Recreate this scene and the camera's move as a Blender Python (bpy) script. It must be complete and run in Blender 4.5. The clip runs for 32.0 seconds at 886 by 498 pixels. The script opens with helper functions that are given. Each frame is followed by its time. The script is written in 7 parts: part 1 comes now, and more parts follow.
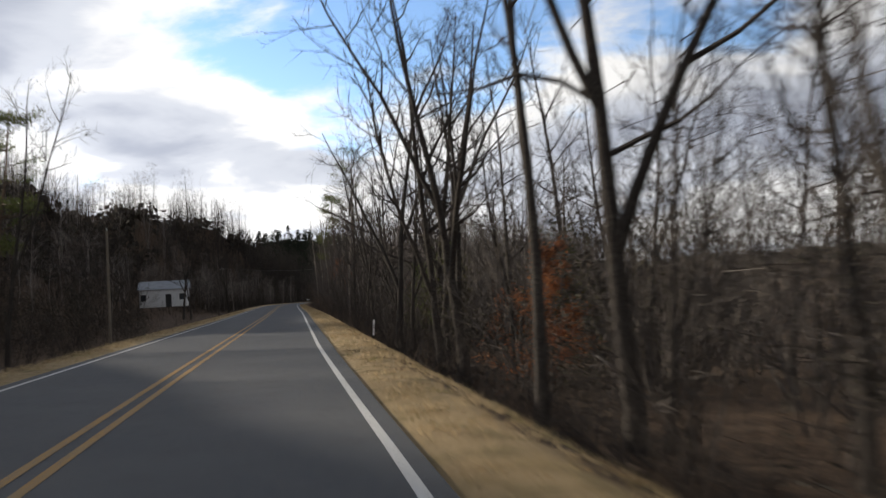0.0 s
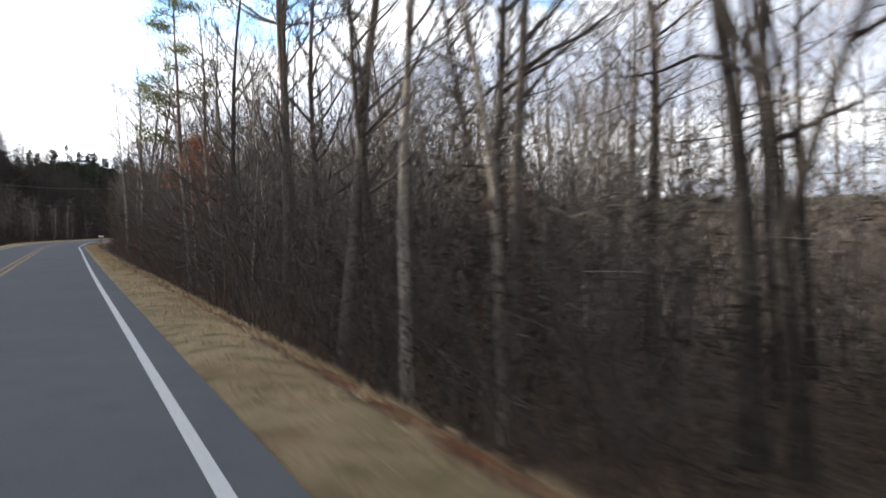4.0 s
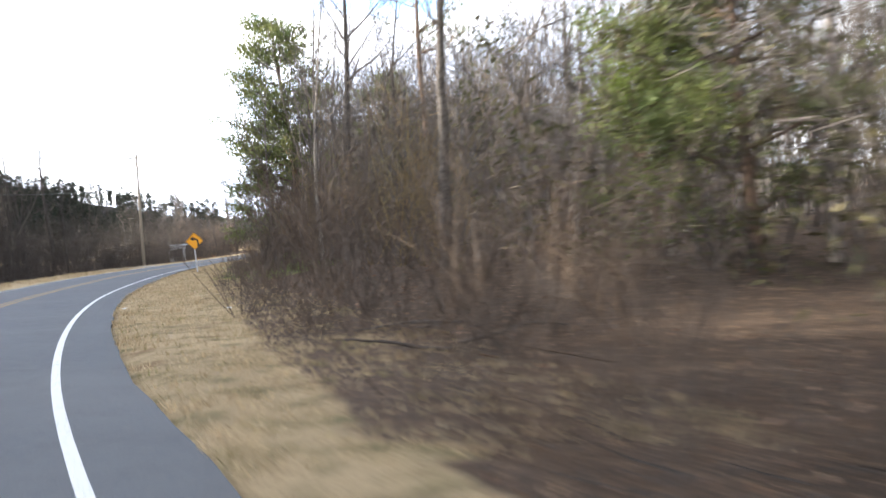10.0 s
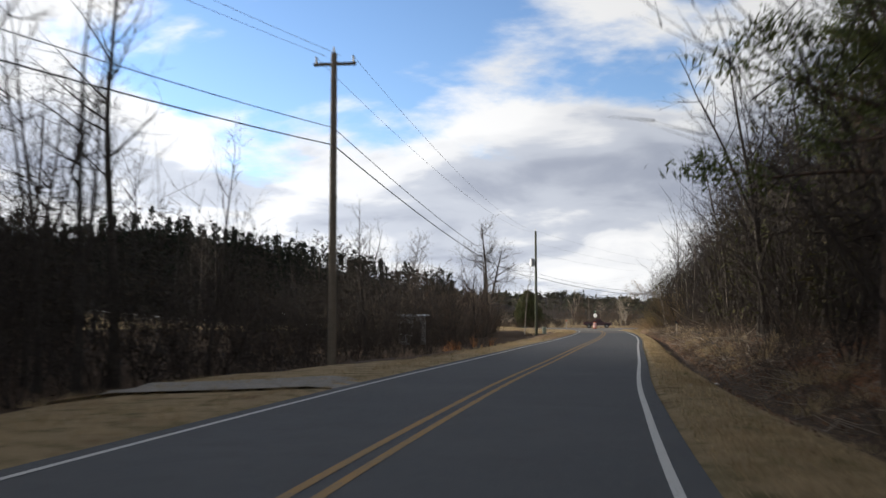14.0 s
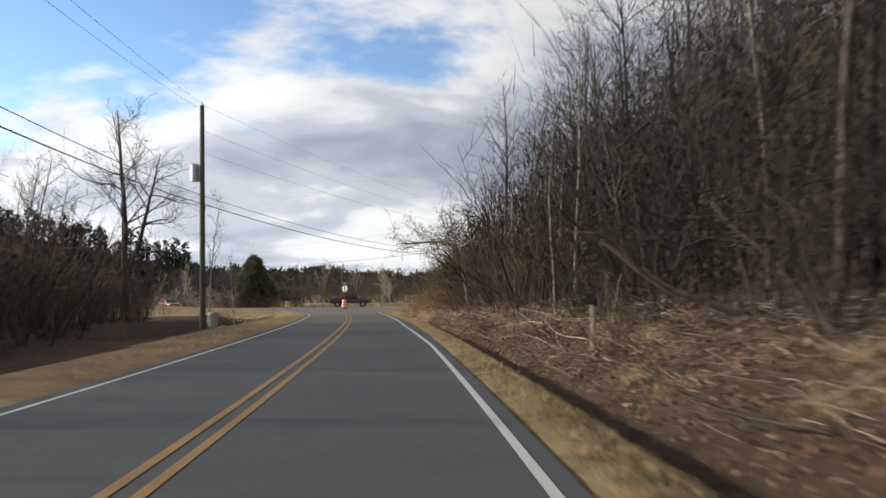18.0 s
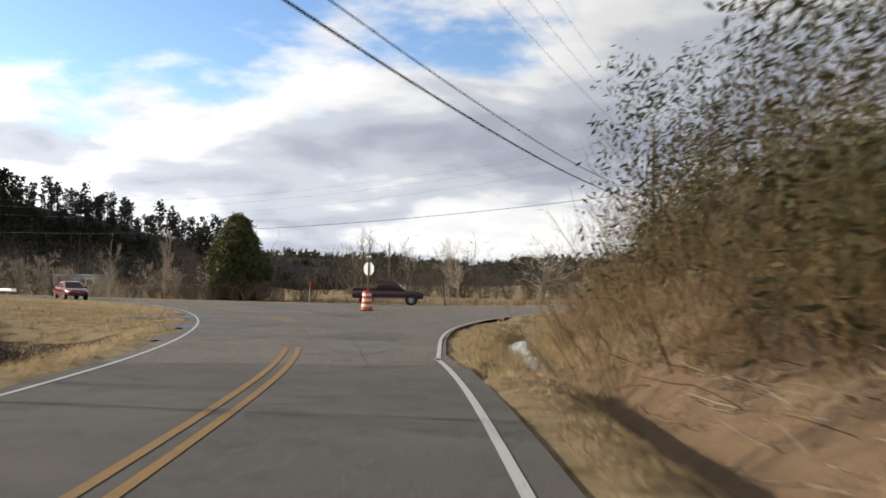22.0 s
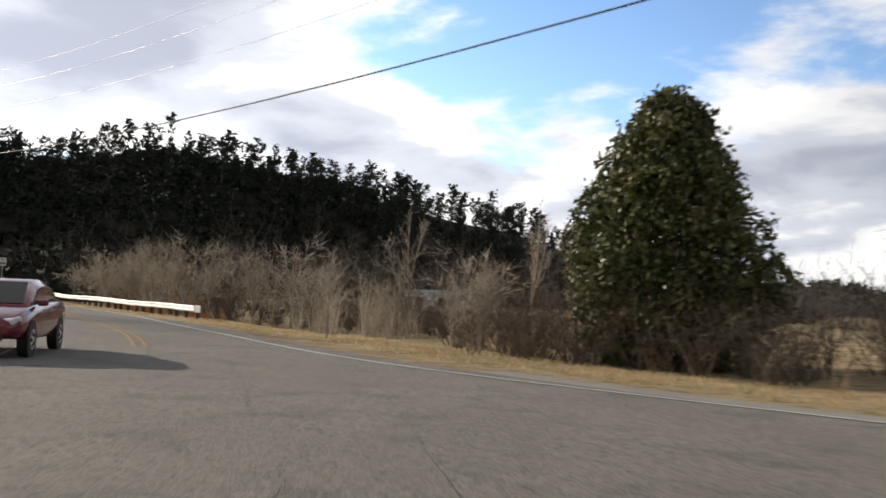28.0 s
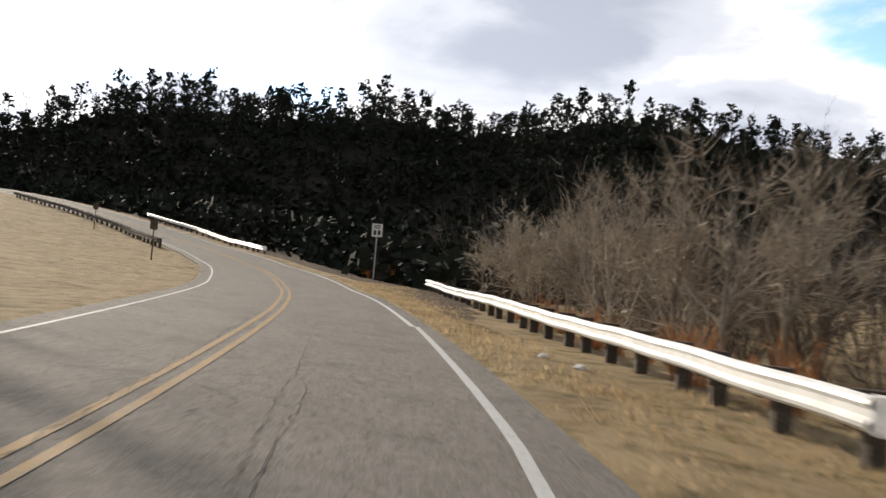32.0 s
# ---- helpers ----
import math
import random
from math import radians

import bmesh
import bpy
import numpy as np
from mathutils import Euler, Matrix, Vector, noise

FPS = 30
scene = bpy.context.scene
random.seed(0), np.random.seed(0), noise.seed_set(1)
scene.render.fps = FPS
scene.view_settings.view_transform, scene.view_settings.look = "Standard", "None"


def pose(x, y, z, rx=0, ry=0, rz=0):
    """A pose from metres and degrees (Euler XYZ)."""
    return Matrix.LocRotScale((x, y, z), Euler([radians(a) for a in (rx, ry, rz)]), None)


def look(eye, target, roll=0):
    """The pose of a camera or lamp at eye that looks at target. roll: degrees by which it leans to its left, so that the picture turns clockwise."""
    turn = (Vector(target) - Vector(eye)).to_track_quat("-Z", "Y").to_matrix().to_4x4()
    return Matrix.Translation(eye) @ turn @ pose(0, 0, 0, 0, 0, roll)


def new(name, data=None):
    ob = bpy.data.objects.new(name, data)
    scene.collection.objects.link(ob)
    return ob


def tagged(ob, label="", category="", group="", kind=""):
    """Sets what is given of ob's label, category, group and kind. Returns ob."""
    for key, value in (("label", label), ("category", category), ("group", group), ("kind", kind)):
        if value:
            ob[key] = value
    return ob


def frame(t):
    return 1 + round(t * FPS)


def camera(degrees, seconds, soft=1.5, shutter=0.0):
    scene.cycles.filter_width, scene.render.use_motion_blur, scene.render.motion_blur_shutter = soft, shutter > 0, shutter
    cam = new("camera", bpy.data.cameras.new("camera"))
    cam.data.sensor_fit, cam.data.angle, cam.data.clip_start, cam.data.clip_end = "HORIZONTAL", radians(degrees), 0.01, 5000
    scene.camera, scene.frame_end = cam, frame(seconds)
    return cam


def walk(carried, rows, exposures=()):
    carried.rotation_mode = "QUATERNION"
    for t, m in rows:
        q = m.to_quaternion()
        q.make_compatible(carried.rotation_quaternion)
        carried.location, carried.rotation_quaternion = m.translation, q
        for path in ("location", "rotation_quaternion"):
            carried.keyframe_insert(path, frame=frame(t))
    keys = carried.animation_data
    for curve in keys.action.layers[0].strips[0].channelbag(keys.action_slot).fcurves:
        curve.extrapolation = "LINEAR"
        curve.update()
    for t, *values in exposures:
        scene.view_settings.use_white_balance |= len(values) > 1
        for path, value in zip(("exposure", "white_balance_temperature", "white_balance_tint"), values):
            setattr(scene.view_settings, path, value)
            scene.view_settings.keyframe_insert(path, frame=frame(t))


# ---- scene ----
# ---- camera ----
cam = camera(48.0, 32.0, soft=1.5, shutter=0.5)
PATH = [
    (0.0, (110.305, -291.650, 1.380), (107.095, -282.188, 1.786), -2.96),
    (0.5, (105.163, -281.933, 1.380), (101.948, -272.472, 1.776), -1.89),
    (1.0, (100.065, -272.196, 1.380), (96.912, -262.714, 1.762), -2.84),
    (1.5, (95.100, -262.186, 1.380), (91.965, -252.697, 1.758), -2.69),
    (2.0, (90.380, -253.234, 1.380), (87.672, -243.610, 1.607), -3.33),
    (2.5, (85.439, -243.788, 1.380), (82.697, -234.173, 1.585), -1.44),
    (4.5, (66.032, -206.519, 1.380), (65.068, -196.570, 1.059), -1.01),
    (5.0, (61.189, -197.377, 1.380), (60.100, -187.440, 1.113), -0.39),
    (5.5, (56.535, -188.219, 1.380), (55.573, -178.269, 1.104), -1.88),
    (6.0, (51.959, -179.432, 1.380), (51.272, -169.459, 1.107), -1.96),
    (6.5, (47.442, -170.660, 1.380), (46.756, -160.686, 1.152), -1.83),
    (7.0, (43.193, -162.452, 1.380), (42.682, -152.468, 1.119), -1.13),
    (7.5, (38.984, -154.216, 1.380), (38.408, -144.236, 1.132), -1.45),
    (8.0, (34.791, -146.166, 1.380), (34.235, -136.188, 1.036), -2.96),
    (8.5, (31.035, -138.665, 1.380), (30.511, -128.681, 1.142), -1.97),
    (9.0, (27.246, -130.791, 1.380), (26.768, -120.802, 1.353), -1.80),
    (9.5, (23.677, -123.271, 1.380), (23.303, -113.278, 1.348), -3.22),
    (10.0, (20.401, -116.106, 1.380), (20.366, -106.108, 1.191), -3.93),
    (10.5, (17.128, -108.786, 1.380), (17.547, -98.798, 1.129), -3.20),
    (11.0, (13.923, -100.655, 1.380), (14.672, -90.685, 1.179), -2.77),
    (11.5, (11.262, -92.658, 1.380), (11.256, -82.658, 1.455), -2.52),
    (12.0, (8.981, -84.806, 1.380), (8.004, -74.857, 1.634), -4.39),
    (12.5, (6.868, -76.976, 1.380), (5.303, -67.114, 1.906), -4.76),
    (13.0, (5.299, -69.075, 1.380), (3.233, -59.306, 1.922), -0.61),
    (13.5, (3.731, -61.181, 1.380), (1.492, -51.469, 2.199), -0.40),
    (14.0, (2.738, -53.258, 1.380), (0.499, -43.539, 2.102), -0.04),
    (14.5, (2.021, -45.841, 1.380), (0.573, -35.973, 2.110), 0.45),
    (15.0, (1.508, -38.591, 1.380), (0.562, -28.658, 2.037), 0.25),
    (15.5, (1.194, -31.349, 1.380), (1.265, -21.369, 2.008), -0.25),
    (17.5, (0.000, 0.000, 1.380), (0.021, 9.988, 1.867), 0.43),
    (18.0, (-0.363, 8.097, 1.380), (-0.253, 18.085, 1.849), -0.76),
    (18.5, (-0.544, 16.374, 1.380), (-0.449, 26.363, 1.839), -0.98),
    (19.0, (-0.907, 24.471, 1.380), (-1.096, 34.454, 1.941), -0.73),
    (19.5, (-1.267, 32.389, 1.380), (-1.500, 42.370, 1.942), -1.34),
    (20.0, (-1.627, 40.306, 1.380), (-1.854, 50.289, 1.924), -0.04),
    (20.5, (-2.140, 48.224, 1.380), (-2.415, 58.207, 1.889), -0.35),
    (21.0, (-2.464, 55.782, 1.380), (-2.783, 65.767, 1.837), -1.06),
    (21.5, (-3.014, 63.160, 1.380), (-3.369, 73.145, 1.783), -0.82),
    (22.0, (-3.563, 70.178, 1.380), (-4.104, 80.156, 1.766), 0.82),
    (22.5, (-4.153, 76.653, 1.380), (-4.957, 86.611, 1.821), 1.16),
    (23.0, (-4.877, 82.951, 1.380), (-5.912, 92.888, 1.805), -0.21),
    (23.5, (-5.596, 89.069, 1.380), (-6.849, 98.974, 1.938), 0.13),
    (24.0, (-6.676, 94.827, 1.380), (-8.322, 104.673, 1.967), 2.47),
    (24.5, (-7.935, 100.405, 1.380), (-9.847, 110.202, 1.984), 2.10),
    (25.0, (-9.378, 105.983, 1.380), (-11.711, 115.694, 1.881), 2.63),
    (25.5, (-10.818, 111.021, 1.380), (-13.561, 120.617, 2.018), 4.13),
    (27.5, (-18.198, 129.375, 1.380), (-22.363, 138.449, 1.937), 3.56),
    (28.0, (-20.357, 133.694, 1.380), (-24.950, 142.560, 1.912), 2.70),
    (28.5, (-22.876, 137.652, 1.380), (-27.975, 146.235, 1.956), 2.28),
    (29.0, (-25.754, 141.611, 1.380), (-31.443, 149.812, 1.999), 2.21),
    (29.5, (-28.996, 145.749, 1.380), (-35.438, 153.381, 1.892), 4.45),
    (30.0, (-32.594, 149.708, 1.380), (-39.479, 156.934, 2.007), 4.59),
    (30.5, (-36.556, 153.487, 1.380), (-43.785, 160.385, 1.769), 4.08),
    (31.0, (-40.694, 157.266, 1.380), (-48.180, 163.887, 1.712), 5.63),
    (31.5, (-45.375, 161.044, 1.380), (-53.097, 167.393, 1.635), 5.03),
    (32.0, (-50.236, 164.822, 1.380), (-58.204, 170.863, 1.562), 4.82),
]
EXPOSURES = [(0.0, -0.03, 6650, 10), (2.5, 0.02, 6650, 10), (4.5, 1.62, 6250, 10), (6.0, 2.20, 6200, 10), (7.0, 2.65, 6200, 10), (8.2, 2.75, 6200, 10), (9.0, 2.52, 6200, 10), (10.5, 2.40, 6200, 10), (11.5, 2.50, 6250, 10), (12.3, 2.10, 6400, 10), (13.0, 0.85, 6600, 10), (13.5, 0.20, 6500, 10), (14.0, -0.05, 6450, 10), (15.5, -0.20, 6450, 9), (17.5, -0.05, 6450, 9), (20.0, 0.05, 6600, 10), (22.0, 0.05, 6600, 10), (25.0, 0.08, 6600, 10), (32.0, 0.05, 6700, 11)]
walk(cam, [(t, look(eye, target, roll)) for t, eye, target, roll in PATH], EXPOSURES)

# ---- world, sun, exposure ----
SUN_ROT, SUN_EL = radians(-84.0), radians(17.5)
sky = bpy.data.worlds.new("sky")
scene.world = sky
sky.use_nodes = True
wt = sky.node_tree
wt.nodes.clear()


def wnode(kind, **kw):
    n = wt.nodes.new(kind)
    for k, v in kw.items():
        n.inputs[k].default_value = v
    return n


def wmath(op, a, b=None, clamp=False):
    n = wt.nodes.new("ShaderNodeMath")
    n.operation, n.use_clamp = op, clamp
    for i, v in enumerate((a, b)):
        if v is None:
            continue
        if isinstance(v, (int, float)):
            n.inputs[i].default_value = v
        else:
            wt.links.new(v, n.inputs[i])
    return n.outputs[0]


def wramp(fac, stops, mode="EASE"):
    n = wt.nodes.new("ShaderNodeValToRGB")
    n.color_ramp.interpolation = mode
    while len(n.color_ramp.elements) < len(stops):
        n.color_ramp.elements.new(0.5)
    for e, (p, c) in zip(n.color_ramp.elements, stops):
        e.position, e.color = p, (*c, 1) if len(c) == 3 else c
    wt.links.new(fac, n.inputs[0])
    return n.outputs[0]


atmos = wt.nodes.new("ShaderNodeTexSky")
atmos.sky_type, atmos.sun_disc = "NISHITA", False
atmos.sun_elevation, atmos.sun_rotation = SUN_EL, SUN_ROT
atmos.air_density, atmos.dust_density, atmos.ozone_density = 1.0, 0.2, 2.0
way = wt.nodes.new("ShaderNodeTexCoord")
xyz = wt.nodes.new("ShaderNodeSeparateXYZ")
wt.links.new(way.outputs["Generated"], xyz.inputs[0])
# cloud deck: directions laid on a flat sheet overhead
lift = wmath("ADD", wmath("MAXIMUM", xyz.outputs[2], 0.0), 0.22)
flatx, flaty = wmath("DIVIDE", xyz.outputs[0], lift), wmath("DIVIDE", xyz.outputs[1], lift)
deck = wt.nodes.new("ShaderNodeCombineXYZ")
wt.links.new(flatx, deck.inputs[0])
wt.links.new(flaty, deck.inputs[1])


def wnoise(scale, detail, rough, shift, distort=0.0):
    m = wt.nodes.new("ShaderNodeMapping")
    m.inputs["Location"].default_value = shift
    wt.links.new(deck.outputs[0], m.inputs[0])
    n = wnode("ShaderNodeTexNoise", Scale=scale, Detail=detail, Roughness=rough, Distortion=distort)
    wt.links.new(m.outputs[0], n.inputs["Vector"])
    return n.outputs[0]


thick = wmath("ADD", wmath("MULTIPLY", wnoise(1.0, 10, 0.53, (3.1, 1.7, 0), 0.25), 0.77), wmath("MULTIPLY", wnoise(2.7, 8, 0.56, (7.3, 4.1, 0), 0.2), 0.23))
body = wmath("ADD", wmath("MULTIPLY", wnoise(1.0, 4.0, 0.44, (3.02, 1.78, 0), 0.25), 0.60), wmath("MULTIPLY", wnoise(2.4, 7, 0.52, (11.3, 2.1, 0), 0.3), 0.40))
low = wmath("MULTIPLY", wmath("SUBTRACT", 1.0, wmath("MULTIPLY", xyz.outputs[2], 9.0, True), True), 0.22)
cover = wramp(wmath("ADD", thick, low), [(0.398, (0, 0, 0)), (0.468, (1, 1, 1))])
tint = wramp(body, [(0.42, (1.10, 1.10, 1.10)), (0.48, (0.97, 0.98, 1.0)), (0.535, (0.66, 0.70, 0.785)), (0.63, (0.44, 0.48, 0.58))])
blue = wt.nodes.new("ShaderNodeMixRGB")
blue.blend_type = "MULTIPLY"
blue.inputs[0].default_value = 1.0
blue.inputs[2].default_value = (0.185, 0.20, 0.235, 1)
wt.links.new(atmos.outputs[0], blue.inputs[1])
mix = wt.nodes.new("ShaderNodeMixRGB")
wt.links.new(cover, mix.inputs[0])
wt.links.new(blue.outputs[0], mix.inputs[1])
wt.links.new(tint, mix.inputs[2])
# clouds towards the sun are brighter than those with the light on their far side
toward = wt.nodes.new("ShaderNodeVectorMath")
toward.operation = "DOT_PRODUCT"
wt.links.new(way.outputs["Generated"], toward.inputs[0])
toward.inputs[1].default_value = (math.sin(SUN_ROT) * math.cos(SUN_EL), math.cos(SUN_ROT) * math.cos(SUN_EL), math.sin(SUN_EL))
glow = wmath("POWER", wmath("MULTIPLY", wmath("ADD", toward.outputs["Value"], 1.0), 0.5), 2.0)
bg = wnode("ShaderNodeBackground", Strength=1.0)
# overhead one sees the clouds' shaded bases, towards the horizon their lit sides
side_lit = wmath("SUBTRACT", 1.22, wmath("MULTIPLY", wmath("MAXIMUM", xyz.outputs[2], 0.0), 0.9))
wt.links.new(wmath("MULTIPLY", wmath("ADD", wmath("MULTIPLY", glow, 0.95), 0.48), side_lit), bg.inputs[1])
wt.links.new(mix.outputs[0], bg.inputs[0])
wt.links.new(bg.outputs[0], wt.nodes.new("ShaderNodeOutputWorld").inputs[0])

sun = new("sun", bpy.data.lights.new("sun", "SUN"))
sun.data.energy, sun.data.angle, sun.data.color = 5.0, radians(0.55), (1.0, 0.90, 0.75)
sun_way = Vector((math.sin(SUN_ROT) * math.cos(SUN_EL), math.cos(SUN_ROT) * math.cos(SUN_EL), math.sin(SUN_EL)))
sun.matrix_world = look(sun_way * 400, (0, 0, 0))

# ---- materials ----
def material(name, base, rough=0.85, spots=(), bump=0.0, bump_scale=30.0, metal=0.0, coat=0.0, vary=0.0, by="object", spec=0.3, thin=0.0):
    """A procedural surface: a base colour, layers of (scale, low, high, colour) noise over it, a bump, and chance tints from piece to piece."""
    m = bpy.data.materials.new(name)
    m.use_nodes = True
    nt = m.node_tree
    p = nt.nodes["Principled BSDF"]
    p.inputs["Roughness"].default_value, p.inputs["Metallic"].default_value = rough, metal
    p.inputs["Specular IOR Level"].default_value, p.inputs["Coat Weight"].default_value = spec, coat
    geo = nt.nodes.new("ShaderNodeNewGeometry")
    where = geo.outputs["Position"] if by != "local" else nt.nodes.new("ShaderNodeTexCoord").outputs["Object"]
    rgb = nt.nodes.new("ShaderNodeRGB")
    rgb.outputs[0].default_value = (*base, 1)
    col = rgb.outputs[0]
    for scale, low, high, colour in spots:
        n = nt.nodes.new("ShaderNodeTexNoise")
        n.inputs["Scale"].default_value, n.inputs["Detail"].default_value, n.inputs["Roughness"].default_value = scale, 5, 0.6
        nt.links.new(where, n.inputs["Vector"])
        r = nt.nodes.new("ShaderNodeMapRange")
        r.inputs[1].default_value, r.inputs[2].default_value = low, high
        nt.links.new(n.outputs[0], r.inputs[0])
        mx = nt.nodes.new("ShaderNodeMixRGB")
        mx.inputs[2].default_value = (*colour, 1)
        nt.links.new(r.outputs[0], mx.inputs[0])
        nt.links.new(col, mx.inputs[1])
        col = mx.outputs[0]
    if vary:
        chance = geo.outputs["Random Per Island"] if by == "island" else nt.nodes.new("ShaderNodeObjectInfo").outputs["Random"]
        h = nt.nodes.new("ShaderNodeHueSaturation")
        r = nt.nodes.new("ShaderNodeMapRange")
        r.inputs[3].default_value, r.inputs[4].default_value = 1 - vary, 1 + vary
        nt.links.new(chance, r.inputs[0])
        nt.links.new(r.outputs[0], h.inputs["Value"])
        nt.links.new(col, h.inputs["Color"])
        col = h.outputs[0]
    nt.links.new(col, p.inputs["Base Color"])
    if bump:
        n = nt.nodes.new("ShaderNodeTexNoise")
        n.inputs["Scale"].default_value, n.inputs["Detail"].default_value = bump_scale, 6
        nt.links.new(where, n.inputs["Vector"])
        b = nt.nodes.new("ShaderNodeBump")
        b.inputs["Strength"].default_value, b.inputs["Distance"].default_value = bump, 0.03
        nt.links.new(n.outputs[0], b.inputs["Height"])
        nt.links.new(b.outputs[0], p.inputs["Normal"])
    if thin:
        t = nt.nodes.new("ShaderNodeBsdfTranslucent")
        nt.links.new(col, t.inputs["Color"])
        mix = nt.nodes.new("ShaderNodeMixShader")
        mix.inputs[0].default_value = thin
        nt.links.new(p.outputs[0], mix.inputs[1])
        nt.links.new(t.outputs[0], mix.inputs[2])
        nt.links.new(mix.outputs[0], nt.nodes["Material Output"].inputs[0])
    return m


# base grey is tinted with the blue of the reflected sky
ASPHALT = material("asphalt", (0.053, 0.061, 0.074), 0.88, [(0.25, 0.42, 0.64, (0.092, 0.096, 0.103)), (1.3, 0.48, 0.7, (0.05, 0.053, 0.06)), (7, 0.45, 0.62, (0.082, 0.086, 0.093)), (60, 0.45, 0.62, (0.11, 0.11, 0.115)), (90, 0.55, 0.7, (0.035, 0.036, 0.04))], 0.35, 120)
FADED = material("faded_asphalt", (0.115, 0.108, 0.10), 0.9, [(0.3, 0.42, 0.60, (0.15, 0.14, 0.128)), (1.3, 0.5, 0.66, (0.085, 0.08, 0.074)), (8, 0.5, 0.62, (0.145, 0.135, 0.122)), (40, 0.5, 0.62, (0.19, 0.178, 0.16)), (80, 0.52, 0.66, (0.05, 0.048, 0.046))], 0.5, 90)
WORN = material("worn_asphalt", (0.205, 0.186, 0.162), 0.9, [(0.35, 0.42, 0.60, (0.25, 0.228, 0.20)), (0.9, 0.52, 0.64, (0.115, 0.105, 0.092)), (3.0, 0.50, 0.62, (0.20, 0.18, 0.155)), (9, 0.50, 0.60, (0.10, 0.091, 0.08)), (28, 0.50, 0.60, (0.30, 0.275, 0.24)), (60, 0.50, 0.60, (0.07, 0.065, 0.06))], 0.7, 60)
ROUGH = material("chipped_asphalt", (0.145, 0.138, 0.128), 0.95, [(2.2, 0.4, 0.6, (0.11, 0.104, 0.096)), (14, 0.45, 0.6, (0.24, 0.23, 0.215)), (45, 0.5, 0.65, (0.08, 0.077, 0.072))], 0.9, 60)
PATCH = material("road_patch", (0.18, 0.17, 0.155), 0.85, [(1.0, 0.4, 0.65, (0.128, 0.123, 0.116)), (40, 0.5, 0.7, (0.22, 0.215, 0.205))], 0.3, 90)
WETPATCH = material("smooth_sealed_patch", (0.115, 0.121, 0.132), 0.7, [(1.1, 0.4, 0.65, (0.10, 0.104, 0.112)), (40, 0.5, 0.7, (0.25, 0.25, 0.25))], 0.2, 90, spec=0.5)
CRACK = material("tar_crack", (0.022, 0.021, 0.02), 0.9, [(8, 0.5, 0.7, (0.06, 0.055, 0.05))])
WHITE = material("white_road_paint", (0.55, 0.55, 0.54), 0.7, [(3, 0.52, 0.72, (0.5, 0.5, 0.49)), (35, 0.56, 0.66, (0.2, 0.2, 0.2))], 0.2, 100)
YELLOW = material("yellow_road_paint", (0.36, 0.20, 0.05), 0.78, [(1.2, 0.45, 0.7, (0.27, 0.185, 0.08)), (12, 0.52, 0.64, (0.17, 0.14, 0.1)), (40, 0.54, 0.64, (0.13, 0.12, 0.1))], 0.2, 100)
CONCRETE = material("pale_concrete", (0.5, 0.49, 0.46), 0.9, [(3, 0.4, 0.7, (0.4, 0.38, 0.35))], 0.3, 60)
BARK = material("grey_brown_bark", (0.105, 0.09, 0.078), 0.95, [(1.2, 0.45, 0.65, (0.15, 0.128, 0.11)), (14, 0.45, 0.65, (0.05, 0.042, 0.036))], 0.8, 28, vary=0.3)
PALEBARK = material("pale_bark", (0.34, 0.30, 0.25), 0.92, [(1.5, 0.45, 0.65, (0.22, 0.19, 0.16)), (16, 0.5, 0.7, (0.13, 0.11, 0.09))], 0.6, 30, vary=0.2)
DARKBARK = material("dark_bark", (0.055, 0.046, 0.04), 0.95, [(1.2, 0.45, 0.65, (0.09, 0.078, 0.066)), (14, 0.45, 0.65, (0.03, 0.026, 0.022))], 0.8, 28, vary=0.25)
PINEBARK = material("pine_bark", (0.13, 0.085, 0.06), 0.95, [(6, 0.45, 0.65, (0.06, 0.045, 0.035))], 0.9, 20, vary=0.2)
TWIG = material("grey_twigs", (0.125, 0.108, 0.095), 0.95, [(0.8, 0.4, 0.7, (0.08, 0.068, 0.06))], vary=0.25, by="island")
# pale twigs, lightened further so the colour itself holds the low sun
PALETWIG = material("pale_sunlit_twigs", (0.46, 0.40, 0.32), 0.9, [(0.8, 0.4, 0.7, (0.27, 0.22, 0.17))], vary=0.4, by="island")
# darker copy of the grey twigs, with the woods' shade in its colour
SHADETWIG = material("shade_dark_twigs", (0.055, 0.045, 0.039), 0.95, [(0.8, 0.4, 0.7, (0.036, 0.03, 0.027))], vary=0.2, by="island")
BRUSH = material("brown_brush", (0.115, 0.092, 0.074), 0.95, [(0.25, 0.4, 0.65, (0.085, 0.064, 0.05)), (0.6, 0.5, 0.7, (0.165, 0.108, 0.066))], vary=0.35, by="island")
OLIVE = material("olive_brush", (0.19, 0.15, 0.068), 0.9, [(0.5, 0.4, 0.65, (0.25, 0.165, 0.085))], vary=0.4, by="island", thin=0.30)
NEEDLE = material("pine_needles", (0.085, 0.11, 0.035), 0.7, [(0.7, 0.4, 0.7, (0.15, 0.155, 0.045))], vary=0.35, by="island", thin=0.30)
CEDAR = material("yellow_green_foliage", (0.13, 0.17, 0.03), 0.8, [(0.9, 0.4, 0.7, (0.08, 0.11, 0.03))], vary=0.35, by="island", thin=0.35)
MAGNOLIA = material("glossy_evergreen_leaves", (0.07, 0.088, 0.03), 0.5, [(0.6, 0.45, 0.7, (0.10, 0.092, 0.035)), (2.2, 0.5, 0.66, (0.17, 0.14, 0.06))], vary=0.6, by="island", spec=0.3, thin=0.15)
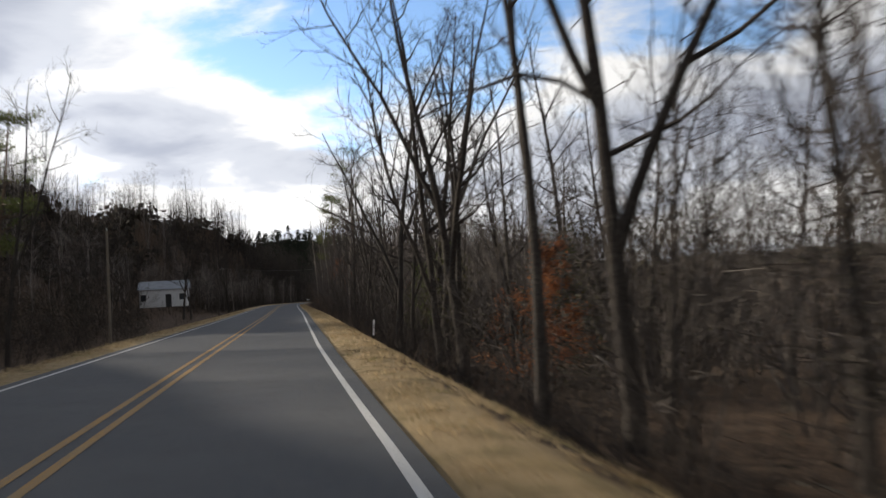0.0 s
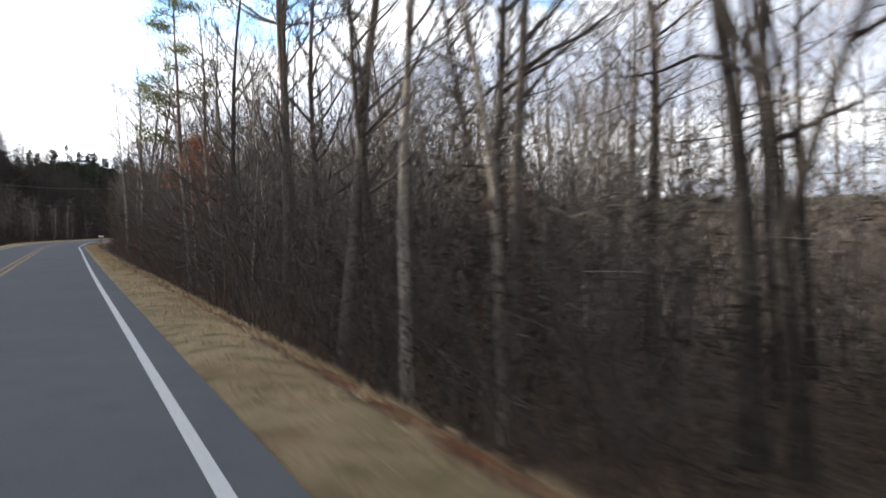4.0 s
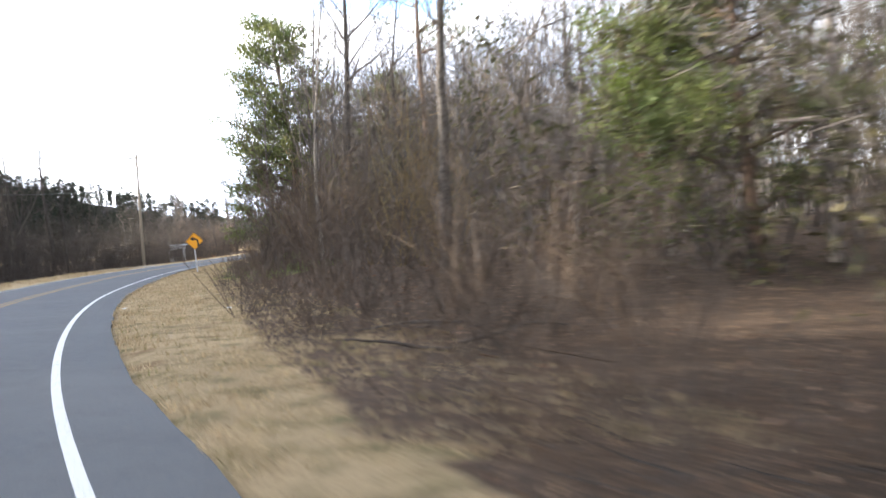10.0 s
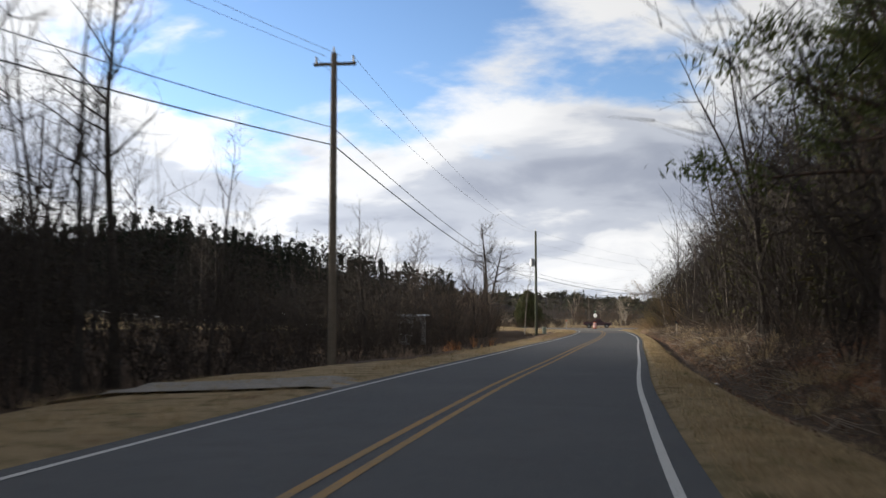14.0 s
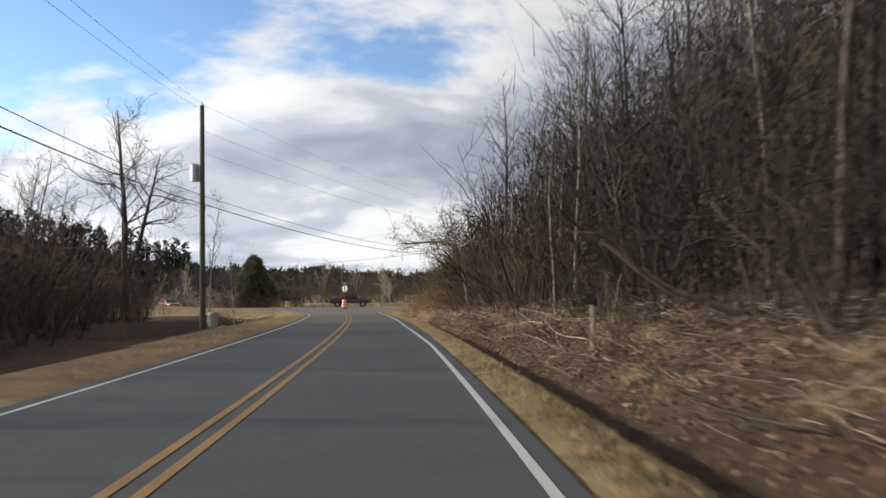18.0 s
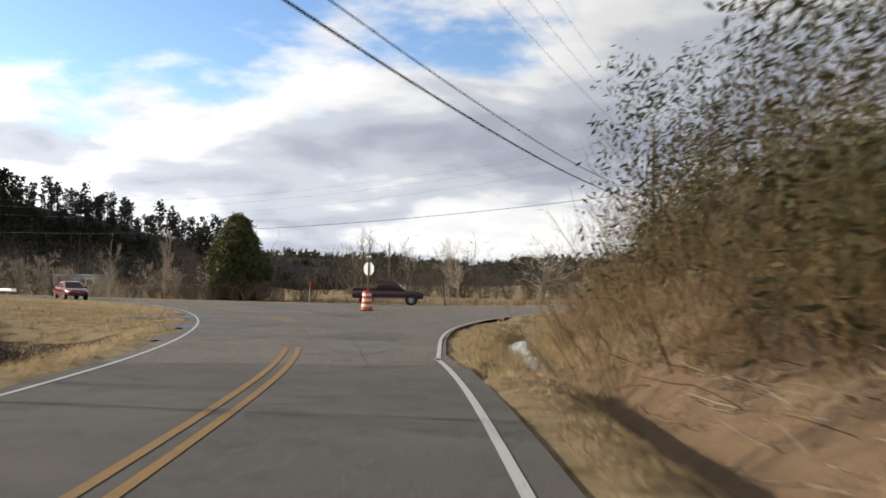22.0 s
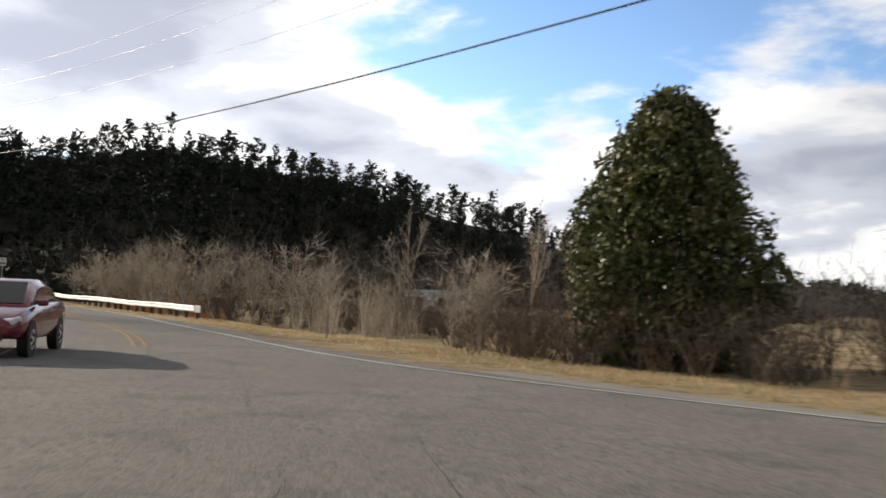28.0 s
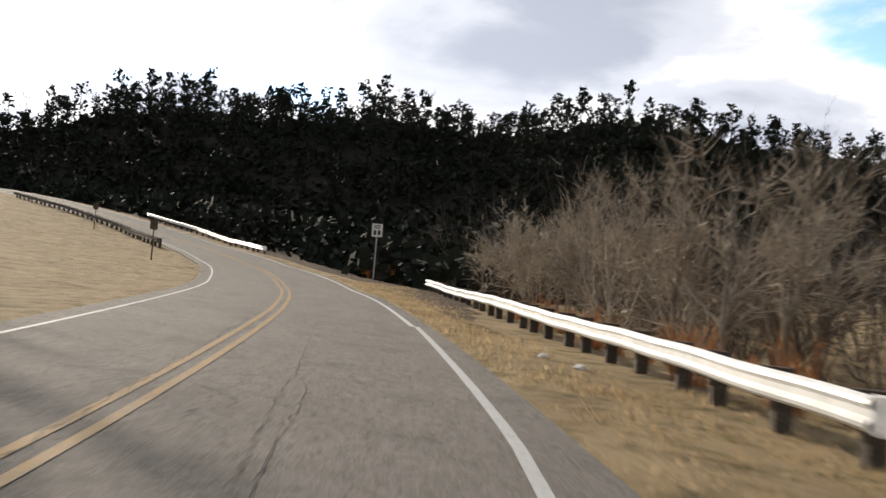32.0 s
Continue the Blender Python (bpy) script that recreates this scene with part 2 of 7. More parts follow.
BEECH = material("russet_dry_leaves", (0.28, 0.115, 0.05), 0.8, [(0.5, 0.4, 0.7, (0.26, 0.09, 0.04)), (1.5, 0.55, 0.75, (0.44, 0.23, 0.10))], vary=0.35, by="island", thin=0.45)
DRYLEAF = material("dry_leaf_clusters", (0.30, 0.21, 0.13), 0.85, vary=0.35, by="island", thin=0.40)
GRASS = material("dry_grass_blades", (0.50, 0.385, 0.235), 0.9, [(0.4, 0.45, 0.62, (0.36, 0.265, 0.15)), (1.5, 0.52, 0.68, (0.21, 0.19, 0.085))], vary=0.3, by="island", thin=0.45)
BROOM = material("orange_broom_grass", (0.50, 0.24, 0.09), 0.9, vary=0.3, by="island", thin=0.40)
WOODPOLE = material("weathered_pole_wood", (0.20, 0.165, 0.125), 0.92, [(2, 0.4, 0.7, (0.14, 0.12, 0.09)), (30, 0.45, 0.65, (0.28, 0.24, 0.19))], 0.5, 40)
GREENPOLE = material("green_treated_pole_wood", (0.11, 0.125, 0.085), 0.92, [(2, 0.4, 0.7, (0.16, 0.14, 0.10)), (30, 0.45, 0.65, (0.07, 0.075, 0.055))], 0.5, 40)
POSTWOOD = material("dark_post_wood", (0.09, 0.075, 0.06), 0.95, [(3, 0.4, 0.7, (0.15, 0.125, 0.10)), (30, 0.45, 0.65, (0.05, 0.042, 0.036))], 0.6, 50, vary=0.25)
STEEL = material("galvanised_steel", (0.55, 0.56, 0.57), 0.45, [(4, 0.4, 0.7, (0.42, 0.43, 0.44))], metal=0.7)
RAIL = material("white_rail_steel", (0.76, 0.76, 0.74), 0.45, [(2, 0.45, 0.7, (0.62, 0.62, 0.60)), (12, 0.62, 0.75, (0.36, 0.30, 0.24))], 0.1, 30, metal=0.15)
CABLE = material("black_cable", (0.025, 0.025, 0.027), 0.6)
WIRE = material("bare_wire", (0.22, 0.22, 0.22), 0.4, metal=0.6)
SIGNYELLOW = material("yellow_sign_face", (0.80, 0.36, 0.02), 0.45, [(2, 0.4, 0.7, (0.72, 0.31, 0.02))])
SIGNBLACK = material("black_sign_paint", (0.02, 0.02, 0.02), 0.5)
SIGNBACK = material("bare_sign_back", (0.80, 0.80, 0.78), 0.5, [(5, 0.45, 0.7, (0.70, 0.70, 0.67))], metal=0.1)
SIGNWHITE = material("white_sign_face", (0.80, 0.80, 0.78), 0.5, [(5, 0.5, 0.75, (0.68, 0.68, 0.66))])
SIGNGREEN = material("green_sign_face", (0.03, 0.13, 0.07), 0.5)
DRUMRED = material("orange_drum_plastic", (0.75, 0.11, 0.03), 0.5, [(4, 0.5, 0.75, (0.5, 0.09, 0.04))])
DRUMWHITE = material("white_reflective_band", (0.80, 0.78, 0.75), 0.45, [(6, 0.5, 0.75, (0.5, 0.45, 0.42))])
RUBBER = material("black_rubber", (0.03, 0.03, 0.03), 0.85)
TRUCKRED = material("maroon_car_paint", (0.05, 0.008, 0.011), 0.28, coat=0.7, spec=0.5)
CARRED = material("red_car_paint", (0.17, 0.008, 0.017), 0.25, coat=0.8, spec=0.5)
GLASS = material("dark_car_glass", (0.02, 0.024, 0.025), 0.08, spec=0.22)
CHROME = material("chrome", (0.7, 0.7, 0.7), 0.2, metal=1.0)
LAMP = material("clear_lamp", (0.75, 0.76, 0.78), 0.15, spec=0.6)
REDLAMP = material("red_lamp", (0.35, 0.02, 0.02), 0.2)
DARKTRIM = material("dark_trim", (0.03, 0.03, 0.032), 0.6)
SIDING = material("white_siding", (0.72, 0.73, 0.74), 0.7, [(2, 0.45, 0.7, (0.6, 0.61, 0.62))])
ROOFGREY = material("grey_roof", (0.26, 0.29, 0.33), 0.7, [(1.5, 0.4, 0.7, (0.2, 0.22, 0.25))])
WINDOWDARK = material("dark_window_glass", (0.03, 0.035, 0.04), 0.1, spec=0.5)
BOXGREEN = material("pale_green_plastic", (0.38, 0.42, 0.33), 0.6, [(4, 0.5, 0.75, (0.3, 0.32, 0.26))])
LITTER = material("white_litter", (0.78, 0.78, 0.76), 0.6)
LOGWOOD = material("bleached_wood", (0.42, 0.36, 0.28), 0.9, [(4, 0.45, 0.65, (0.24, 0.2, 0.16)), (30, 0.5, 0.7, (0.5, 0.44, 0.36))], 0.6, 40, vary=0.25)
CUTWOOD = material("cut_wood", (0.55, 0.44, 0.30), 0.85, [(10, 0.45, 0.65, (0.42, 0.32, 0.2))])
WATER = material("ditch_water", (0.03, 0.027, 0.02), 0.03, bump=0.05, bump_scale=5, spec=0.6)


def ground_material():
    """Dry mown grass, dirt, red clay, leaf litter and shade-blackened pine floor, told apart by a painted share per
    corner of the sheet.
    """
    m = bpy.data.materials.new("roadside_ground")
    m.use_nodes = True
    nt = m.node_tree
    p = nt.nodes["Principled BSDF"]
    p.inputs["Roughness"].default_value, p.inputs["Specular IOR Level"].default_value = 0.95, 0.1
    pos = nt.nodes.new("ShaderNodeNewGeometry").outputs["Position"]

    def noise_at(scale, detail=6, rough=0.6):
        n = nt.nodes.new("ShaderNodeTexNoise")
        n.inputs["Scale"].default_value, n.inputs["Detail"].default_value, n.inputs["Roughness"].default_value = scale, detail, rough
        nt.links.new(pos, n.inputs["Vector"])
        return n.outputs[0]

    def blend(fac, low, high, a, b):
        r = nt.nodes.new("ShaderNodeMapRange")
        r.inputs[1].default_value, r.inputs[2].default_value = low, high
        nt.links.new(fac, r.inputs[0])
        mx = nt.nodes.new("ShaderNodeMixRGB")
        nt.links.new(r.outputs[0], mx.inputs[0])
        for i, c in ((1, a), (2, b)):
            if isinstance(c, tuple):
                mx.inputs[i].default_value = (*c, 1)
            else:
                nt.links.new(c, mx.inputs[i])
        return mx.outputs[0]

    grass = blend(noise_at(0.35), 0.42, 0.68, (0.47, 0.355, 0.21), (0.33, 0.245, 0.14))
    grass = blend(noise_at(1.7), 0.48, 0.68, grass, (0.145, 0.13, 0.06))
    grass = blend(noise_at(0.7), 0.58, 0.72, grass, (0.2, 0.115, 0.06))
    grass = blend(noise_at(26, 8, 0.75), 0.47, 0.64, grass, (0.21, 0.155, 0.088))
    litter = blend(noise_at(0.5), 0.4, 0.65, (0.10, 0.07, 0.05), (0.07, 0.052, 0.04))
    litter = blend(noise_at(9, 8, 0.75), 0.5, 0.66, litter, (0.15, 0.095, 0.058))
    litter = blend(noise_at(5, 8, 0.7), 0.52, 0.62, litter, (0.20, 0.135, 0.085))
    litter = blend(noise_at(24, 8, 0.75), 0.52, 0.62, litter, (0.035, 0.027, 0.022))
    clay = blend(noise_at(2.5), 0.4, 0.7, (0.30, 0.20, 0.12), (0.19, 0.128, 0.083))
    clay = blend(noise_at(20), 0.5, 0.7, clay, (0.26, 0.19, 0.13))
    kind = nt.nodes.new("ShaderNodeVertexColor")
    kind.layer_name = "cover"
    sep = nt.nodes.new("ShaderNodeSeparateColor")
    nt.links.new(kind.outputs[0], sep.inputs[0])

    def ragged(channel):
        a = nt.nodes.new("ShaderNodeMath")
        a.operation = "MULTIPLY_ADD"
        a.inputs[1].default_value, a.inputs[2].default_value = 0.7, -0.35
        nt.links.new(noise_at(1.6, 8, 0.7), a.inputs[0])
        b = nt.nodes.new("ShaderNodeMath")
        nt.links.new(channel, b.inputs[0])
        nt.links.new(a.outputs[0], b.inputs[1])
        return b.outputs[0]

    col = blend(ragged(sep.outputs[0]), 0.4, 0.6, litter, grass)
    col = blend(ragged(sep.outputs[1]), 0.4, 0.6, col, clay)
    red = blend(noise_at(3.0), 0.4, 0.7, (0.25, 0.115, 0.058), (0.14, 0.075, 0.045))
    col = blend(ragged(sep.outputs[2]), 0.4, 0.6, col, red)
    # low alpha blackens the pine floor, shade included in the colour
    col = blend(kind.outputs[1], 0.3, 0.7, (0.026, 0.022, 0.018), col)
    nt.links.new(col, p.inputs["Base Color"])
    b = nt.nodes.new("ShaderNodeBump")
    b.inputs["Strength"].default_value, b.inputs["Distance"].default_value = 1.0, 0.08
    nt.links.new(noise_at(14, 8, 0.7), b.inputs["Height"])
    nt.links.new(b.outputs[0], p.inputs["Normal"])
    return m


EVERGREEN = material("dull_olive_leaves", (0.060, 0.062, 0.022), 0.75, [(0.4, 0.4, 0.65, (0.085, 0.065, 0.03)), (1.2, 0.5, 0.7, (0.04, 0.05, 0.018))], vary=0.45, by="island", thin=0.2)
GROUND = ground_material()
# near-black tone carries the shade of the backlit hillside
FARNEEDLE = material("shaded_far_needles", (0.020, 0.027, 0.019), 0.8, [(0.05, 0.4, 0.65, (0.032, 0.034, 0.025))], vary=0.25, by="island", spec=0.05)
# dark leaf fill whose tone stands in for shade between the trees
DARKFILL = material("dark_fill_leaves", (0.055, 0.046, 0.034), 0.9, [(0.3, 0.4, 0.65, (0.035, 0.032, 0.024)), (1.0, 0.5, 0.7, (0.075, 0.052, 0.036))], vary=0.4, by="island")
LEAFLITTER = material("fallen_leaves", (0.24, 0.14, 0.088), 0.9, [(0.6, 0.4, 0.65, (0.15, 0.10, 0.07)), (2.5, 0.5, 0.7, (0.33, 0.23, 0.15))], vary=0.45, by="island")
GREYWOOD = material("grey_wood_twigs", (0.27, 0.235, 0.205), 0.95, [(0.12, 0.42, 0.62, (0.20, 0.165, 0.14)), (0.9, 0.45, 0.7, (0.33, 0.295, 0.265))], vary=0.4, by="island")
RIDGEGREEN = material("far_mixed_woods", (0.075, 0.082, 0.052), 0.85, [(0.03, 0.42, 0.6, (0.075, 0.065, 0.045)), (0.1, 0.5, 0.65, (0.035, 0.042, 0.022))], vary=0.4, by="island")
GREENGRASS = material("fresh_green_grass", (0.16, 0.22, 0.06), 0.9, [(1.2, 0.45, 0.65, (0.22, 0.24, 0.09))], vary=0.35, by="island", thin=0.4)
STICKS = material("dead_sticks", (0.34, 0.285, 0.225), 0.9, [(0.8, 0.4, 0.65, (0.17, 0.135, 0.105))], vary=0.6, by="island")

# ---- small builders ----
def mesh_of(name, verts, faces, mat, smooth=False):
    """A mesh from arrays of corners and of faces (all triangles or all quads, or a list of such arrays)."""
    me = bpy.data.meshes.new(name)
    blocks = [np.asarray(f, dtype=np.int32) for f in (faces if isinstance(faces, list) else [faces]) if len(f)]
    V = np.asarray(verts, dtype=np.float32)
    loops = np.concatenate([b.ravel() for b in blocks])
    sizes = np.concatenate([np.full(len(b), b.shape[1], dtype=np.int32) for b in blocks])
    starts = np.concatenate([[0], np.cumsum(sizes)[:-1]]).astype(np.int32)
    me.vertices.add(len(V))
    me.vertices.foreach_set("co", V.ravel())
    me.loops.add(len(loops))
    me.loops.foreach_set("vertex_index", loops)
    me.polygons.add(len(sizes))
    me.polygons.foreach_set("loop_start", starts)
    me.polygons.foreach_set("loop_total", sizes)
    me.polygons.foreach_set("use_smooth", np.full(len(sizes), smooth))
    me.update(calc_edges=True)
    me.materials.append(mat)
    return me


def part(name, data, mat, parent, label=""):
    """Links a bmesh or a mesh as one object under a thing or a part."""
    if isinstance(data, bmesh.types.BMesh):
        me = bpy.data.meshes.new(name)
        data.to_mesh(me)
        data.free()
        me.materials.append(mat)
        data = me
    ob = new(name, data)
    if parent:
        ob.parent = parent
    return tagged(ob, label)


def thing(name, label, category, at=(0, 0, 0), turn=0.0, group="", kind=""):
    ob = new(name)
    ob.empty_display_size = 0.2
    ob.matrix_basis = pose(*at, 0, 0, turn)
    return tagged(ob, label, category, group, kind)


def box(bm, size, centre, turn=(0, 0, 0), bevel=0.0):
    m = pose(*centre, *turn) @ Matrix.Diagonal((*size, 1))
    made = bmesh.ops.create_cube(bm, size=1.0, matrix=m)
    if bevel:
        edges = list({e for v in made["verts"] for e in v.link_edges})
        bmesh.ops.bevel(bm, geom=edges, offset=bevel, segments=2, affect="EDGES", profile=0.5)
    return bm


def cone(bm, r1, r2, depth, centre, turn=(0, 0, 0), sides=12):
    bmesh.ops.create_cone(bm, cap_ends=True, segments=sides, radius1=r1, radius2=r2, depth=depth, matrix=pose(*centre, *turn))
    return bm


def tube(points, radii, sides):
    """Corners and quads of a pipe along points."""
    P = np.asarray(points, float)
    n = len(P)
    T = np.empty_like(P)
    T[1:-1] = P[2:] - P[:-2]
    T[0], T[-1] = P[1] - P[0], P[-1] - P[-2]
    T /= np.linalg.norm(T, axis=1)[:, None] + 1e-9
    ref = np.array([0.0, 0.0, 1.0]) if abs(T[:, 2]).mean() < 0.8 else np.array([1.0, 0.0, 0.0])
    A = np.cross(T, ref)
    A /= np.linalg.norm(A, axis=1)[:, None] + 1e-9
    B = np.cross(T, A)
    a = np.arange(sides) * (2 * math.pi / sides)
    R = np.asarray(radii, float)[:, None, None]
    V = (P[:, None] + R * (np.cos(a)[None, :, None] * A[:, None] + np.sin(a)[None, :, None] * B[:, None])).reshape(-1, 3)
    i = (np.arange(n - 1)[:, None] * sides + np.arange(sides)[None]).ravel()
    j = (np.arange(n - 1)[:, None] * sides + (np.arange(sides)[None] + 1) % sides).ravel()
    return V, np.stack([i, j, j + sides, i + sides], 1)


def joined(pieces):
    """Several (corners, faces) as one; all faces of one size."""
    Vs, Fs, k = [], [], 0
    for V, F in pieces:
        Vs.append(V)
        Fs.append(np.asarray(F) + k)
        k += len(V)
    return np.concatenate(Vs), np.concatenate(Fs)


def smooth_line(pts, step=1.5):
    """A rounded line through control points, with corners about step apart."""
    P = np.asarray(pts, float)
    P = np.vstack([2 * P[0] - P[1], P, 2 * P[-1] - P[-2]])
    out = []
    for i in range(1, len(P) - 2):
        a, b, c, d = P[i - 1:i + 3]
        for t in np.linspace(0, 1, max(2, int(np.linalg.norm(c - b) / step) + 1))[:-1]:
            out.append(0.5 * (2 * b + (c - a) * t + (2 * a - 5 * b + 4 * c - d) * t * t + (3 * b - a - 3 * c + d) * t ** 3))
    out.append(P[-2])
    return np.array(out)


def step01(x):
    x = np.clip(x, 0, 1)
    return x * x * (3 - 2 * x)


# ---- plan: the two roads ----
ROAD_A = smooth_line([(136.50, -345.70), (119.60, -313.90), (102.76, -282.02), (86.26, -250.12), (69.71, -218.09), (53.01, -186.20), (36.44, -154.28), (28.17, -138.32), (20.46, -122.01), (13.08, -105.59), (7.44, -88.44), (3.47, -70.89), (0.58, -53.20), (-0.78, -35.20), (-1.45, -17.20), (-2.12, 0.80), (-2.70, 18.70), (-3.49, 36.71), (-4.50, 54.71), (-5.81, 72.62), (-7.78, 90.54), (-12.05, 108.05), (-18.50, 124.90), (-27.50, 140.40), (-39.58, 153.63), (-51.60, 163.10), (-70.00, 174.70), (-88.00, 184.60), (-108.00, 193.00), (-132.00, 199.00), (-160.00, 201.50), (-200.00, 201.00), (-235.00, 192.00), (-275.00, 172.00), (-310.00, 145.00)])
NEAR_KERB = smooth_line([(-4.5, 89.0), (-4.7, 93.0), (-4.88, 97.0), (-4.92, 101.5), (-4.75, 105.5), (-4.38, 109.4), (-3.9, 113.0), (-2.95, 117.6), (-0.75, 124.8), (1.5, 129.3), (5.4, 134.2), (12.0, 141.0), (24.0, 149.5), (44.0, 160.0), (80.0, 179.0), (140.0, 212.0)], 1.2)
FAR_EDGE = smooth_line([(-49.5, 166.0), (-44.9, 162.6), (-38.2, 158.1), (-30.9, 153.2), (-22.0, 149.2), (-14.0, 147.2), (-6.0, 146.9), (3.0, 148.4), (12.0, 151.8), (24.0, 157.5), (42.0, 167.5), (77.0, 186.0), (137.0, 219.0)], 1.2)
ROAD_B = smooth_line([(-20.0, 141.5), (-12.0, 140.3), (-2.0, 140.0), (6.0, 141.8), (18.0, 149.5), (43.0, 163.8), (78.5, 182.5), (138.5, 215.5)])


def beside(P, line):
    """For each place: the signed distance to the right of a line, and the nearest corner's number along it."""
    a, d = line[:-1], np.diff(line, axis=0)
    L2 = (d ** 2).sum(1)
    off, num = np.empty(len(P)), np.empty(len(P))
    for k in range(0, len(P), 4000):
        q = P[k:k + 4000, None] - a[None]
        t = np.clip((q * d).sum(2) / L2, 0, 1)
        r = q - t[..., None] * d
        d2 = (r ** 2).sum(2)
        j = d2.argmin(1)
        i = np.arange(len(j))
        side = np.sign(d[j, 1] * q[i, j, 0] - d[j, 0] * q[i, j, 1])
        off[k:k + 4000], num[k:k + 4000] = np.sqrt(d2[i, j]) * side, j + t[i, j]
    return off, num


def road_height(P):
    """How high the paving lies: level, but for the climb of the far ends of the main road."""
    x, y = P[:, 0], P[:, 1]
    left = np.interp(-x, [88, 110, 135, 165, 210, 270, 330], [0, 0.5, 1.7, 4.2, 7.6, 10.5, 12])
    right = np.interp(x, [-2, 8, 25, 60, 140], [0, 0.4, 1.2, 2.6, 5.0])
    return np.where(y > 110, np.where(x < -60, left, np.where(x > -5, right, 0)), 0.0)


def hills(P):
    """The wooded ridges round the valley, and an added one that shades the lane."""
    x, y = P[:, 0], P[:, 1]
    h = np.zeros(len(P))
    for line, top, wide in (([(-560, 40), (-400, 190), (-285, 300), (-215, 390), (-140, 480), (-60, 580)], [(0, 6), (220, 9), (290, 14), (335, 22), (385, 28.5), (480, 31.5), (540, 28.5), (610, 15), (740, 4)], 90.0),
                            # added ridge west of the lane, mostly out of view, blocks the sun
                            ([(77, -336), (43.6, -272), (10.3, -208), (-6, -176), (-23, -142), (-39, -101), (-47, -59), (-49.5, -19), (-50.6, 18), (-51, 60)], [(0, 31), (300, 35), (335, 32), (362, 15), (388, 0), (460, 0)], 22.0),
                            ([(-140, 800), (60, 760), (300, 700), (520, 600)], [(0, 19), (200, 18), (450, 13), (700, 7)], 150.0)):
        L = smooth_line(line, 20)
        off, num = beside(P, L)
        along = np.concatenate([[0], np.cumsum(np.linalg.norm(np.diff(L, axis=0), axis=1))])
        s = np.interp(num, np.arange(len(L)), along)
        h = np.maximum(h, np.interp(s, *zip(*top)) * (1 + 0.07 * np.sin(s / 23.0) + 0.05 * np.sin(s / 9.0 + 1.3)) * np.exp(-(off / wide) ** 2 * 1.4))
    return h


def land(P, rough=True):
    """Height of the ground."""
    P = np.asarray(P, float)
    x, y = P[:, 0], P[:, 1]
    ua, na = beside(P, ROAD_A)
    near_y = np.interp(na, np.arange(len(ROAD_A)), ROAD_A[:, 1])
    near_x = np.interp(na, np.arange(len(ROAD_A)), ROAD_A[:, 0])
    on_a = near_y < 92
    # right of the lane that comes down from the south
    a = ua - 3.2
    verge = np.interp(near_y, [-350, -200, -130, -112, -95, -60, -45, -20, 60, 88], [1.0, 1.0, 0.95, 2.0, 3.4, 3.4, 1.9, 1.1, 1.1, 1.3])
    drop = np.interp(near_y, [-350, -200, -150, -120, -95, 90], [-2.4, -2.3, -1.5, -0.5, 0, 0])
    lift = np.interp(near_y, [-120, -95, -60, -30, 0, 60, 80, 92], [0, 0.6, 0.9, 1.2, 1.3, 1.3, 1.3, 1.2])
    hill = np.interp(near_y, [-62, -25, 0, 60, 92], [0, 4.5, 6.0, 6.0, 4.0])
    ditch = np.interp(near_y, [-60, -40, 0, 60, 92], [0, -0.2, -0.45, -0.55, -0.6])
    b = a - verge
    right = drop * step01(b / 3.5) + drop * 0.5 * step01((b - 4) / 25) + ditch * np.exp(-((b - 0.55) / 0.55) ** 2) + lift * step01((b - 0.6) / 5.5) + hill * step01((b - 5.5) / 20) * (1 - step01((b - 45) / 40))
    # left of it
    c = -ua - 3.2
    lverge = np.interp(near_y, [-350, -200, -120, -90, -50, -30, 0, 60, 70, 90], [1.0, 1.0, 2.0, 3.0, 3.2, 4.6, 1.5, 3.0, 1.3, 1.0])
    ldrop = np.interp(near_y, [-350, -220, -180, -100, -60, -20, 30, 55, 62, 92], [-2.6, -2.4, -1.0, -0.8, -1.4, -1.2, -0.9, -0.5, -1.2, -1.9])
    e = c - lverge
    back = np.interp(near_y, [50, 62, 92], [0, 1.0, 2.0])
    left = ldrop * step01(e / 2.6) + back * step01((e - 4.2) / 2.6)
    ha = np.where(ua > 0, right, left)
    # round the junction and along the main road
    ub, nb = beside(P, ROAD_B)
    rh = road_height(np.stack([np.where(on_a, x, near_x), np.where(on_a, y, near_y)], 1))
    rb = road_height(P)
    west = rh + np.where(ua > 0, -0.12 * step01((ua - 4.5) / 2) - 0.5 * step01((ua - 6.8) / 5), -0.05 * step01((-ua - 3.2) / 2) + 0.5 * step01((-ua - 6) / 14))
    kerb, _ = beside(P, NEAR_KERB)
    far, _ = beside(P, FAR_EDGE)
    east = rb + np.where(far < 0, -0.08 - 0.25 * step01((-far - 2.5) / 8), 0.0)
    corner = rb - 0.62 * np.exp(-((kerb - 2.1) / 0.65) ** 2) * step01((118 - y) / 12) + 1.3 * step01((kerb - 2.7) / 3.0) * step01((112 - y) / 12) + 0.3 * step01((kerb - 2) / 10)
    mouth = np.where((kerb > 0) & (y < 200), corner, np.where((x > -42) & (far < 0), east, west))
    w = step01((y - 82) / 12)
    h = ha * (1 - w) + mouth * w
    h = np.where((ua < 0) & (y > 60) & (y < 160), left * (1 - step01((y - 95) / 9)) + west * step01((y - 95) / 9), h)
    dist = np.minimum(np.abs(ua), np.minimum(np.abs(ub), np.abs(far)))
    if rough:
        k = step01((dist - 4) / 5)
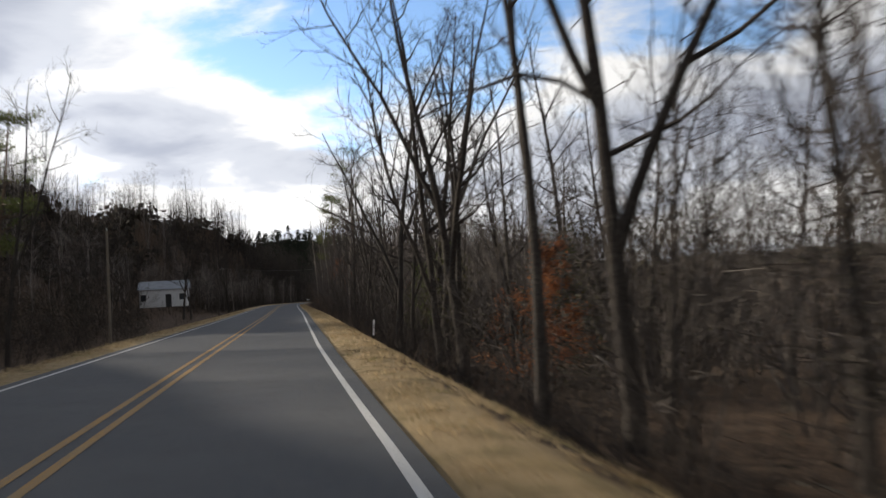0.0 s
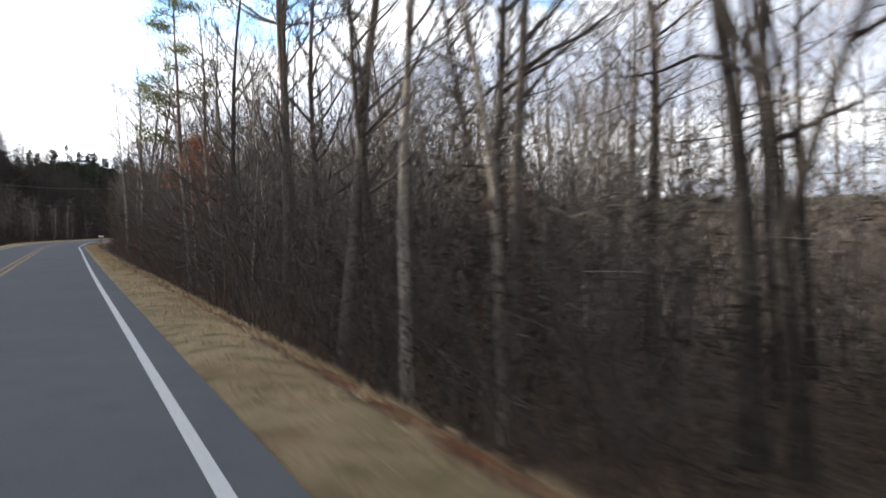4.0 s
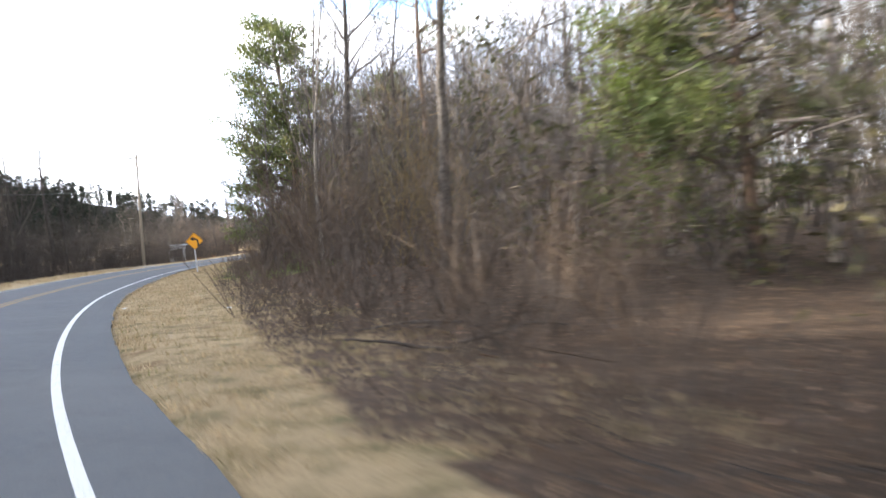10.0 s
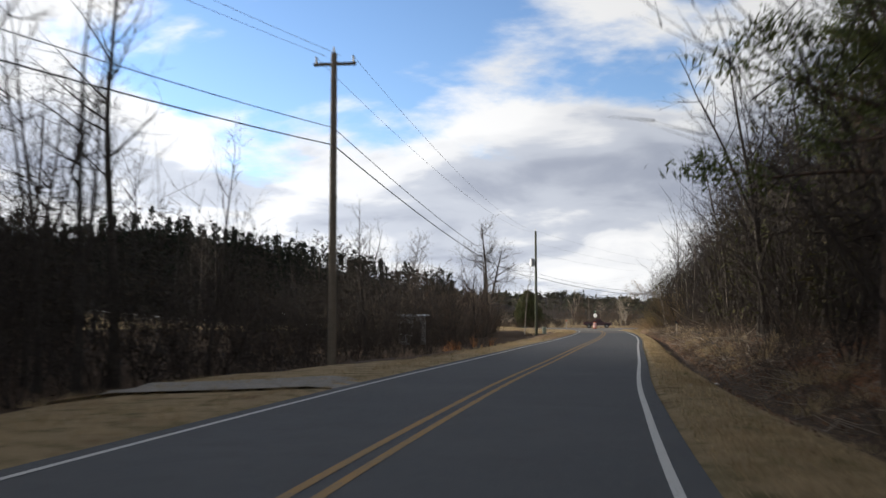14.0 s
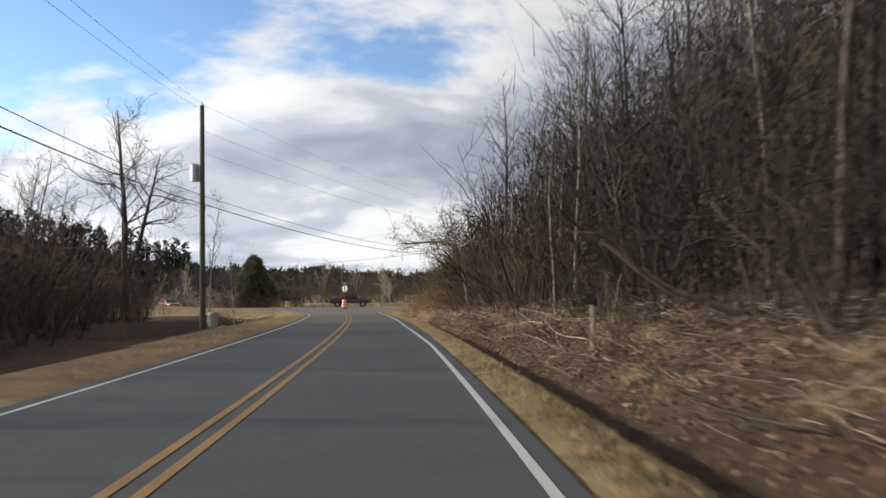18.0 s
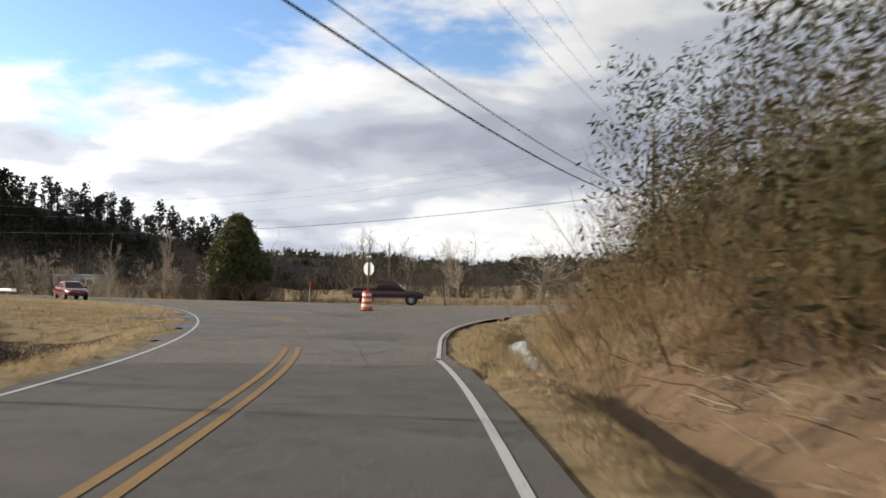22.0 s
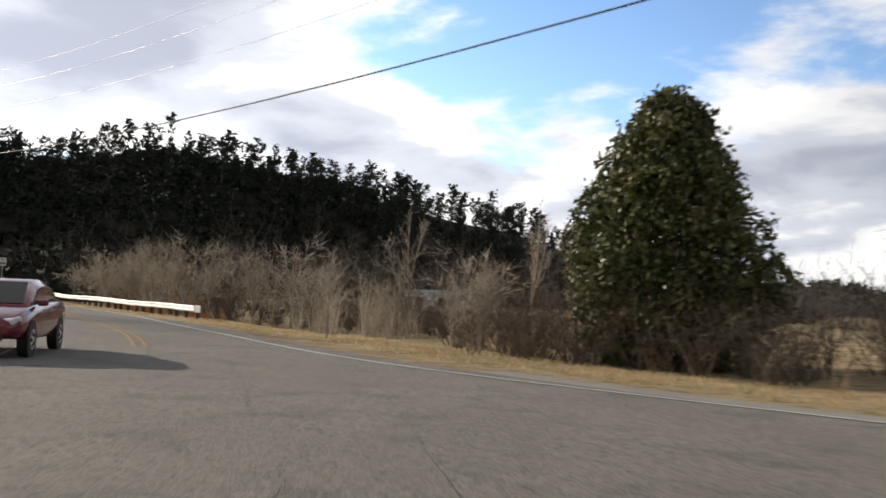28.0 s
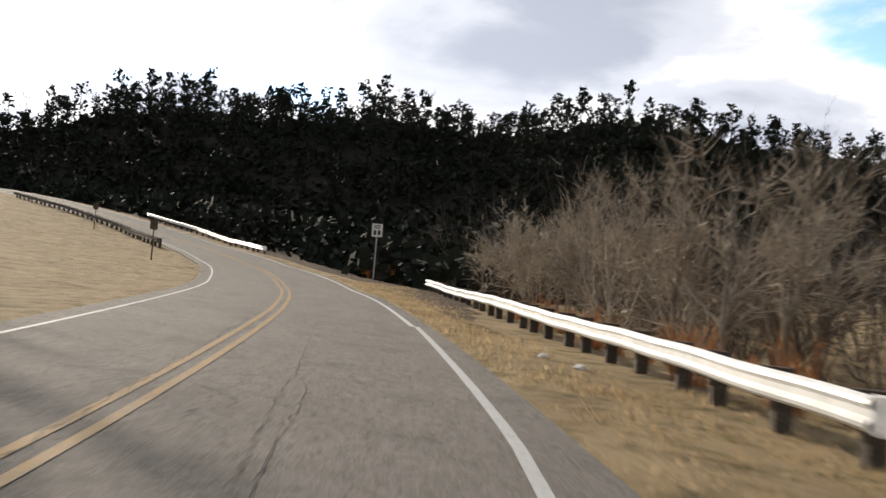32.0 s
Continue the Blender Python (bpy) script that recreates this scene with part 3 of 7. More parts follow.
        h = h + k * np.array([0.22 * noise.noise((px * 0.35, py * 0.35, 0)) + 0.9 * noise.noise((px * 0.03, py * 0.03, 5)) for px, py in P]) * np.clip(dist / 20, 0.25, 1.2)
    h = h + hills(P) * step01((dist - 12) / 60)
    paved = (np.abs(ua) < 3.40) | ((ua > 0) & (ua < 3.66) & (near_y > -130) & (near_y < -50)) | ((ua > 0) & (ua < 4.1) & (near_y > 100)) | ((kerb < 0.25) & (far > -0.25) & (ua > 0) & (y > 90) & (x > -51)) | ((y > 85) & (ua > 0) & (ua < 3.35))
    return np.where(paved, np.minimum(h, (np.where(on_a | (x > -45), rb, rh)) - 0.10), h)


def height(x, y):
    return float(land(np.array([[x, y]]))[0])


# ---- ground: one sheet, fine beside the roads and coarse far off ----
def ground_points():
    rng = np.random.default_rng(3)
    out = []
    for line, lo, hi, ds in ((ROAD_A, -14, 16, 1.6),):
        d = np.gradient(line, axis=0)
        d /= np.linalg.norm(d, axis=1)[:, None]
        n = np.stack([d[:, 1], -d[:, 0]], 1)
        for o in (-14, -12, -10.5, -9, -7.8, -6.6, -5.6, -4.8, -4.1, -3.5, -2.9, 0, 2.9, 3.5, 4.1, 4.6, 5.1, 5.6, 6.1, 6.7, 7.4, 8.2, 9.2, 10.4, 12, 14, 16):
            out.append(line + n * o)
    out.append(np.stack(np.meshgrid(np.arange(-60, 40, 1.1), np.arange(84, 172, 1.1)), -1).reshape(-1, 2))
    out.append(np.stack(np.meshgrid(np.arange(-140, 170, 5.0), np.arange(-360, 260, 5.0)), -1).reshape(-1, 2))
    out.append(np.stack(np.meshgrid(np.arange(-520, 640, 22.0), np.arange(-560, 900, 22.0)), -1).reshape(-1, 2))
    out.append(np.stack(np.meshgrid(np.arange(-3000, 3001, 250.0), np.arange(-3000, 3001, 250.0)), -1).reshape(-1, 2))
    P = np.concatenate(out)
    P = P + rng.uniform(-0.08, 0.08, P.shape)
    key = np.round(P / 0.45).astype(int)
    return P[np.unique(key, axis=0, return_index=True)[1]]


from mathutils.geometry import delaunay_2d_cdt

GP = ground_points()
made = delaunay_2d_cdt([Vector(p) for p in GP], [], [], 0, 1e-4)
GP = np.array([(v.x, v.y) for v in made[0]])
GZ = land(GP)
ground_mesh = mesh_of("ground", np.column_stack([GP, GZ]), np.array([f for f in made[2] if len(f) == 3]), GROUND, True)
gua, gna = beside(GP, ROAD_A)
gy = np.interp(gna, np.arange(len(ROAD_A)), ROAD_A[:, 1])
kerb_g, _ = beside(GP, NEAR_KERB)
far_g, _ = beside(GP, FAR_EDGE)
right_w = np.interp(gy, [-350, -200, -175, -130, -116, -95, -60, -45, -20, 60, 88], [1.2, 1.2, 0.75, 0.75, 1.3, 3.2, 3.4, 2.2, 1.3, 1.3, 2.0]) + 3.2
left_w = np.interp(gy, [-350, -200, -120, -90, -50, -30, -16, 25, 60, 70, 90], [1.2, 1.2, 3.0, 4.5, 4.5, 5.4, 1.6, 1.6, 3.4, 1.6, 1.5]) + 3.2
grassy = np.where(gua > 0, step01((right_w - gua) / 0.8 + 0.5), step01((left_w + gua) / 0.8 + 0.5))
open_land = (GP[:, 1] > 92) & ((far_g < 1) | (gua < 0) | (kerb_g > -1)) & (hills(GP) < 4)
woody = (kerb_g > 3.4) & (GP[:, 0] > -2) & (GP[:, 1] > 86) & (GP[:, 1] < 122)
hollow = (gua < -5.0) & (gua > -11.0) & (GP[:, 1] > 60) & (GP[:, 1] < 101)
grassy = np.where(open_land & ~woody & ~hollow, 1.0, np.where(woody, 0.15, grassy))
clay = np.zeros(len(GP))
clay = np.where((gua < -3.3) & (gua > -6.4) & (gy > 22) & (gy < 62), 0.85, clay)
clay = np.where((gua > 4.4) & (gua < 6.4) & (gy > -20) & (gy < 80), 0.2, clay)
clay = np.where((gua > 4.8) & (gua < 8.0) & (gy > 52) & (gy < 92), np.where(gy > 74, 0.8, 0.45), clay)
clay = np.where((kerb_g > 1.7) & (kerb_g < 4.6) & (GP[:, 1] > 70) & (GP[:, 1] < 112), 0.5, clay)
clay = np.where((far_g < 0.5) & (far_g > -1.9) & (GP[:, 0] > -50) & (GP[:, 0] < 30) & (GP[:, 1] > 120), 0.5, clay)
redclay = np.where((gua > 4.5) & (gua < 6.2) & (gy > -262) & (gy < -182), 0.75, 0.0)
redclay = np.where((gua > 6.4) & (gua < 9.0) & (gy > -44) & (gy < -26), 0.7, redclay)
redclay = np.where((gua > 4.8) & (gua < 5.5) & (gy > 28) & (gy < 66), 0.5, redclay)
layer = ground_mesh.color_attributes.new("cover", "FLOAT_COLOR", "POINT")
# alpha falls on the hills, where the pines' shade is painted
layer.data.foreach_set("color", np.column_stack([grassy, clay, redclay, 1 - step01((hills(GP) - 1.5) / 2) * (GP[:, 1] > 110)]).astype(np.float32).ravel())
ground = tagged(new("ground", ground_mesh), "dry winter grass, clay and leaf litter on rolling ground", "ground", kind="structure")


# ---- roads ----
def offset_line(line, o):
    d = np.gradient(line, axis=0)
    d /= np.linalg.norm(d, axis=1)[:, None]
    return line + np.stack([d[:, 1], -d[:, 0]], 1) * o


def ribbon(line, lo, hi, z, cuts=2):
    """Corners and quads of a band along a line, between two offsets, laid z above the paving."""
    offs = np.linspace(lo, hi, cuts)
    rows = np.stack([offset_line(line, o) for o in offs], 1)
    n = len(line)
    P = rows.reshape(-1, 2)
    Z = road_height(P) + z
    i = (np.arange(n - 1)[:, None] * cuts + np.arange(cuts - 1)[None]).ravel()
    return np.column_stack([P, Z]), np.stack([i, i + 1, i + 1 + cuts, i + cuts], 1)


def slab(name, pieces, mat, parent=None, label="", category="", kind="", depth=0.12):
    V, F = joined(pieces)
    ob = new(name, mesh_of(name, V, F, mat))
    if depth:
        s = ob.modifiers.new("depth", "SOLIDIFY")
        s.thickness, s.offset = depth, -1
    if parent:
        ob.parent = parent
    return tagged(ob, label, category, kind=kind)


def between(p, q, z, cuts=16):
    """A surface between two lines of as many corners."""
    t = np.linspace(0, 1, cuts)[None, :, None]
    G = p[:, None] * (1 - t) + q[:, None] * t
    P = G.reshape(-1, 2)
    n = len(p)
    i = (np.arange(n - 1)[:, None] * cuts + np.arange(cuts - 1)[None]).ravel()
    return np.column_stack([P, road_height(P) + z]), np.stack([i, i + 1, i + 1 + cuts, i + cuts], 1)


def resample(line, n):
    s = np.concatenate([[0], np.cumsum(np.linalg.norm(np.diff(line, axis=0), axis=1))])
    t = np.linspace(0, s[-1], n)
    return np.column_stack([np.interp(t, s, line[:, k]) for k in (0, 1)])


A_S = np.concatenate([[0], np.cumsum(np.linalg.norm(np.diff(ROAD_A, axis=0), axis=1))])


def stretch(line, y0=None, y1=None, x0=None, x1=None):
    m = np.ones(len(line), bool)
    if y0 is not None:
        m &= line[:, 1] >= y0
    if y1 is not None:
        m &= line[:, 1] <= y1
    if x0 is not None:
        m &= line[:, 0] >= x0
    if x1 is not None:
        m &= line[:, 0] <= x1
    return line[m]


south = stretch(ROAD_A, y1=62)
fading = ROAD_A[len(south) - 1:len(stretch(ROAD_A, y1=88))]
middle = ROAD_A[len(south) + len(fading) - 2:]
bend = stretch(ROAD_A, y0=-128, y1=-52)
bend_d = np.gradient(bend, axis=0)
bend_d /= np.linalg.norm(bend_d, axis=1)[:, None]
bend_w = np.interp(bend[:, 1], [-128, -112, -68, -52], [3.24, 3.66, 3.66, 3.24]) + 0.02 * np.sin(bend[:, 1] * 0.9) + 0.015 * np.sin(bend[:, 1] * 2.3)
road = slab("road", [ribbon(south, -3.2, 3.27, 0.0, 4), between(offset_line(bend, 3.2), bend + np.stack([bend_d[:, 1], -bend_d[:, 0]], 1) * bend_w[:, None], -0.003, 3)], ASPHALT, label="grey asphalt country road with two lanes", category="road", kind="structure")
slab("road_approach", [ribbon(fading, -3.2, 3.22, 0.0, 4)], FADED, label="faded grey asphalt where the lane nears the junction", category="road", kind="structure")
road_main = slab("road_junction", [ribbon(middle, -3.2, 3.15, 0.0, 4), ribbon(stretch(middle, y0=120, x1=-40), 3.15, 4.0, 0.0)], WORN, label="sun-bleached cracked asphalt road round the junction", category="road", kind="structure")
edge_a = offset_line(stretch(ROAD_A, y0=90.5, x0=-51), 2.9)
rim = np.vstack([NEAR_KERB, FAR_EDGE[::-1], edge_a[::-1]])
got = delaunay_2d_cdt([Vector(p) for p in rim], [], [list(range(len(rim)))], 1, 1e-4)
AP = np.array([(v.x, v.y) for v in got[0]])
apron = new("junction_apron", mesh_of("junction_apron", np.column_stack([AP, road_height(AP) - 0.006]), np.array([f for f in got[2] if len(f) == 3]), WORN))
tagged(apron, "wide worn asphalt apron of the road junction", "road", kind="structure")


def line_mark(name, line, lo, hi, mat, z=0.006, parent=None, label=""):
    ob = slab(name, [ribbon(line, lo, hi, z)], mat, parent or road, label, depth=0)
    return ob




def shifted(line, xs, offs):
    """A line moved sideways by an amount that changes with x."""
    d = np.gradient(line, axis=0)
    d /= np.linalg.norm(d, axis=1)[:, None]
    return line + np.stack([d[:, 1], -d[:, 0]], 1) * np.interp(-line[:, 0], xs, offs)[:, None]


lane = stretch(ROAD_A, y1=90.0)
lane_d = np.gradient(lane, axis=0)
lane_d /= np.linalg.norm(lane_d, axis=1)[:, None]
lane_w = np.interp(lane[:, 1], [-350, -285, -268, -245, -60, -38, 0, 36, 46, 54, 64, 90], [3.1, 3.05, 2.9, 2.87, 2.87, 2.97, 3.03, 3.03, 2.9, 2.8, 2.8, 2.865])
line_mark("edge_line", lane + np.stack([lane_d[:, 1], -lane_d[:, 0]], 1) * lane_w[:, None], -0.05, 0.05, WHITE, label="solid white edge line")
line_mark("edge_line", shifted(ROAD_A, [10, 45], [-2.865, -2.63]), -0.045, 0.045, WHITE, label="solid white edge line")
line_mark("centre_line", stretch(ROAD_A, y1=92.5), -0.19, -0.08, YELLOW, label="double yellow centre line")
line_mark("centre_line", stretch(ROAD_A, y1=92.5), 0.08, 0.19, YELLOW, label="double yellow centre line")
for lo, hi in ((-0.19, -0.08), (0.08, 0.19)):
    line_mark("centre_line", smooth_line([(-10.9, 106.5), (-12.5, 111.5), (-14.0, 115.4), (-16.15, 120.2), (-18.4, 124.5), (-21.5, 130.6), (-23.4, 133.6)], 1.0), lo, hi, YELLOW, parent=road_main, label="worn double yellow centre line")
    line_mark("centre_line", shifted(stretch(ROAD_A, y0=145.5, x1=-37), [36, 50, 57, 72], [-0.15, -0.15, 0.1, 0.42]), lo, hi, YELLOW, parent=road_main, label="worn double yellow centre line")
line_mark("edge_line", stretch(ROAD_A, y0=150, x1=-69.5), 3.50, 3.63, WHITE, parent=road_main, label="solid white edge line")
line_mark("edge_line", NEAR_KERB[:70], -0.19, -0.10, WHITE, parent=road_main, label="white line round the kerb corner")
FAR_LINE = smooth_line([(-68.2, 177.9), (-63.0, 174.65), (-58.0, 171.45), (-54.8, 169.25), (-48.5, 164.45), (-41.3, 159.2), (-35.5, 154.9), (-31.0, 152.2), (-27.0, 150.55), (-21.2, 148.85), (-14.0, 147.05), (-6.0, 146.75), (3.0, 148.25), (12.0, 151.6), (24.0, 157.3), (42.0, 167.3), (77.0, 185.8)], 1.2)
line_mark("edge_line", FAR_LINE, -0.06, 0.06, WHITE, parent=road_main, label="thin white far edge line")

# ---- trees ----
def unit(v):
    return v / (np.linalg.norm(v) + 1e-9)


def limb(rng, start, way, length, segs, bend, up, r0, r1):
    """A wandering branch: its points and radii."""
    P, p, d = [start], start, unit(way)
    for _ in range(segs):
        d = unit(d + rng.normal(0, bend, 3) + np.array([0, 0, up]))
        p = p + d * (length / segs)
        P.append(p)
    return np.array(P), np.linspace(r0, r1, segs + 1)


def on(P, R, t):
    k = t * (len(P) - 1)
    i = min(int(k), len(P) - 2)
    f = k - i
    return P[i] * (1 - f) + P[i + 1] * f, R[i] * (1 - f) + R[i + 1] * f, unit(P[i + 1] - P[i])


def fan(rng, d, lo, hi):
    """A way that leaves d at an angle between lo and hi degrees, to a chance side."""
    side = unit(np.cross(d, rng.normal(0, 1, 3)))
    a = radians(rng.uniform(lo, hi))
    return d * math.cos(a) + side * math.sin(a)


def bare_tree(seed, tall=15.0, girth=0.16, clear=0.3, limbs=20, subs=5, twigs=5, spread=0.30, lean=0.04, fork=0, angle=(35, 65), up=0.10, bend=0.14, thick=1.0, sides=8):
    """A leafless tree: the trunk, and a crown of limbs and twigs. Corners and faces of each."""
    rng = np.random.default_rng(seed)
    trunks = []
    P, R = limb(rng, np.zeros(3), np.array([rng.normal(0, lean), rng.normal(0, lean), 1.0]), tall, 12, lean * 0.9, 0.02, girth, girth * 0.12)
    trunks.append((P, R))
    for _ in range(fork):
        s, r, d = on(P, R, rng.uniform(0.12, 0.4))
        trunks.append(limb(rng, s, fan(rng, d, 14, 26), tall * rng.uniform(0.5, 0.7), 9, 0.06, 0.06, r * 0.8, 0.02))
    trunk = joined([tube(p, r * (1 + 0.45 * np.exp(-np.arange(len(r)) * 1.2)) if k == 0 else r, sides) for k, (p, r) in enumerate(trunks)])
    quads, tris = [], []
    for p0, r0 in trunks:
        for i in range(max(3, int(limbs / (1 + 0.6 * fork)))):
            t = clear + (0.98 - clear) * (i + rng.random()) / max(3, int(limbs / (1 + 0.6 * fork)))
            s, r, d = on(p0, r0, min(t, 0.99))
            length = tall * spread * (1.15 - 0.75 * t) * rng.uniform(0.6, 1.25)
            P1, R1 = limb(rng, s, fan(rng, d, *angle), length, 5, bend, up, min(r * 0.6, 0.012 * length * thick + 0.012), 0.007)
            quads.append(tube(P1, R1, 4))
            for j in range(subs):
                s2, r2, d2 = on(P1, R1, rng.uniform(0.2, 0.98))
                l2 = length * rng.uniform(0.25, 0.55)
                P2, R2 = limb(rng, s2, fan(rng, d2, 25, 60), l2, 2, bend * 1.2, up * 0.8, min(r2 * 0.7, 0.016), 0.005)
                quads.append(tube(P2, R2, 3))
                for k in range(twigs):
                    s3, r3, d3 = on(P2, R2, rng.uniform(0.1, 1.0))
                    w = fan(rng, d3, 15, 60) + np.array([0, 0, 0.15])
                    l3 = rng.uniform(0.35, 1.0) * min(1.0, 0.3 + l2 * 0.5)
                    side = unit(np.cross(w, rng.normal(0, 1, 3))) * 0.008 * thick
                    tris.append((np.array([s3 + side, s3 - side, s3 + unit(w) * l3 * 1.2]), [[0, 1, 2]]))
    VQ, FQ = joined(quads)
    VT, FT = joined(tris)
    return trunk, (np.concatenate([VQ, VT]), [FQ, FT + len(VQ)])


def leaf_cloud(rng, centres, spread, size, per, droop=0.0, narrow=0.5):
    """Many small two-sided leaves round the given places."""
    C = np.repeat(centres, per, axis=0)
    n = len(C)
    C = C + rng.normal(0, 1, (n, 3)) * spread
    a = rng.normal(0, 1, (n, 3))
    a[:, 2] -= droop
    a /= np.linalg.norm(a, axis=1)[:, None]
    b = np.cross(a, rng.normal(0, 1, (n, 3)))
    b /= np.linalg.norm(b, axis=1)[:, None]
    s = size * rng.uniform(0.6, 1.3, (n, 1))
    V = np.stack([C - a * s * 0.5, C + b * s * narrow * 0.5, C + a * s * 0.5, C - b * s * narrow * 0.5], 1).reshape(-1, 3)
    return V, np.arange(n * 4).reshape(-1, 4)


def pine_tree(seed, tall=17.0, girth=0.18, clear=0.45, whorls=9, tufts=5, size=1.0, per=26, spread=0.17, fat=0.022):
    """A pine: bare lower trunk, ragged clumps of needles on near-level limbs."""
    rng = np.random.default_rng(seed)
    P, R = limb(rng, np.zeros(3), np.array([rng.normal(0, 0.03), rng.normal(0, 0.03), 1]), tall, 10, 0.03, 0.02, girth, 0.03)
    pieces, cl = [tube(P, R, 8)], []
    limbs_v = []
    for i in range(whorls):
        t = clear + (1 - clear) * (i + 0.5 * rng.random()) / whorls
        for _ in range(rng.integers(2, 5)):
            s, r, d = on(P, R, min(t, 0.99))
            a = rng.uniform(0, 2 * math.pi)
            length = tall * spread * (1.25 - t) * rng.uniform(0.6, 1.5) + 0.5
            P1, R1 = limb(rng, s, np.array([math.cos(a), math.sin(a), 0.25]), length, 5, 0.12, 0.05, min(r * 0.5, 0.05), 0.01)
            limbs_v.append(tube(P1, R1, 4))
            for _ in range(tufts):
                q, _, _ = on(P1, R1, rng.uniform(0.4, 1.0))
                cl.append(q + rng.normal(0, 0.25, 3) * np.array([1, 1, 0.4]))
    n = len(cl) * per
    C = np.repeat(np.array(cl), per, axis=0) + rng.normal(0, 1, (n, 3)) * np.array([0.30, 0.30, 0.16]) * size
    w = rng.normal(0, 1, (n, 3))
    w[:, 2] += 0.5
    w /= np.linalg.norm(w, axis=1)[:, None]
    side = np.cross(w, rng.normal(0, 1, (n, 3)))
    side /= np.linalg.norm(side, axis=1)[:, None]
    L = rng.uniform(0.14, 0.30, (n, 1)) * size
    V = np.stack([C + side * fat * size, C - side * fat * size, C + w * L], 1).reshape(-1, 3)
    return pieces[0], joined(limbs_v), (V, np.arange(n * 3).reshape(-1, 3))


class Kind:
    """A tree built once: its parts as meshes, from which the trees are set out."""
    def __init__(self, name, label, category, parts):
        self.name, self.label, self.category, self.parts = name, label, category, parts

    def put(self, x, y, size=1.0, turn=0.0, z=None, label="", lean=(0, 0), group=""):
        ob = new(self.name)
        ob.empty_display_size = 0.3
        ob.matrix_basis = pose(x, y, (height(x, y) if z is None else z) - 0.08, lean[0], lean[1], turn) @ Matrix.Scale(size, 4)
        tagged(ob, label or self.label, self.category, group)
        for n, me in self.parts:
            o = new(n, me)
            o.parent = ob
        return ob


def bare_kind(label, bark, twig, name="bare_tree", **kw):
    t, (v, f) = bare_tree(**kw)
    return Kind(name, label, "tree", [("trunk", mesh_of("trunk", *t, bark, True)), ("crown", mesh_of("crown", v, f, twig, False))])


GREY = [bare_kind("tall bare grey-brown hardwood tree in the woods", BARK, TWIG, seed=10 + i, tall=h, girth=g, clear=c, limbs=l, subs=5, twigs=5, spread=s)
        for i, (h, g, c, l, s) in enumerate([(16, 0.16, 0.35, 22, 0.26), (14, 0.11, 0.25, 24, 0.22), (18, 0.20, 0.42, 20, 0.28), (12, 0.09, 0.2, 22, 0.22), (15, 0.13, 0.3, 22, 0.3)])]
# dark bark and twigs put the shade of the woods into these trees
DARK = [bare_kind("dark bare hardwood tree with forked limbs", DARKBARK, SHADETWIG, seed=30 + i, tall=h, girth=g, clear=c, limbs=l, subs=5, twigs=4, spread=s, fork=k)
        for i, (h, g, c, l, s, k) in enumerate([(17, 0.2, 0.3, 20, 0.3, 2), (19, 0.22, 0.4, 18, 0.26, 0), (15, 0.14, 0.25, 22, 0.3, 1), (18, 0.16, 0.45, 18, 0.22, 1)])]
PALE = [bare_kind("pale-barked bare young tree at the wood's edge", PALEBARK, TWIG, seed=50 + i, tall=h, girth=g, clear=c, limbs=l, subs=4, twigs=5, spread=s)
        for i, (h, g, c, l, s) in enumerate([(13, 0.10, 0.3, 20, 0.22), (11, 0.07, 0.25, 20, 0.2), (15, 0.12, 0.4, 18, 0.22)])]
SUNLIT = [bare_kind("pale bare tree in the roadside brush", PALEBARK, PALETWIG, seed=70 + i, tall=h, girth=g, clear=c, limbs=l, subs=6, twigs=6, spread=s, fork=k, angle=(20, 50), up=0.16)
          for i, (h, g, c, l, s, k) in enumerate([(9, 0.11, 0.12, 22, 0.36, 3), (7, 0.09, 0.08, 24, 0.42, 4), (13, 0.15, 0.2, 26, 0.24, 2)])]


def pine_kind(label, seed, needle=NEEDLE, **kw):
    t, l, n = pine_tree(seed, **kw)
    return Kind("pine_tree", label, "pine tree", [("trunk", mesh_of("trunk", *t, PINEBARK, True)), ("branchwork", mesh_of("branchwork", *l, PINEBARK, True)), ("needles", mesh_of("needles", *n, needle))])


PINES = [pine_kind("green pine with ragged needle clumps", 90, tall=16, per=34, fat=0.032), pine_kind("green pine with ragged needle clumps", 91, tall=19, clear=0.5), pine_kind("low bushy green pine", 92, tall=10, clear=0.12, whorls=15, tufts=9, per=52, spread=0.26, fat=0.03)]
FULLPINE = pine_kind("bushy pine with dark trunk leaning over the verge", 97, tall=11.5, girth=0.17, clear=0.33, whorls=13, tufts=8, per=44, spread=0.27, fat=0.028)
CEDARS = [pine_kind("yellow-green evergreen in the undergrowth", 95, CEDAR, tall=6, girth=0.07, clear=0.08, whorls=12, spread=0.22, per=20, size=0.9)]


def beech_kind(seed, tall, per):
    t, (v, f) = bare_tree(seed, tall=tall, girth=0.09, clear=0.12, limbs=26, subs=4, twigs=2, spread=0.3, angle=(55, 85), up=0.02)
    rng = np.random.default_rng(seed + 1)
    k = rng.choice(len(v), 700, replace=False)
    c = v[k]
    return Kind("beech_tree", "young beech holding its russet dead leaves", "tree", [("trunk", mesh_of("trunk", *t, BARK, True)), ("crown", mesh_of("crown", v, f, TWIG)),
                                                                              ("leaves", mesh_of("leaves", *leaf_cloud(rng, c, 0.17, 0.15, per, 0.8), BEECH))])


BEECHES = [beech_kind(110, 7.5, 10), beech_kind(112, 4.0, 6)]

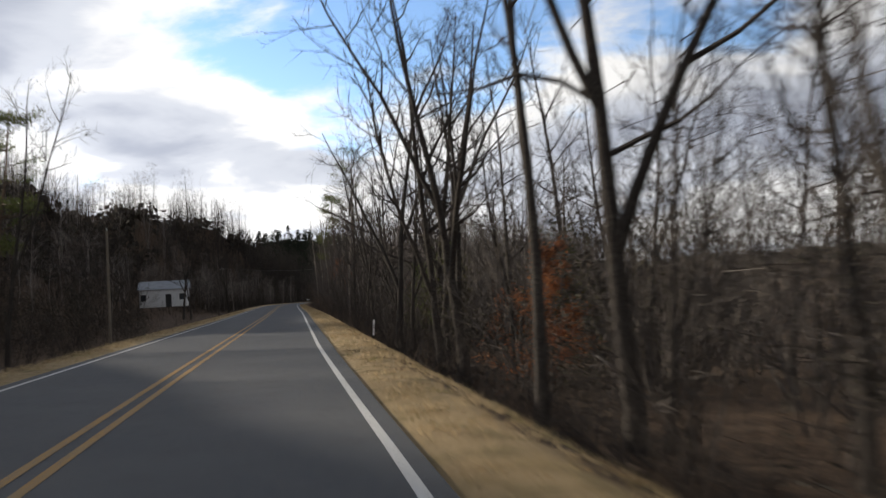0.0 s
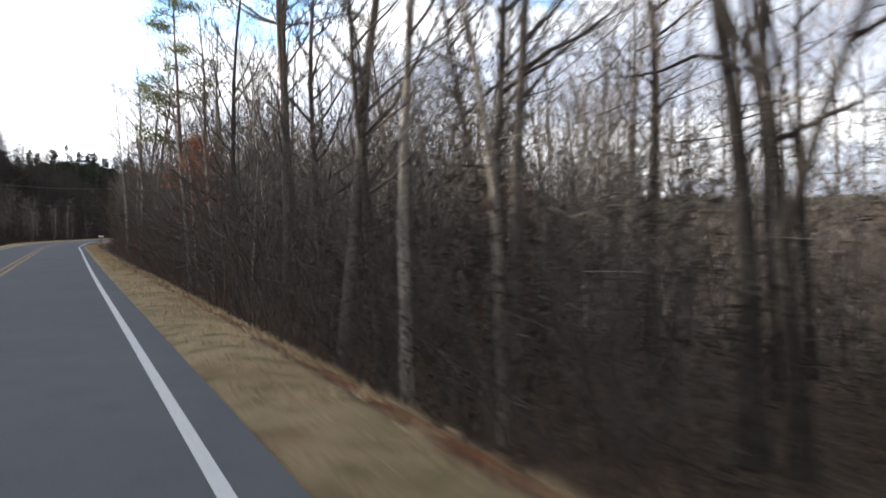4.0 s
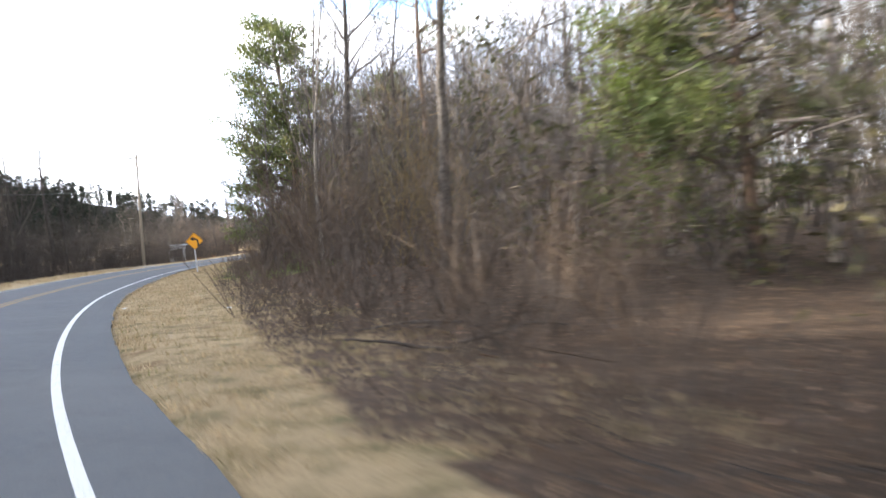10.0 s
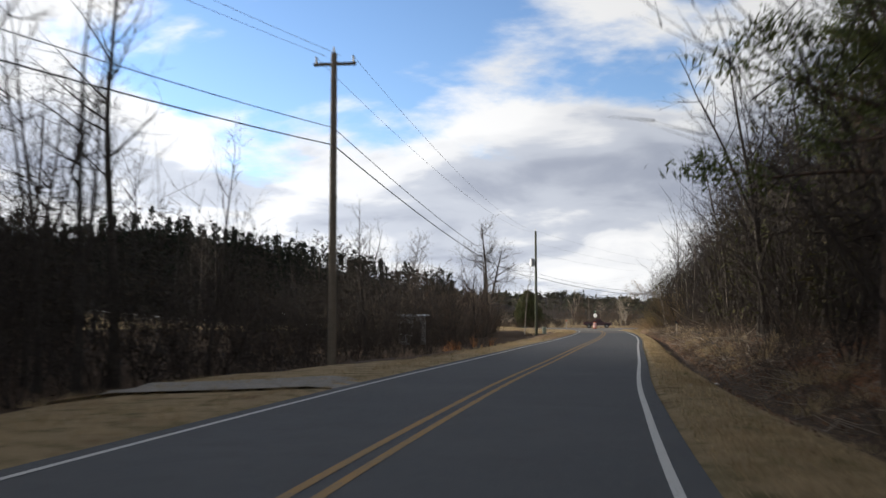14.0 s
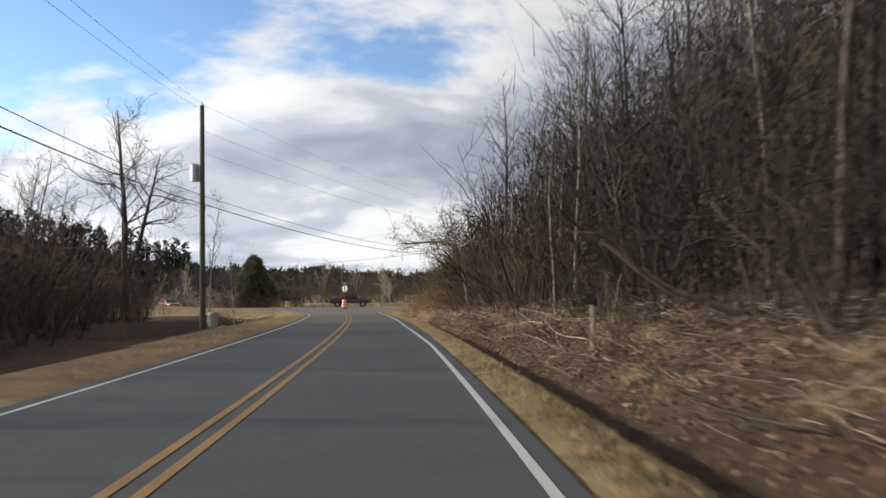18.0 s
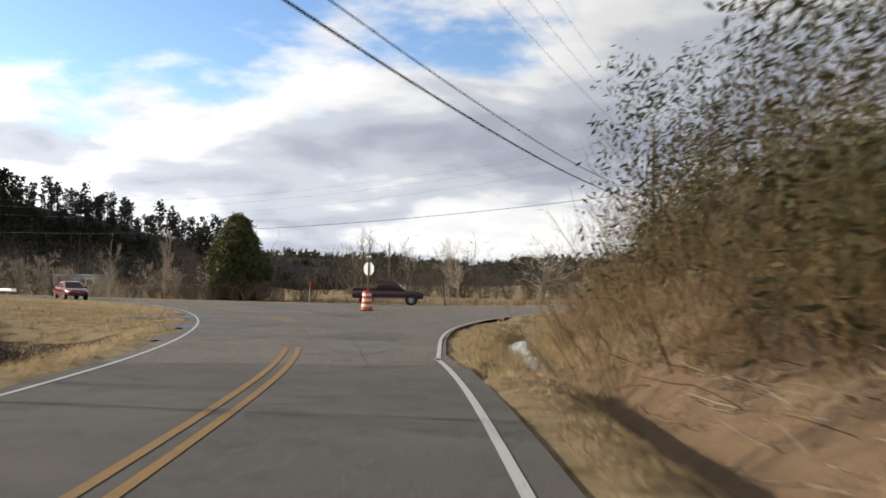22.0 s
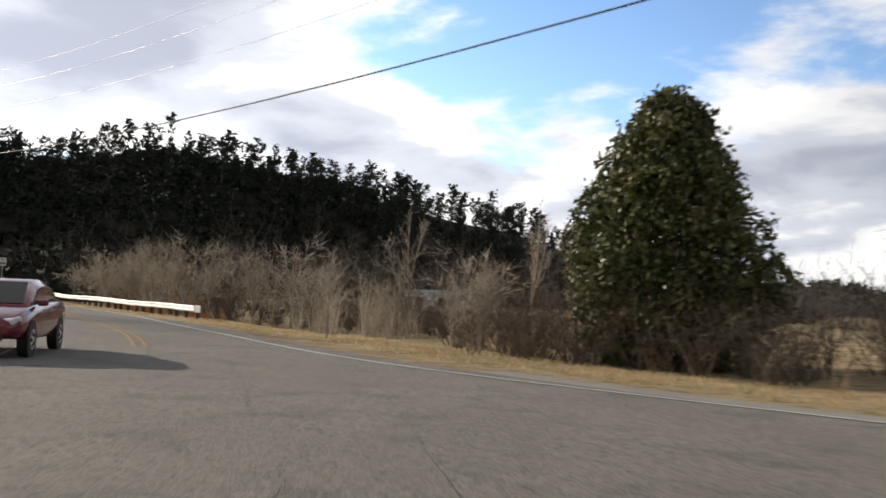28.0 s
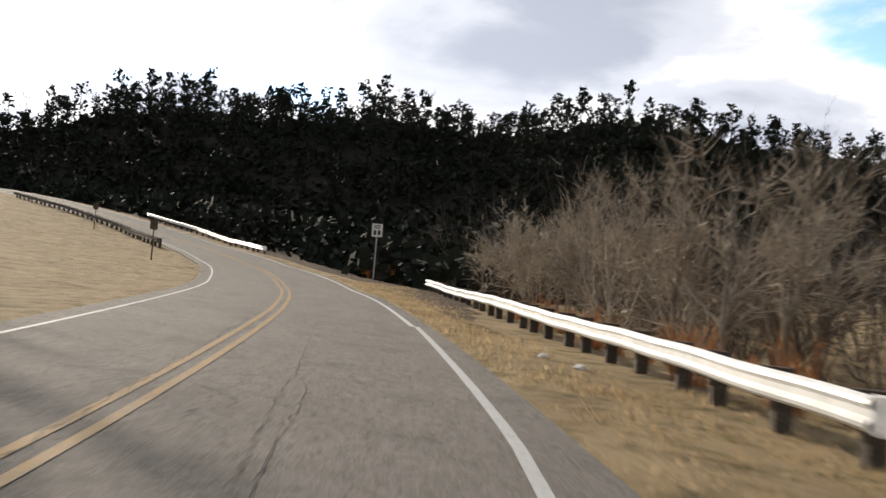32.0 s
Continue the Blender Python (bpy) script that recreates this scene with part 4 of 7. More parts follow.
# -- undergrowth pieces, joined into stuff
def shrub(seed, tall=2.2, stems=9, subs=5, twigs=4, wide=0.8, r=0.012):
    rng = np.random.default_rng(seed)
    q, t = [], []
    for _ in range(stems):
        a = rng.uniform(0, 2 * math.pi)
        s = np.array([math.cos(a), math.sin(a), 0]) * rng.uniform(0, 0.35 * wide)
        h = tall * rng.uniform(0.6, 1.15)
        P, R = limb(rng, s, np.array([math.cos(a) * wide * 0.5, math.sin(a) * wide * 0.5, 1]), h, 3, 0.16, 0.0, r, r * 0.35)
        q.append(tube(P, R, 3))
        for _ in range(subs):
            s2, _, d2 = on(P, R, rng.uniform(0.25, 0.95))
            w = fan(rng, d2, 20, 65)
            l2 = h * rng.uniform(0.2, 0.45)
            e = s2 + w * l2
            for k in range(twigs + 1):
                b = s2 + w * l2 * (k / (twigs + 1)) if k else s2
                tip = e if k == 0 else b + fan(rng, w, 20, 60) * l2 * rng.uniform(0.3, 0.6)
                side = unit(np.cross(tip - b, rng.normal(0, 1, 3))) * r * 0.42
                t.append((np.array([b + side, b - side, tip]), [[0, 1, 2]]))
    VQ, FQ = joined(q)
    VT, FT = joined(t)
    F = np.concatenate([FQ[:, [0, 1, 2]], FQ[:, [0, 2, 3]], FT + len(VQ)])
    return np.concatenate([VQ, VT]), F


def scatter(name, label, kinds, places, mat, rng, lo=0.7, hi=1.3, category="undergrowth", dz=-0.05):
    """One object of many shrubs, turned and sized by chance, on the ground."""
    places = np.asarray(places)
    Z = land(places) + dz
    Vs, Fs, k = [], [], 0
    for (x, y), z in zip(places, Z):
        V, F = kinds[rng.integers(len(kinds))]
        a, s = rng.uniform(0, 2 * math.pi), rng.uniform(lo, hi)
        c, d = math.cos(a) * s, math.sin(a) * s
        W = np.column_stack([V[:, 0] * c - V[:, 1] * d + x, V[:, 0] * d + V[:, 1] * c + y, V[:, 2] * s * rng.uniform(0.85, 1.2) + z])
        Vs.append(W)
        Fs.append(F + k)
        k += len(W)
    ob = new(name, mesh_of(name, np.concatenate(Vs), np.concatenate(Fs), mat))
    return tagged(ob, label, category, kind="stuff")


def along_a(y0, y1, lo, hi, n, rng):
    """Chance places beside the road, between two distances from its middle (right is positive)."""
    y = rng.uniform(y0, y1, n)
    seg = stretch(ROAD_A, y1=95)
    i = np.interp(y, seg[:, 1], np.arange(len(seg)))
    P = np.column_stack([np.interp(i, np.arange(len(seg)), seg[:, 0]), y])
    d = np.gradient(seg, axis=0)
    d /= np.linalg.norm(d, axis=1)[:, None]
    d = d[np.clip(np.round(i).astype(int), 0, len(seg) - 1)]
    o = rng.uniform(lo, hi, n)
    return P + np.stack([d[:, 1], -d[:, 0]], 1) * o[:, None]


rng = np.random.default_rng(7)
SHRUBS = [shrub(200 + i, tall=t, stems=n, wide=w) for i, (t, n, w) in enumerate([(2.2, 8, 0.8), (3.2, 7, 0.6), (1.5, 9, 1.1), (4.0, 6, 0.5)])]
LOW = [shrub(220 + i, tall=t, stems=n, subs=4, twigs=2, wide=w, r=0.01) for i, (t, n, w) in enumerate([(0.9, 9, 1.3), (1.3, 9, 1.0), (0.6, 10, 1.6)])]
BIGBRUSH = [shrub(240 + i, tall=t, stems=n, subs=7, twigs=4, wide=w, r=0.016) for i, (t, n, w) in enumerate([(5.0, 9, 0.7), (6.0, 8, 0.6), (4.0, 10, 0.9)])]

COARSE = [shrub(260 + i, tall=t, stems=n, subs=9, twigs=2, wide=w, r=0.035) for i, (t, n, w) in enumerate([(7.0, 5, 0.7), (8.5, 4, 0.6), (6.0, 5, 0.9)])]
# ---- woods ----
def band_of(line, x1, x0, lo, hi, n, rng):
    """Chance places beside the part of a line between two x values."""
    seg = stretch(line, y0=100, x0=x0, x1=x1)
    d = np.gradient(seg, axis=0)
    d /= np.linalg.norm(d, axis=1)[:, None]
    k = rng.integers(0, len(seg), n)
    return seg[k] + np.stack([d[k, 1], -d[k, 0]], 1) * rng.uniform(lo, hi, n)[:, None]


def set_out(kinds, places, lo, hi, rng, label=""):
    for x, y in places:
        kinds[rng.integers(len(kinds))].put(x, y, rng.uniform(lo, hi), rng.uniform(0, 360), label=label)


def wood_tree(seed, tall, wide, low, n, thick=0.02):
    """A slender bare tree of the wood's mass: a trunk, a few limbs and very many thin twigs."""
    rg = np.random.default_rng(seed)
    P, R = limb(rg, np.zeros(3), np.array([rg.normal(0, 0.05), rg.normal(0, 0.05), 1]), tall, 6, 0.05, 0.02, 0.011 * tall, 0.02)
    pieces = [tube(P, R, 4)]
    for _ in range(10):
        q, r, d = on(P, R, rg.uniform(low, 0.95))
        P1, R1 = limb(rg, q, fan(rg, d, 25, 55), wide * rg.uniform(0.6, 1.3), 3, 0.15, 0.12, min(r, 0.05), 0.012)
        pieces.append(tube(P1, R1, 3))
    V, F = joined(pieces)
    F = np.concatenate([F[:, [0, 1, 2]], F[:, [0, 2, 3]]])
    h = low + (1.02 - low) * rg.random(n) ** 0.8
    a = rg.uniform(0, 2 * math.pi, n)
    r = wide * np.sqrt(rg.random(n)) * np.sqrt(np.clip(1.15 - ((h - 0.62) / 0.5) ** 2, 0.08, 1))
    C = np.column_stack([np.cos(a) * r, np.sin(a) * r, h * tall])
    w = np.column_stack([np.cos(a), np.sin(a), np.full(n, 0.9)]) + rg.normal(0, 0.55, (n, 3))
    w /= np.linalg.norm(w, axis=1)[:, None]
    side = np.cross(w, rg.normal(0, 1, (n, 3)))
    side /= np.linalg.norm(side, axis=1)[:, None]
    side *= thick * rg.uniform(0.5, 1.3, (n, 1))
    T = np.stack([C + side, C - side, C + w * rg.uniform(0.7, 2.0, (n, 1))], 1).reshape(-1, 3)
    return np.concatenate([V, T]), np.concatenate([F, np.arange(3 * n).reshape(-1, 3) + len(V)])


WOOD = [wood_tree(600 + i, t, w, l, 300) for i, (t, w, l) in enumerate([(14, 2.4, 0.2), (16, 2.8, 0.3), (12, 2.2, 0.12), (15, 2.0, 0.25)])]
# right of the road, from the south
set_out(DARK, along_a(-305, -205, 7.2, 13, 22, rng), 0.7, 1.05, rng)
set_out(DARK, along_a(-300, -190, 12, 28, 18, rng), 0.7, 1.0, rng)
set_out(GREY + PALE, along_a(-205, -112, 6.4, 10.5, 40, rng), 0.7, 1.1, rng)
set_out(GREY, along_a(-200, -110, 11, 24, 18, rng), 0.7, 1.05, rng)
set_out(GREY + PALE, along_a(-112, -45, 8.8, 15, 22, rng), 0.6, 0.9, rng)
set_out(DARK + GREY[:1], along_a(-45, 30, 7.8, 13, 34, rng), 0.45, 0.75, rng)
set_out(GREY + PALE, along_a(28, 80, 7.6, 13, 24, rng), 0.5, 0.8, rng)
set_out(GREY + DARK, along_a(-45, 76, 14, 28, 14, rng), 0.65, 0.85, rng)
# left of the road
set_out(DARK, along_a(-335, -190, -48, -24, 12, rng), 0.5, 0.75, rng)
set_out(DARK + GREY, along_a(-110, -30, -30, -13, 22, rng), 0.55, 0.9, rng)
set_out(DARK, along_a(-25, 45, -40, -20, 8, rng), 0.45, 0.7, rng)
for x, y, s, k in ((-15.0, -35.0, 0.85, 0), (-12.5, -30.0, 0.9, 2), (-18.0, -19.0, 0.95, 1), (-19.5, -21.5, 0.8, 3), (-17.0, -13.0, 0.7, 2), (-24.0, -30.0, 0.9, 0)):
    DARK[k].put(x, y, s, x * 29 % 360)

# trees that stand out
DARK[3].put(72.0, -250.0, 0.9, 15)
DARK[0].put(29.6, -169.7, 0.85, 15)
DARK[2].put(32.0, -171.5, 0.85, 75)
DARK[0].put(36.0, -168.0, 0.62, 200)
DARK[3].put(39.5, -176.5, 0.5, 100)
PINES[0].put(68.5, -247.5, 0.95, 15)
GREY[2].put(49.5, -157.2, 0.95, 40)
BEECHES[0].put(49.6, -160.6, 1.1, 10)
BEECHES[0].put(51.6, -161.6, 0.85, 130)
BEECHES[0].put(102.6, -258.0, 0.7, 70)
for x, y, s in ((56.5, -163.0, 1.0), (41.5, -143.5, 0.8), (69.0, -184.0, 1.2), (36.5, -131.0, 0.9), (95.0, -236.0, 0.9), (60.0, -170.5, 0.8), (33.5, -120.5, 1.1)):
    BEECHES[1].put(x, y, s, x * 37 % 360)
DARK[0].put(92.6, -240.0, 1.1, 20)
DARK[1].put(91.4, -237.0, 1.05, 80)
DARK[2].put(98.0, -256.0, 1.15, 130)
PINES[1].put(60.5, -178.0, 1.15, 30)
PINES[0].put(47.6, -156.6, 1.15, 100)
PINES[2].put(12.2, -57.5, 1.35, 10, label="bushy yellow-green pine at the wood's edge")
PINES[0].put(9.3, -17.0, 0.75, 60)
FULLPINE.put(6.3, -35.0, 0.95, 160)
PINES[2].put(8.5, 4.0, 0.7, 200)
PINES[2].put(16.0, -48.0, 1.1, 140)
PINES[1].put(20.0, -72.0, 0.9, 300)
PINES[2].put(26.0, -98.0, 0.9, 220)
for x, y, s in ((33.8, -119.0, 1.0), (28.0, -108.5, 1.2), (24.5, -97.0, 0.8), (47.0, -148.0, 1.0), (82.0, -214.0, 1.1), (13.0, 60.0, 0.9), (9.0, 72.0, 0.8), (11.0, 34.0, 0.9)):
    CEDARS[0].put(x, y, s, x * 53 % 360)

U = rng
scatter("undergrowth", "dense leafless brown undergrowth along the wood's edge", SHRUBS, np.concatenate([along_a(-205, -112, 5.7, 9.5, 150, U), along_a(-112, -45, 7.8, 12, 130, U), along_a(44, 86, 7.0, 11.5, 84, U)]), BRUSH, U)
# same shrubs as the undergrowth, coloured darker where the wood lies in shade
scatter("shaded_undergrowth", "dark leafless undergrowth along the wood's edge", SHRUBS, np.concatenate([along_a(-320, -205, 5.7, 9.5, 184, U), along_a(-45, 44, 7.4, 11.5, 180, U)]), SHADETWIG, U)
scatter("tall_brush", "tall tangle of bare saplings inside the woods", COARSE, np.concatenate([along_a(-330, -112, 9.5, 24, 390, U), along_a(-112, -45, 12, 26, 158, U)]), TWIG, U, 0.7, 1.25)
scatter("bank_wood_brush", "dark tangle of saplings in the wood above the bank", COARSE, along_a(-45, 84, 10.5, 26, 315, U), SHADETWIG, U, 0.7, 1.25)
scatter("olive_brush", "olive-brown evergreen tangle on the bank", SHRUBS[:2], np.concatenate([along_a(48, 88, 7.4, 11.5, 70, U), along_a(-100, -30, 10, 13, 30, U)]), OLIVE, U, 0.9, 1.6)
scatter("thicket", "dark tangled thicket below the road", SHRUBS, np.concatenate([along_a(-340, -190, -24, -13, 180, U), along_a(-340, -190, -13, -6, 45, U), along_a(-110, -28, -18, -9.0, 195, U), along_a(-28, 30, -20, -8.5, 158, U), along_a(30, 58, -20, -11, 45, U), along_a(56, 86, -22, -12, 45, U)]), SHADETWIG, U, 0.7, 1.2)
scatter("thicket_trees", "dark bare saplings left of the road", COARSE, np.concatenate([along_a(-340, -190, -50, -25, 225, U), along_a(-185, -110, -60, -30, 68, U), along_a(-110, -28, -34, -11, 195, U), along_a(-28, 58, -40, -12, 248, U)]), SHADETWIG, U, 0.5, 0.85)
scatter("bank_brambles", "low dry brambles and stalks on the bank", LOW, np.concatenate([along_a(-45, 86, 5.6, 9.0, 204, U), along_a(-150, -95, 5.4, 9.5, 76, U), along_a(-112, -45, 6.6, 9.0, 90, U), along_a(-320, -150, 5.0, 7.0, 136, U)]), BRUSH, U, 0.6, 1.2)


# ---- distance: wooded hills ----
def far_tree(seed, pine):
    if pine:
        rg = np.random.default_rng(seed)
        low = rg.uniform(5.0, 8.5) if seed % 3 else 2.0
        c = []
        for _ in range(24):
            h = rg.uniform(0, 1)
            wide = 2.5 * math.sqrt(max(0.03, 1 - (1.7 * h - 0.75) ** 2)) * rg.uniform(0.6, 1.1)
            a, r = rg.uniform(0, 2 * math.pi), rg.uniform(0.2, 1.0) ** 0.6 * wide
            c.append((math.cos(a) * r, math.sin(a) * r, low + (15.0 - low) * h))
        V, F = leaf_cloud(rg, np.array(c), (0.55, 0.55, 0.3), 1.25, 4, 0.0, 0.8)
        F = np.concatenate([F[:, [0, 1, 2]], F[:, [0, 2, 3]]])
        tv, tf = tube(np.array([[0, 0, 0], [0, 0, 7], [0, 0, 14.0]]), [0.22, 0.18, 0.06], 3)
        return np.concatenate([V, tv]), np.concatenate([F, tf[:, [0, 1, 2]] + len(V), tf[:, [0, 2, 3]] + len(V)])
    t, (v, f) = bare_tree(seed, tall=12, girth=0.16, clear=0.25, limbs=9, subs=3, twigs=4, spread=0.3, thick=4.0, sides=4)
    tv, tf = t
    F = np.concatenate([f[0][:, [0, 1, 2]], f[0][:, [0, 2, 3]], f[1]])
    return np.concatenate([tv, v]), np.concatenate([tf[:, [0, 1, 2]], tf[:, [0, 2, 3]], F + len(tv)])


FAR_PINES = [far_tree(300 + i, True) for i in range(6)]
FAR_BARE = [far_tree(310 + i, False) for i in range(2)]


def hill_places(n, x0, x1, y0, y1, least, rng):
    P = np.column_stack([rng.uniform(x0, x1, n), rng.uniform(y0, y1, n)])
    ua, _ = beside(P, ROAD_A)
    return P[(hills(P) > least) & (np.abs(ua) > 15)]


west_hill = hill_places(9000, -480, -20, 120, 600, 4, rng)
west_hill = west_hill[west_hill[:, 0] < -5 - 0.29 * (west_hill[:, 1] - 95)]
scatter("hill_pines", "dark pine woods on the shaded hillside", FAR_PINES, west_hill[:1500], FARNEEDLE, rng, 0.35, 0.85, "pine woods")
scatter("hill_hardwoods", "bare hardwoods on the shaded hillside", FAR_BARE, west_hill[1500:1560], SHADETWIG, rng, 0.8, 1.1, "woods")
scatter("hill_brush", "dark brush under the hillside pines", COARSE, west_hill[1600:1900], SHADETWIG, rng, 0.6, 1.0, "undergrowth")
north = hill_places(9000, -180, 420, 480, 800, 6.0, rng)
scatter("far_hill_pines", "far pine woods along the low northern ridge", FAR_PINES, north[:800], RIDGEGREEN, rng, 0.2, 0.40, "pine woods")
scatter("far_hill_hardwoods", "far bare hardwoods along the low northern ridge", FAR_BARE, north[800:850], SHADETWIG, rng, 0.4, 0.7, "woods")


# dull evergreen bushes that close the wood's edge
def leafy_bush(seed, tall, wide):
    rg = np.random.default_rng(seed)
    c = []
    for _ in range(95):
        h = rg.uniform(0.05, 1.0)
        a, r = rg.uniform(0, 2 * math.pi), wide * math.sqrt(rg.random()) * (1.1 - 0.75 * h ** 2)
        c.append((math.cos(a) * r, math.sin(a) * r, h * tall))
    V, F = leaf_cloud(rg, np.array(c), 0.28, 0.24, 4, 0.3, 0.3)
    return V, np.concatenate([F[:, [0, 1, 2]], F[:, [0, 2, 3]]])


BUSHES = [leafy_bush(400 + i, t, w) for i, (t, w) in enumerate([(4.5, 1.3), (6.0, 1.5), (3.2, 1.4), (7.0, 1.2)])]
scatter("evergreen_tangle", "dull olive evergreen tangle among the bare trees", BUSHES, np.concatenate([along_a(-45, 82, 8.0, 15, 130, U), along_a(-120, -45, 12, 18, 36, U), along_a(-320, -120, 10, 22, 46, U)]), EVERGREEN, U, 0.7, 1.15)
scatter("bank_saplings", "bare saplings close-set on the bank", COARSE, np.concatenate([along_a(-205, -112, 6.8, 12, 170, U)]), TWIG, U, 0.55, 1.0)
# same saplings again, darkened to stand for shade on the bank
scatter("dark_bank_saplings", "dark bare saplings close-set on the bank", COARSE, along_a(-45, 84, 7.4, 12, 210, U), SHADETWIG, U, 0.55, 1.0)
scatter("west_woods", "tall bare woods left of the road", COARSE, np.concatenate([along_a(-185, -30, -60, -20, 300, U), along_a(-30, 30, -70, -30, 100, U)]), SHADETWIG, U, 0.9, 1.3)

# added filler bushes, no vines: they darken gaps and shade the lane
scatter("vine_tangle", "dark filler bushes left of the road, added for shade", BUSHES, np.concatenate([along_a(-340, -190, -30, -14, 40, U), along_a(-110, -38, -24, -12, 60, U), along_a(-30, 56, -26, -13, 95, U), along_a(-185, -110, -50, -25, 40, U)]), DARKFILL, U, 0.6, 1.15)
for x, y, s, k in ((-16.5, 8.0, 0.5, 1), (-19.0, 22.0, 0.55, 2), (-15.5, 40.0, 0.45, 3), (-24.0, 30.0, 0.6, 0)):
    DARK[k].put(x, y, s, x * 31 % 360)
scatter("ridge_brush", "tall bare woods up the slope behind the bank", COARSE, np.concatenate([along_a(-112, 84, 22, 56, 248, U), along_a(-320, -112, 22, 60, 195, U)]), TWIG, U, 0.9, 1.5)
scatter("house_thicket", "black tangled thicket before the small house", BUSHES, [(x, y) for x, y in zip(U.uniform(30, 60, 170), U.uniform(-232, -192, 170)) if x < 60.5 - (y + 221.6) * 0.758], DARKFILL, U, 0.55, 0.85)
def far_bush(seed):
    rg = np.random.default_rng(seed)
    c = np.array([(rg.normal(0, 1.1), rg.normal(0, 1.1), abs(rg.normal(0.9, 0.8))) for _ in range(26)])
    V, F = leaf_cloud(rg, c, 0.4, 1.0, 2, 0.0, 0.8)
    return V, np.concatenate([F[:, [0, 1, 2]], F[:, [0, 2, 3]]])


FAR_BUSHES = [far_bush(500 + i) for i in range(3)]
WD = np.random.default_rng(88)
# shade-darkened copy of the grey deep wood
scatter("dark_deep_wood", "dense dark leafless woods standing behind the roadside trees", WOOD, along_a(-345, -215, 15, 36, 120, WD), SHADETWIG, WD, 0.42, 0.66, "woods")
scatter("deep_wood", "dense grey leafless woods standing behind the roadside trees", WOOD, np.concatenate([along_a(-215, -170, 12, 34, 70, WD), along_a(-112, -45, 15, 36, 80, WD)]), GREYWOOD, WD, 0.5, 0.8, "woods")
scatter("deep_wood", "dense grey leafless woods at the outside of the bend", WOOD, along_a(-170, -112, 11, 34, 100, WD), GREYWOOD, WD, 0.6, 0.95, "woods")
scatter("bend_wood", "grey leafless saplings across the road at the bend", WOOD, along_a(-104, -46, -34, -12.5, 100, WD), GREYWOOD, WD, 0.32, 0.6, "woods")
# added crowns that thin the sunlight reaching the lane
scatter("shade_wood", "tall dark leafless woods across the road, added for shade", WOOD, along_a(-78, 8, -52, -27, 80, WD), SHADETWIG, WD, 0.65, 0.95, "woods")
scatter("bank_wood", "dark leafless woods above the bank", WOOD, along_a(-45, 84, 11.5, 30, 210, WD), SHADETWIG, WD, 0.65, 0.95, "woods")
scatter("west_wood", "grey leafless woods across the road", WOOD, np.concatenate([along_a(-190, -62, -62, -24, 110, WD), along_a(-250, -185, -60, -30, 40, WD)]), GREYWOOD, WD, 0.45, 0.75, "woods")
TALLBUSH = [leafy_bush(430 + i, t, w) for i, (t, w) in enumerate([(9.0, 2.2), (10.5, 2.5), (7.5, 2.4)])]
scatter("ridge_wood", "dark leafless woods up the slope behind the bank", WOOD, along_a(-60, 84, 30, 58, 60, WD), SHADETWIG, WD, 0.5, 0.75, "woods")
# dark backdrop bushes replace the deep shade inside the bank wood
scatter("bank_vines", "dark backdrop of bushes above the bank, in place of the wood's shade", TALLBUSH, along_a(-45, 82, 11, 24, 120, WD), DARKFILL, WD, 0.75, 1.1)
# dark bushes hide bright ground where shade should lie
scatter("hollow_tangle", "dark filler bushes as shade on the low ground under the trees", BUSHES, np.concatenate([along_a(-335, -200, 8.5, 20, 130, WD), along_a(-335, -200, 20, 38, 60, WD), along_a(-205, -112, 8.0, 20, 80, WD)]), DARKFILL, WD, 0.45, 0.9)
# cover for the added ridge that keeps the sun off the lane
slope = np.column_stack([WD.uniform(-95, 30, 1800), WD.uniform(-250, 10, 1800)])
slope = slope[(hills(slope) > 4) & (np.abs(beside(slope, ROAD_A)[0]) > 34)]
scatter("west_slope_wood", "leafless woods covering the added ridge across the road", WOOD, slope[:170], SHADETWIG, WD, 0.45, 0.7, "woods")
scatter("west_slope_scrub", "brown scrub under the trees of the added ridge across the road", FAR_BUSHES, slope[170:560], DARKFILL, WD, 0.8, 1.6)
# tall trees far out in the field inside the bend
set_out(GREY[2:3], [(-104.0, 168.0), (-108.5, 171.5), (-113.0, 173.0), (-107.0, 164.0), (-104.0, 160.0)], 1.15, 1.3, WD)
# the dark wood along the road before the driveway
set_out(DARK, [(x, y) for x, y in zip(U.uniform(-48, -21, 40), U.uniform(-60, -6, 40)) if x < -19 - max(0.0, y + 20) * 0.7], 0.5, 0.72, U)
# filler bushes and saplings thicken the wood out of view, blocking the sun
scatter("tall_vine_tangle", "tall filler bushes in the dark wood, added to block the sun", BUSHES, [(x, y) for x, y in zip(U.uniform(-50, -21, 120), U.uniform(-66, 4, 120)) if x < -20 - max(0.0, y + 20) * 0.8], DARKFILL, U, 0.9, 1.35)
scatter("dark_wood_brush", "close-set dark saplings in the wood", COARSE, [(x, y) for x, y in zip(U.uniform(-52, -17, 170), U.uniform(-66, 6, 170)) if x < -16 - max(0.0, y + 22) * 0.8], SHADETWIG, U, 0.7, 1.1)
# bare trees in the field inside the bend
set_out(GREY, [(-40.0, 106.0), (-44.5, 111.0), (-42.0, 117.0), (-49.0, 108.0), (-52.0, 115.0), (-47.0, 121.0), (-56.0, 121.0), (-38.5, 100.0)], 0.8, 1.0, U)


foot = hill_places(9000, -340, -50, 160, 400, 0.5, rng)
foot = foot[:2200]
crest = hill_places(9000, -420, -60, 130, 520, 19, rng)[:420]
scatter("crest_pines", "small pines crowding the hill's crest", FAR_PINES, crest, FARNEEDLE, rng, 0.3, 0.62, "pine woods")
